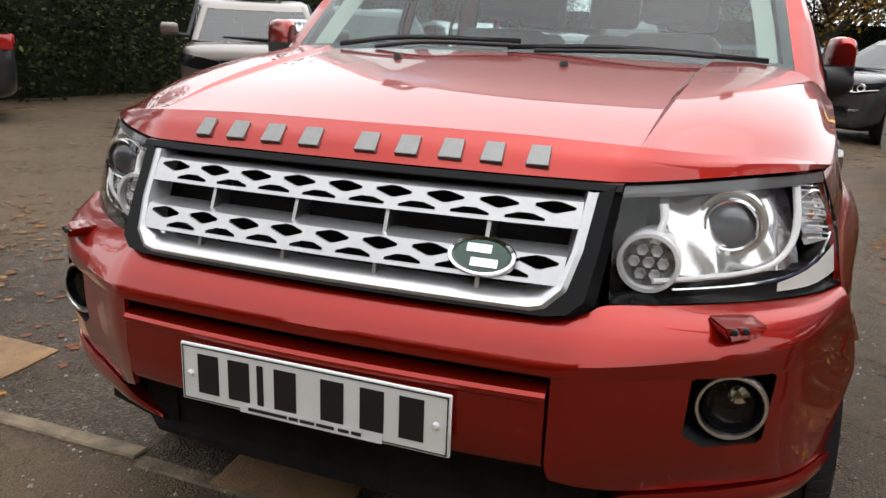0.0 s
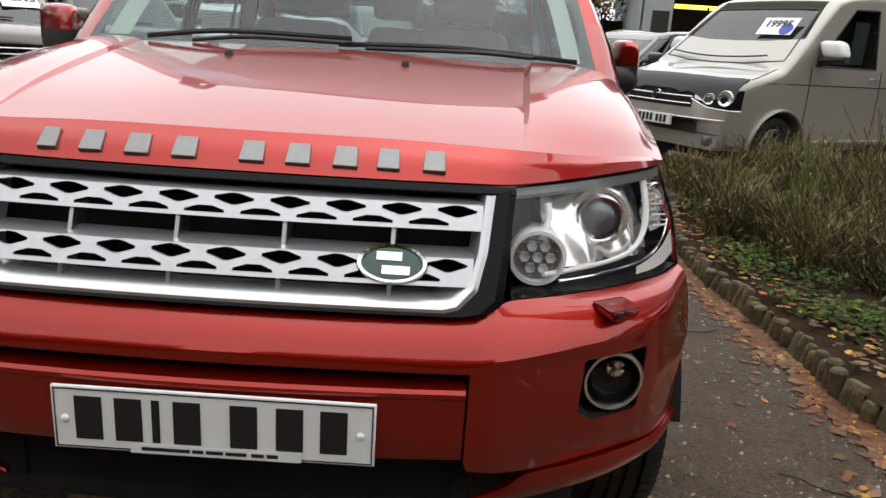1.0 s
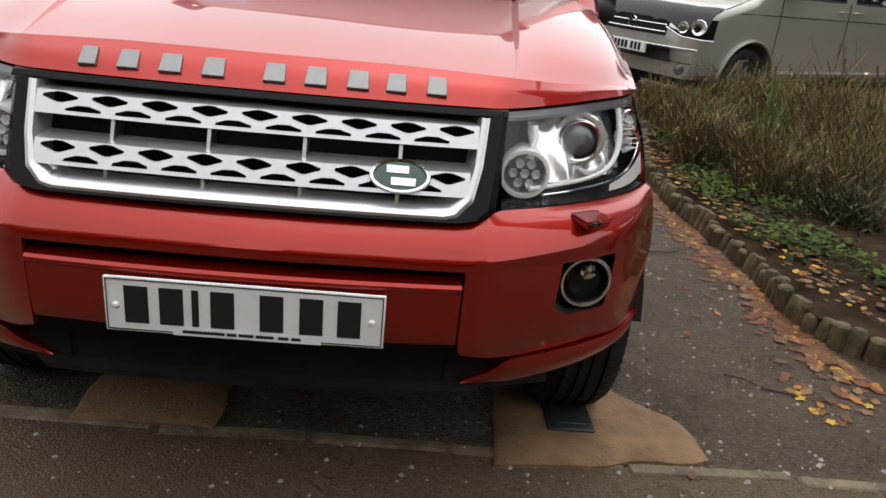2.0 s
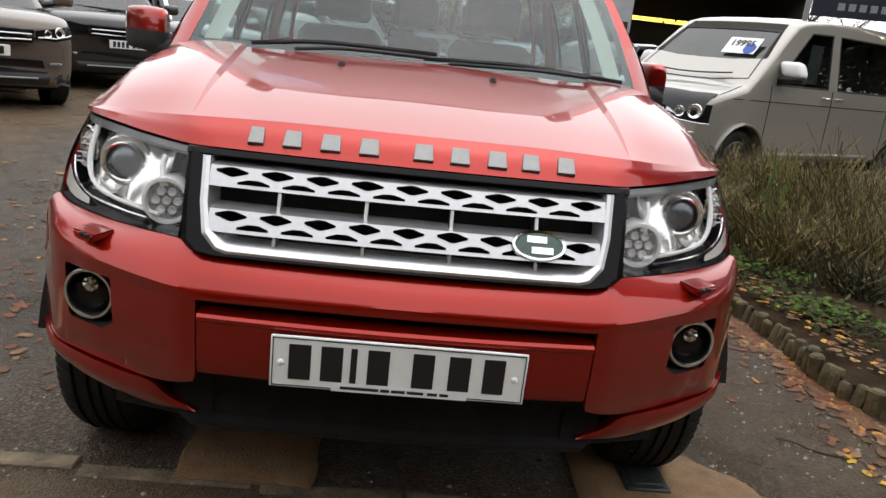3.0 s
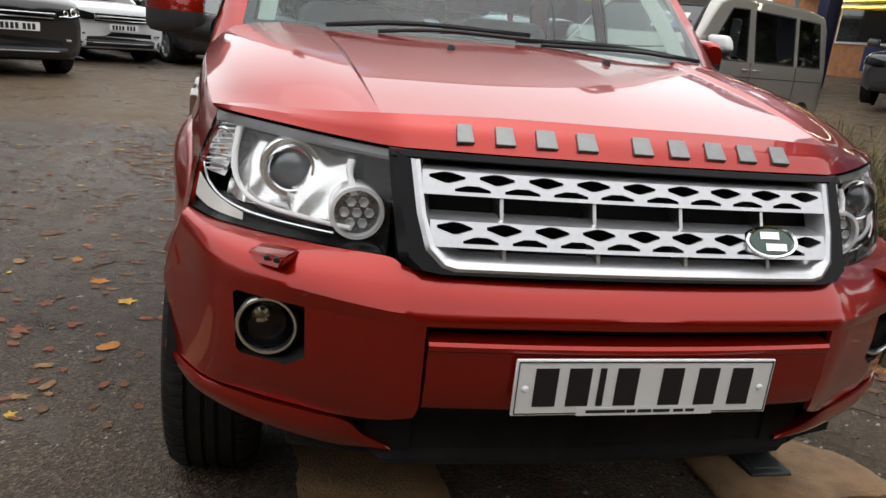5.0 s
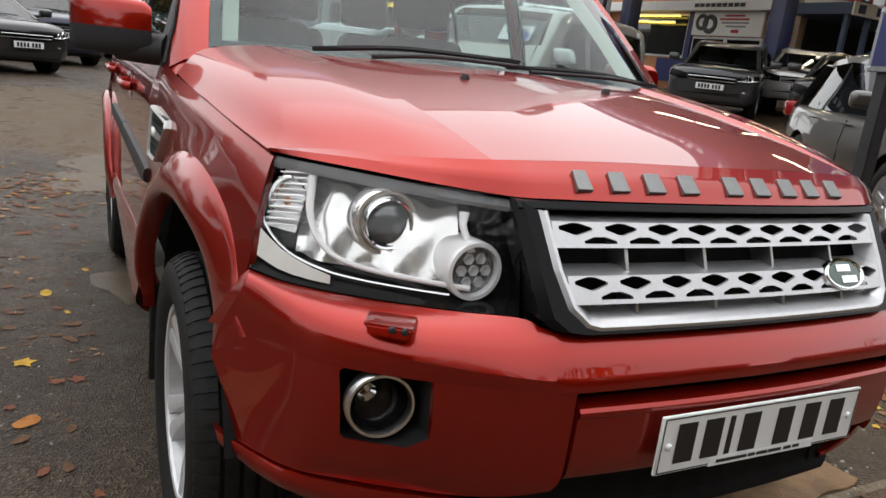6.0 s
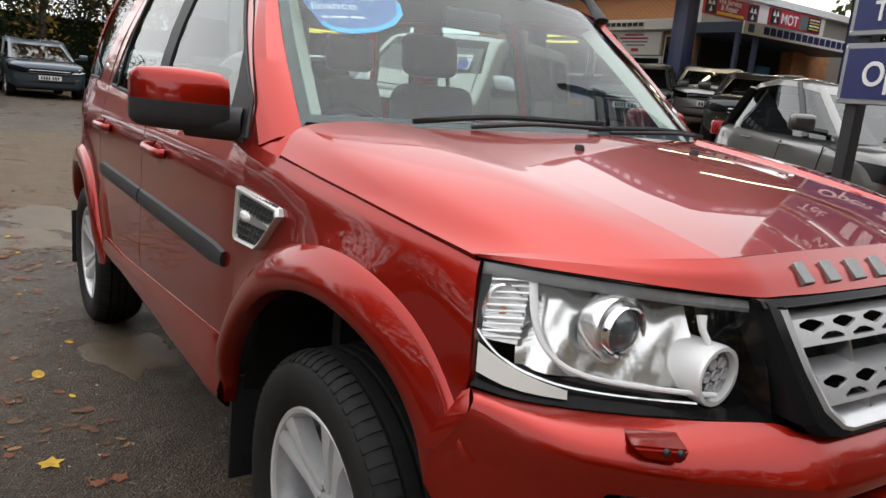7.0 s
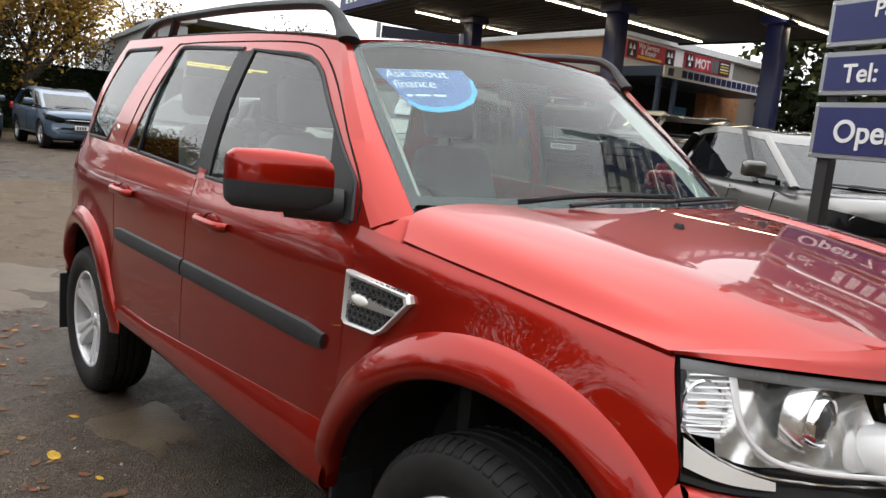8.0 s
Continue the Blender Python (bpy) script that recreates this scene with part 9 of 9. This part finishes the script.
TREES = [(-12.5, 5.5, 9, GREENS[0], 5000), (-12, 10, 9, GREENS[1], 5000), (-11, 16, 7, GREENS[1], 4000), (-7.5, 25, 6.5, GREENS[3], 4500), (-3, 30, 8, GREENS[4], 9000), (1.2, 28.5, 9.5, GREENS[3], 9000), (4.2, 29.5, 9.5, GREENS[3], 8000), (8, 45, 10, GREENS[4], 900), (13, 46, 10, GREENS[4], 800), (18, 44, 11, GREENS[2], 1500), (24, 42, 10, GREENS[4], 700), (30, 30, 11, GREENS[1], 4500), (30, 21, 11, GREENS[0], 5000), (31, 13, 10, GREENS[1], 4500), (5.5, 43, 9, GREENS[4], 900), (11, 40, 8.5, GREENS[3], 900), (29, 5, 10, GREENS[1], 4000)]
for k, (x, y, h, lf, n) in enumerate(TREES):
    tree(x, y, h, 400 + k, lf, n, "tall autumn tree with thin branches and turning leaves" if n > 2000 else "nearly bare winter tree with fine twigs", 1.2 if n > 2000 else 0.9)
# dark woods behind the garage
r = random.Random(88)
for k, (mt, n) in enumerate(((GREENS[0], 14000), (GREENS[1], 6000), (GREENS[2], 2500))):
    cs = [(Vector((r.uniform(27.5, 33), r.uniform(-4, 16), r.uniform(0.5, 9))), r.uniform(1.0, 1.7)) for _ in range(130)]
    tagged(part("woods", leaf_cloud(r, cs, n, 0.24, 0.9), mt), ("dark green", "mid green", "olive")[k] + " leaves of dense woods behind the garage", "trees", kind="stuff")
# dense trees across the road, behind the viewer
r = random.Random(77)
for k, (mt, n) in enumerate(((GREENS[0], 28000), (GREENS[3], 16000))):
    cs = [(Vector((-30 + 1.5 * q, -11 + r.gauss(0, 0.8), 0.8 + 1.6 * lv + r.random())), r.uniform(1.0, 1.5)) for q in range(41) for lv in range(5)]
    tagged(part("roadside_hedge", leaf_cloud(r, cs, n, 0.19, 0.9), mt), ("dark green", "yellow-brown autumn")[k] + " leaves of tall trees across the road", "trees", kind="stuff")
# unseen solid sheet, added to block sky light between the leaves
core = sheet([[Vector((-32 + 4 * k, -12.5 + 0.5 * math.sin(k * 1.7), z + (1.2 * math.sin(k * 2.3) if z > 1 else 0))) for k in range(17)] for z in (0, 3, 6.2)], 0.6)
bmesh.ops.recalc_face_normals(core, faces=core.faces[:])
tagged(part("roadside_hedge", core, GREENS[0]), "added dark sheet behind the roadside trees, blocking light through the leaves", "trees", kind="stuff")
cs = [(Vector((38 + r.gauss(0, 1.5), -22 + 2.2 * k, 1.2 + r.random() * 4)), r.uniform(1.2, 2.2)) for k in range(36)]
tagged(part("boundary_hedge", leaf_cloud(r, cs, 9000, 0.25, 0.8), GREENS[0]), "dark hedge along the far boundary", "hedge", kind="stuff")
cs = [(Vector((-26 + r.gauss(0, 1.5), -22 + 2.2 * k, 1.2 + r.random() * 4)), r.uniform(1.2, 2.2)) for k in range(30)]
tagged(part("boundary_hedge", leaf_cloud(r, cs, 9000, 0.25, 0.8), GREENS[0]), "dark hedge along the near boundary", "hedge", kind="stuff")
